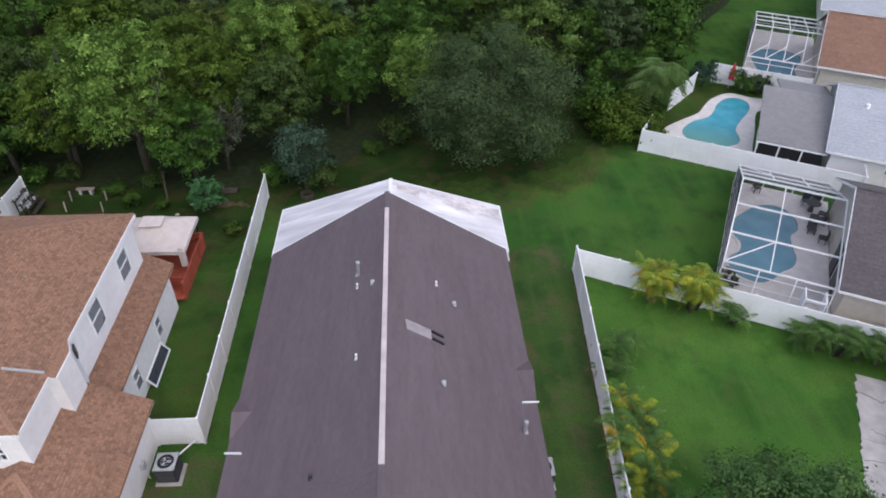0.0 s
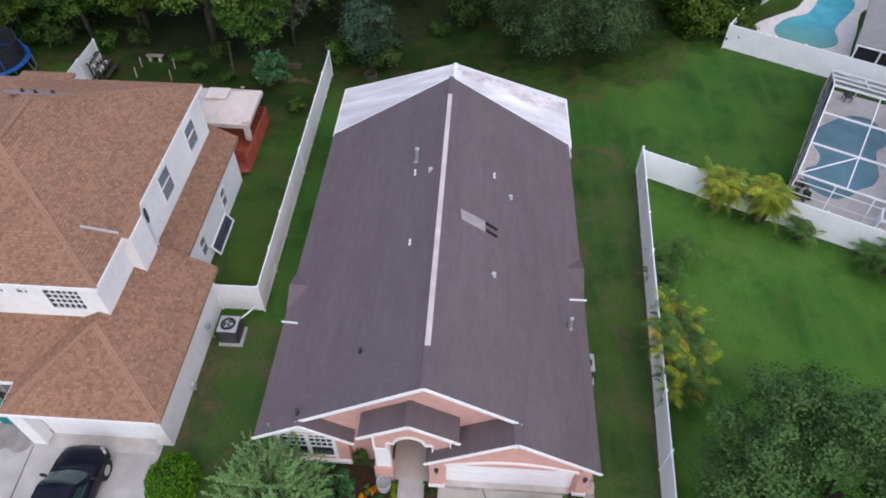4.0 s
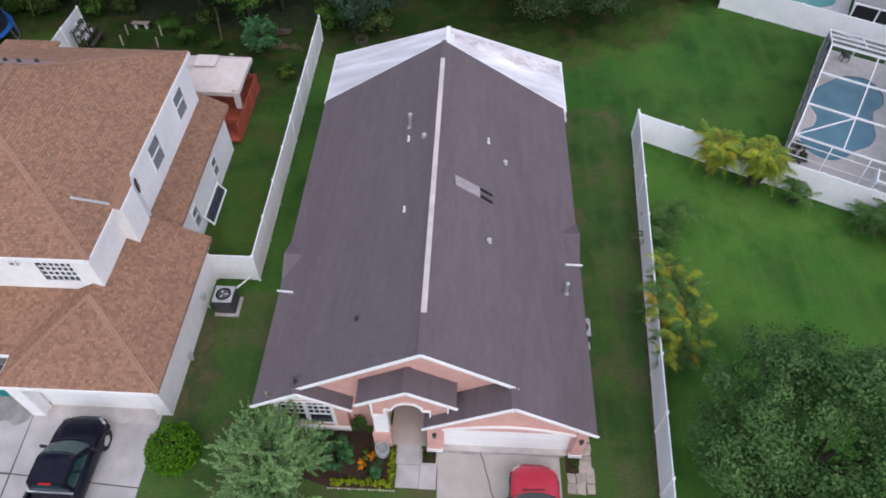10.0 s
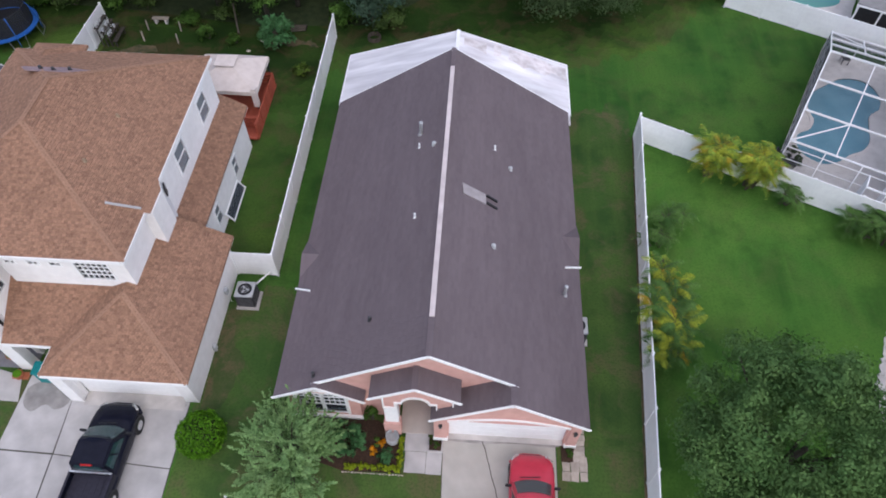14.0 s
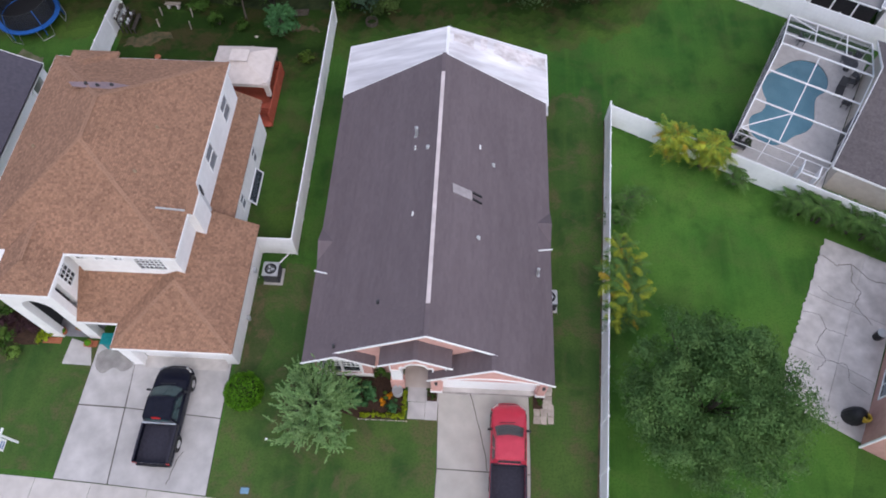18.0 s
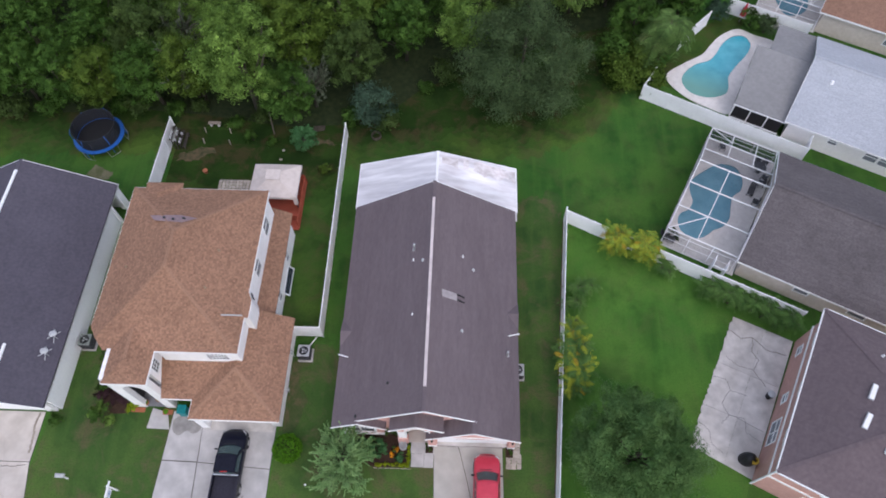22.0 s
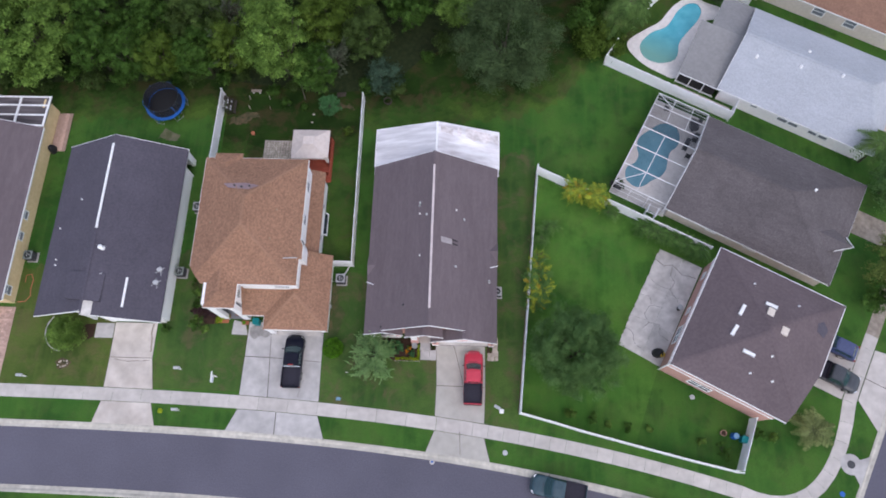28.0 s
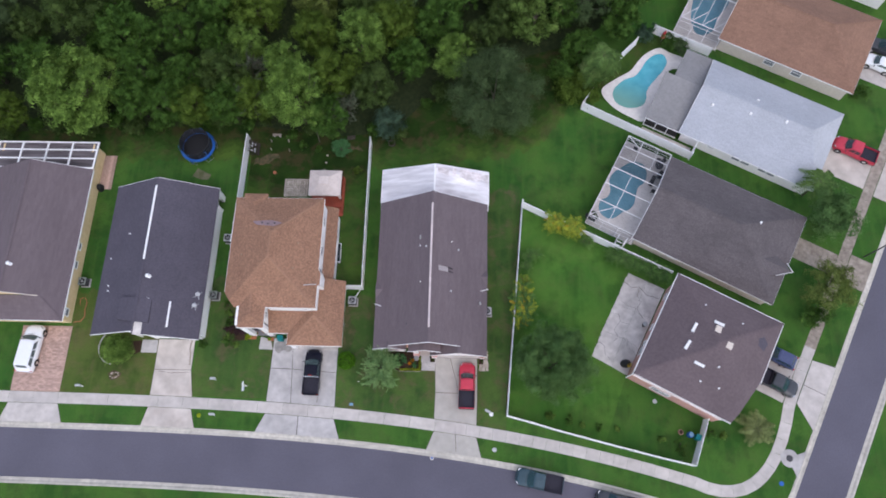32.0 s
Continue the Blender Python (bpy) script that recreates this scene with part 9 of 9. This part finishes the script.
shrub("pool_bush", "grey-green round tree at the fence gap", *plot(4.7, 50.7), 1.3, 2.6, LEAF_BG, 1800, 0.2, 82, "bush")
branchy("papaya_tree", "bright green broad-leaved small tree in the garden", 83, -12.0, 25.7, 2.5, 1.2, LEAF_V, 60, 34, 0.26, up=0.3)
shrub("garden_bush", "small round bush in the garden", -9.9, 23.0, 0.6, 1.3, LEAF_B, 500, 0.14, 84, "bush")
shrub("garden_bush", "low dark bush in the garden", -16.8, 26.3, 0.8, 1.0, LEAF_A, 600, 0.16, 85, "bush")
shrub("garden_bush", "low dark bush in the garden", -14.9, 26.0, 0.7, 0.8, LEAF_A, 500, 0.16, 86, "bush")
twiggy("front_tree", "young grey-green tree with long leafy twigs before the pink house", 87, -5.35, -1.75, 3.5, 2.35, LEAF_GG, 42, 12, 58, 0.11, 1.05, 0.075)
broadleaf("shade_tree", "broad dark green fine-leaved tree in the corner garden", 88, 7.6, 4.7, LEAF_SHADE, 80000, 0.125, 13.6, -1.0, 230, spread=0.45, low=0.53, lobe=(0.1, 0.18), inner=0.5)
cb = thing("clipped_bush", "clipped round bright green bush by the driveway", "bush", -9.5, -0.85, turn=0.0)
# dark filler: the shade between the bush's leaves is put into it
part("core", Mb().dome((0, 0, 0.75), 0.8, 0.8, 0.62, 16, 7, -1.2), SOIL, cb)
rng9 = np.random.default_rng(9)
d9 = rng9.normal(size=(4200, 3))
d9 /= np.linalg.norm(d9, axis=1, keepdims=True)
lump = 1 + 0.05 * np.sin(7 * d9[:, 0]) * np.sin(8 * d9[:, 1] + 1) + rng9.normal(0, 0.055, 4200)
part("foliage", leaf_sheet("foliage", d9 * lump[:, None] * np.array([0.95, 0.95, 0.8]) + np.array([0, 0, 0.78]), d9 + rng9.normal(size=(4200, 3)) * 0.9, 0.12, LEAF_BOX, 0.6, 9), None, cb)
for i, (x, y, s) in enumerate(((*plot(5.65, 20.85), 1.17), (*plot(7.8, 21.05), 1.2), (10.65, 6.9, 1.05), (10.4, 4.3, 1.0), (10.6, 5.6, 1.2))):
    palm("areca_palm", "bushy yellow-green areca palm with orange lower fronds beside the fence", x, y, 1.6 * s, 8, 0.95 * s, LEAF_PALM, 90 + i, 1.25, 1.4, 24, 0.26 if i < 2 else 0.32, "palm", "palms beside the fence", (LEAF_PALM if i < 2 else LEAF_PALMD, LEAF_PALMY, LEAF_PALMO), 0.22)
for i, (x, y, s) in enumerate(((*plot(9.68, 20.9), 0.85), (11.4, 11.9, 1.0), (10.9, 8.9, 0.6), (10.95, 10.8, 0.75))):
    palm("small_palm", "small green palm beside the fence", x, y, 1.0 * s, 8, 1.0 * s, LEAF_PALM if i == 2 else LEAF_PALMD, 100 + i, 1.2, 1.4, 6, 0.28, "palm", "palms beside the fence")
for i in range(8):
    u, v = 13.2 + 0.92 * i, 20.65 + 0.15 * (i % 2)
    palm("hedge_palm", "dark green palm in the row along the fence", *plot(u, v), 1.1 + 0.25 * (i % 3), 8, 1.05, LEAF_PALMD, 110 + i, 1.1, 1.3, 5, 0.25, "palm", "palm row along the fence")
for u, v, r in ((9.2, 24.4, 0.4), (9.75, 24.15, 0.3)):
    shrub("deck_plant", "dark leafy plant in the corner of the pool deck", *plot(u, v), r, 2.4 * r, LEAF_OAK, 420, 0.12, 210 + int(10 * u), "plant")
palm("date_palm", "broad grey-green palm on the corner lawn", 35.4, -7.3, 1.3, 34, 2.05, LEAF_PALMG, 120, 0.75, 0.95)
palm("street_palm", "tall dark green palm by the pale house", *plot(30.6, 38.7), 4.4, 24, 2.6, LEAF_PALMK, 121, 0.35, 1.1)
broadleaf("street_tree", "dark green spreading tree by the grey driveway", 122, 5.6, 3.6, LEAF_SHADE, 11000, 0.19, *plot(33.5, 36.2), 50, spread=0.42, low=0.6, lobe=(0.18, 0.3))
broadleaf("street_tree", "yellowish green spreading tree before the grey house", 123, 4.8, 3.7, LEAF_FB, 8500, 0.18, *plot(36.3, 27.9), 44, spread=0.42, low=0.6, lobe=(0.18, 0.3))
broadleaf("street_tree", "small green tree before the corner house", 124, 3.8, 2.2, LEAF_A, 5000, 0.17, *plot(36.2, 24.2), 30, spread=0.42, low=0.6, lobe=(0.2, 0.34))
shrub("street_bush", "green bush before the red-brown house", *plot(32.2, 55.6), 1.4, 1.6, LEAF_A, 1200, 0.2, 125, "bush")
branchy("yard_tree", "small green ornamental tree in a stone ring", 126, -36.0, -0.1, 2.4, 1.75, LEAF_L, 190, 95, 0.16)
for i, (x, y, r) in enumerate(((-26.2, 0.6, 0.7), (-22.6, 0.9, 0.55), (-23.2, 1.1, 0.85), (-23.7, 4.6, 0.6), (-23.9, 5.5, 0.8), (-23.75, 1.55, 0.6), (-23.6, 3.4, 0.7), (13.5, -6.2, 0.7), (15.35, -6.55, 0.75), (16.9, -7.2, 0.5), (18.7, -7.5, 0.6), (20.8, -7.6, 0.45), (27.4, -9.2, 0.9), (25.65, -8.7, 0.5), (30.9, -7.6, 0.7), (32.2, -8.0, 0.6))):
    shrub("yard_bush", "low leafy green bush in the yard", x, y, r, r * 1.2, (LEAF_A, LEAF_L)[i % 2], 420, 0.17, 130 + i, "bush", 7, "low yard bushes")
for i, (x, y, r) in enumerate(((-21.7, 2.5, 0.6), (-22.3, 2.5, 0.7), (-23.2, 2.7, 0.5), (-23.85, 2.6, 0.45))):
    shrub("purple_bush", "dark reddish shrub by the entry", x, y, r, r, mat("purple_leaf", (0.05, 0.025, 0.03), (0.085, 0.045, 0.05), 1, 0.6, 0, 1, 0.2, vary=0.3, leaf=0.2) if i == 0 else bpy.data.materials["purple_leaf"], 500, 0.13, 150 + i, "bush", group="reddish shrubs")
shrub("lime_bush", "small lime green bush by the entry", -21.1, 1.8, 0.48, 0.8, HEDGE_Y, 500, 0.12, 151, "bush")
side_bed = thing("side_bed", "dark mulched bed beside the tan house", "flower bed", -23.3, 2.8, kind="structure")
part("mulch", Mb().prism([(-23.8, 4.2), (-22.9, 4.3), (-22.0, 2.6), (-21.3, 2.0), (-21.5, 1.4), (-22.9, 1.3), (-23.6, 2.3)], -0.02, 0.035), MULCH, side_bed)
# flower bed of the pink house
bed = thing("flower_bed", "mulched flower bed with orange flowers before the window", "flower bed", -3.2, -0.5, kind="structure")
part("mulch", Mb().prism([(-5.9, 0.5), (-2.3, 0.5), (-1.3, -0.1), (-1.1, -1.7), (-3.5, -1.75), (-6.2, -1.0)], -0.02, 0.05), MULCH, bed)
for i, (x, y) in enumerate(((-1.95, -0.5), (-2.3, -1.0), (-2.05, -0.62), (-2.2, -0.55))):
    shrub("orange_flowers", "clump of orange-yellow flowers", x, y, (0.24, 0.28, 0.16, 0.2)[i], 0.36, FLOWER_O if i < 3 else LEAF_L, 200, 0.1, 160 + i, "flowers", 5, "orange flowers")
for i, (x, y, h) in enumerate(((-2.5, 0.5, 1.5), (-3.1, -0.2, 0.9), (-3.6, -0.45, 0.9), (-2.95, -0.7, 0.6), (-3.9, 0.05, 0.9), (-3.4, -1.0, 0.6), (-1.7, -1.1, 0.35), (-4.4, -0.5, 0.8), (-4.9, -0.2, 0.7))):
    shrub("bed_shrub", "green shrub in the flower bed", x, y, 0.42 - 0.04 * (i == 0), h, LEAF_V if i else LEAF_A, 520, 0.12, 170 + i, "shrub", 6)
for i in range(12):
    shrub("hedge_clump", "lime yellow low hedge along the bed", -3.4 + 0.2 * i, -1.57, 0.18, 0.34, HEDGE_Y, 330, 0.075, 180 + i, "hedge", 5, "lime hedge")
for i in range(7):
    shrub("hedge_clump", "lime yellow low hedge along the path", -1.18, -1.5 + 0.2 * i, 0.17, 0.36, HEDGE_Y, 330, 0.075, 192 + i, "hedge", 5, "lime hedge")
for i in range(20):
    part("edging_stone", Mb().box(-3.55 + 0.13 * i, -3.46 + 0.13 * i, -1.82 + 0.012 * (i % 3), -1.77, -0.02, 0.05), STONE, bed)
bed2 = thing("small_bed", "small stone-edged bed by the garage pier", "flower bed", 0.3, -0.42, kind="structure")
part("mulch", Mb().box(-0.02, 0.54, -0.7, -0.16, -0.02, 0.06), MULCH, bed2)
for x0, x1, y0, y1 in ((-0.08, 0.57, -0.76, -0.7), (-0.08, -0.02, -0.7, -0.14), (0.51, 0.57, -0.7, -0.14)):
    part("edging", Mb().box(x0, x1, y0, y1, 0, 0.12), CONCRETE, bed2)
shrub("bed_shrub", "green shrub in the small bed", 0.25, -0.4, 0.22, 0.4, LEAF_A, 200, 0.09, 200, "shrub", 4)
bed3 = thing("corner_bed", "mulched bed with stone pavers beside the garage", "flower bed", 6.2, -0.6, kind="structure")
part("mulch", Mb().box(5.55, 6.1, -0.85, -0.12, -0.02, 0.05), MULCH, bed3)
rs = random.Random(5)
stones = [(6.3 + 0.02 * (i % 2), 0.55 - 0.26 * i, 0.24, 0.125) for i in range(5)] + [(x, y, 0.165, 0.185) for x in (5.74, 6.1, 6.46) for y in (-1.0, -1.4)] + [(6.46, -0.68, 0.16, 0.13), (6.16, -0.7, 0.12, 0.12)]
for x, y, w, l in stones:
    j = [rs.uniform(-0.025, 0.025) for _ in range(8)]
    part("stone", Mb().prism([(x - w + j[0], y - l + j[1]), (x + w + j[2], y - l + j[3]), (x + w + j[4], y + l + j[5]), (x - w + j[6], y + l + j[7])], -0.02, 0.05 + 0.1 * abs(j[0])), STONE, bed3)
shrub("bed_shrub", "green shrub in the corner bed", 5.85, -0.45, 0.22, 0.4, LEAF_A, 200, 0.09, 201, "shrub", 4)
ringbed = thing("tree_ring", "curved pale edging round the small tree's mulched bed", "flower bed", -35.9, 0.0, kind="structure")
arc = [(-36.55 + 2.05 * math.cos(a), 0.3 + 2.05 * math.sin(a)) for a in np.linspace(2.4, 4.6, 15)]
for p, q in zip(arc, arc[1:]):
    part("edging", Mb().beam((*p, 0.03), (*q, 0.03), 0.1, 0.1), CONCRETE, ringbed)
part("mulch", Mb().ring((-36.2, -0.05), 0, 1.25, -0.02, 0.035, 28).prism([(-34.9, 1.0), (-33.66, 1.1), (-33.66, -0.2), (-34.3, -0.55), (-35.2, -0.5)], -0.02, 0.036), MULCH, ringbed)
st = thing("stone_heap", "ring of small brownish stones on bare lawn", "stones", -36.2, -2.95)
part("bare_patch", Mb().prism([(-36.2 + (0.75 + 0.12 * math.sin(5 * a)) * math.cos(a), -2.95 + (0.55 + 0.1 * math.cos(3 * a)) * math.sin(a)) for a in np.linspace(0, 2 * math.pi, 25)[:-1]], -0.03, 0.016), EARTH_G, st)
for i in range(9):
    a = 2 * math.pi * i / 9
    part("stone", Mb().dome((-36.2 + (0.45 + 0.09 * math.sin(3 * i)) * math.cos(a), -2.95 + (0.36 + 0.1 * math.cos(5 * i)) * math.sin(a), 0), 0.1 + 0.04 * math.sin(2 * i), 0.09, 0.1, 8, 3), STONE, st)
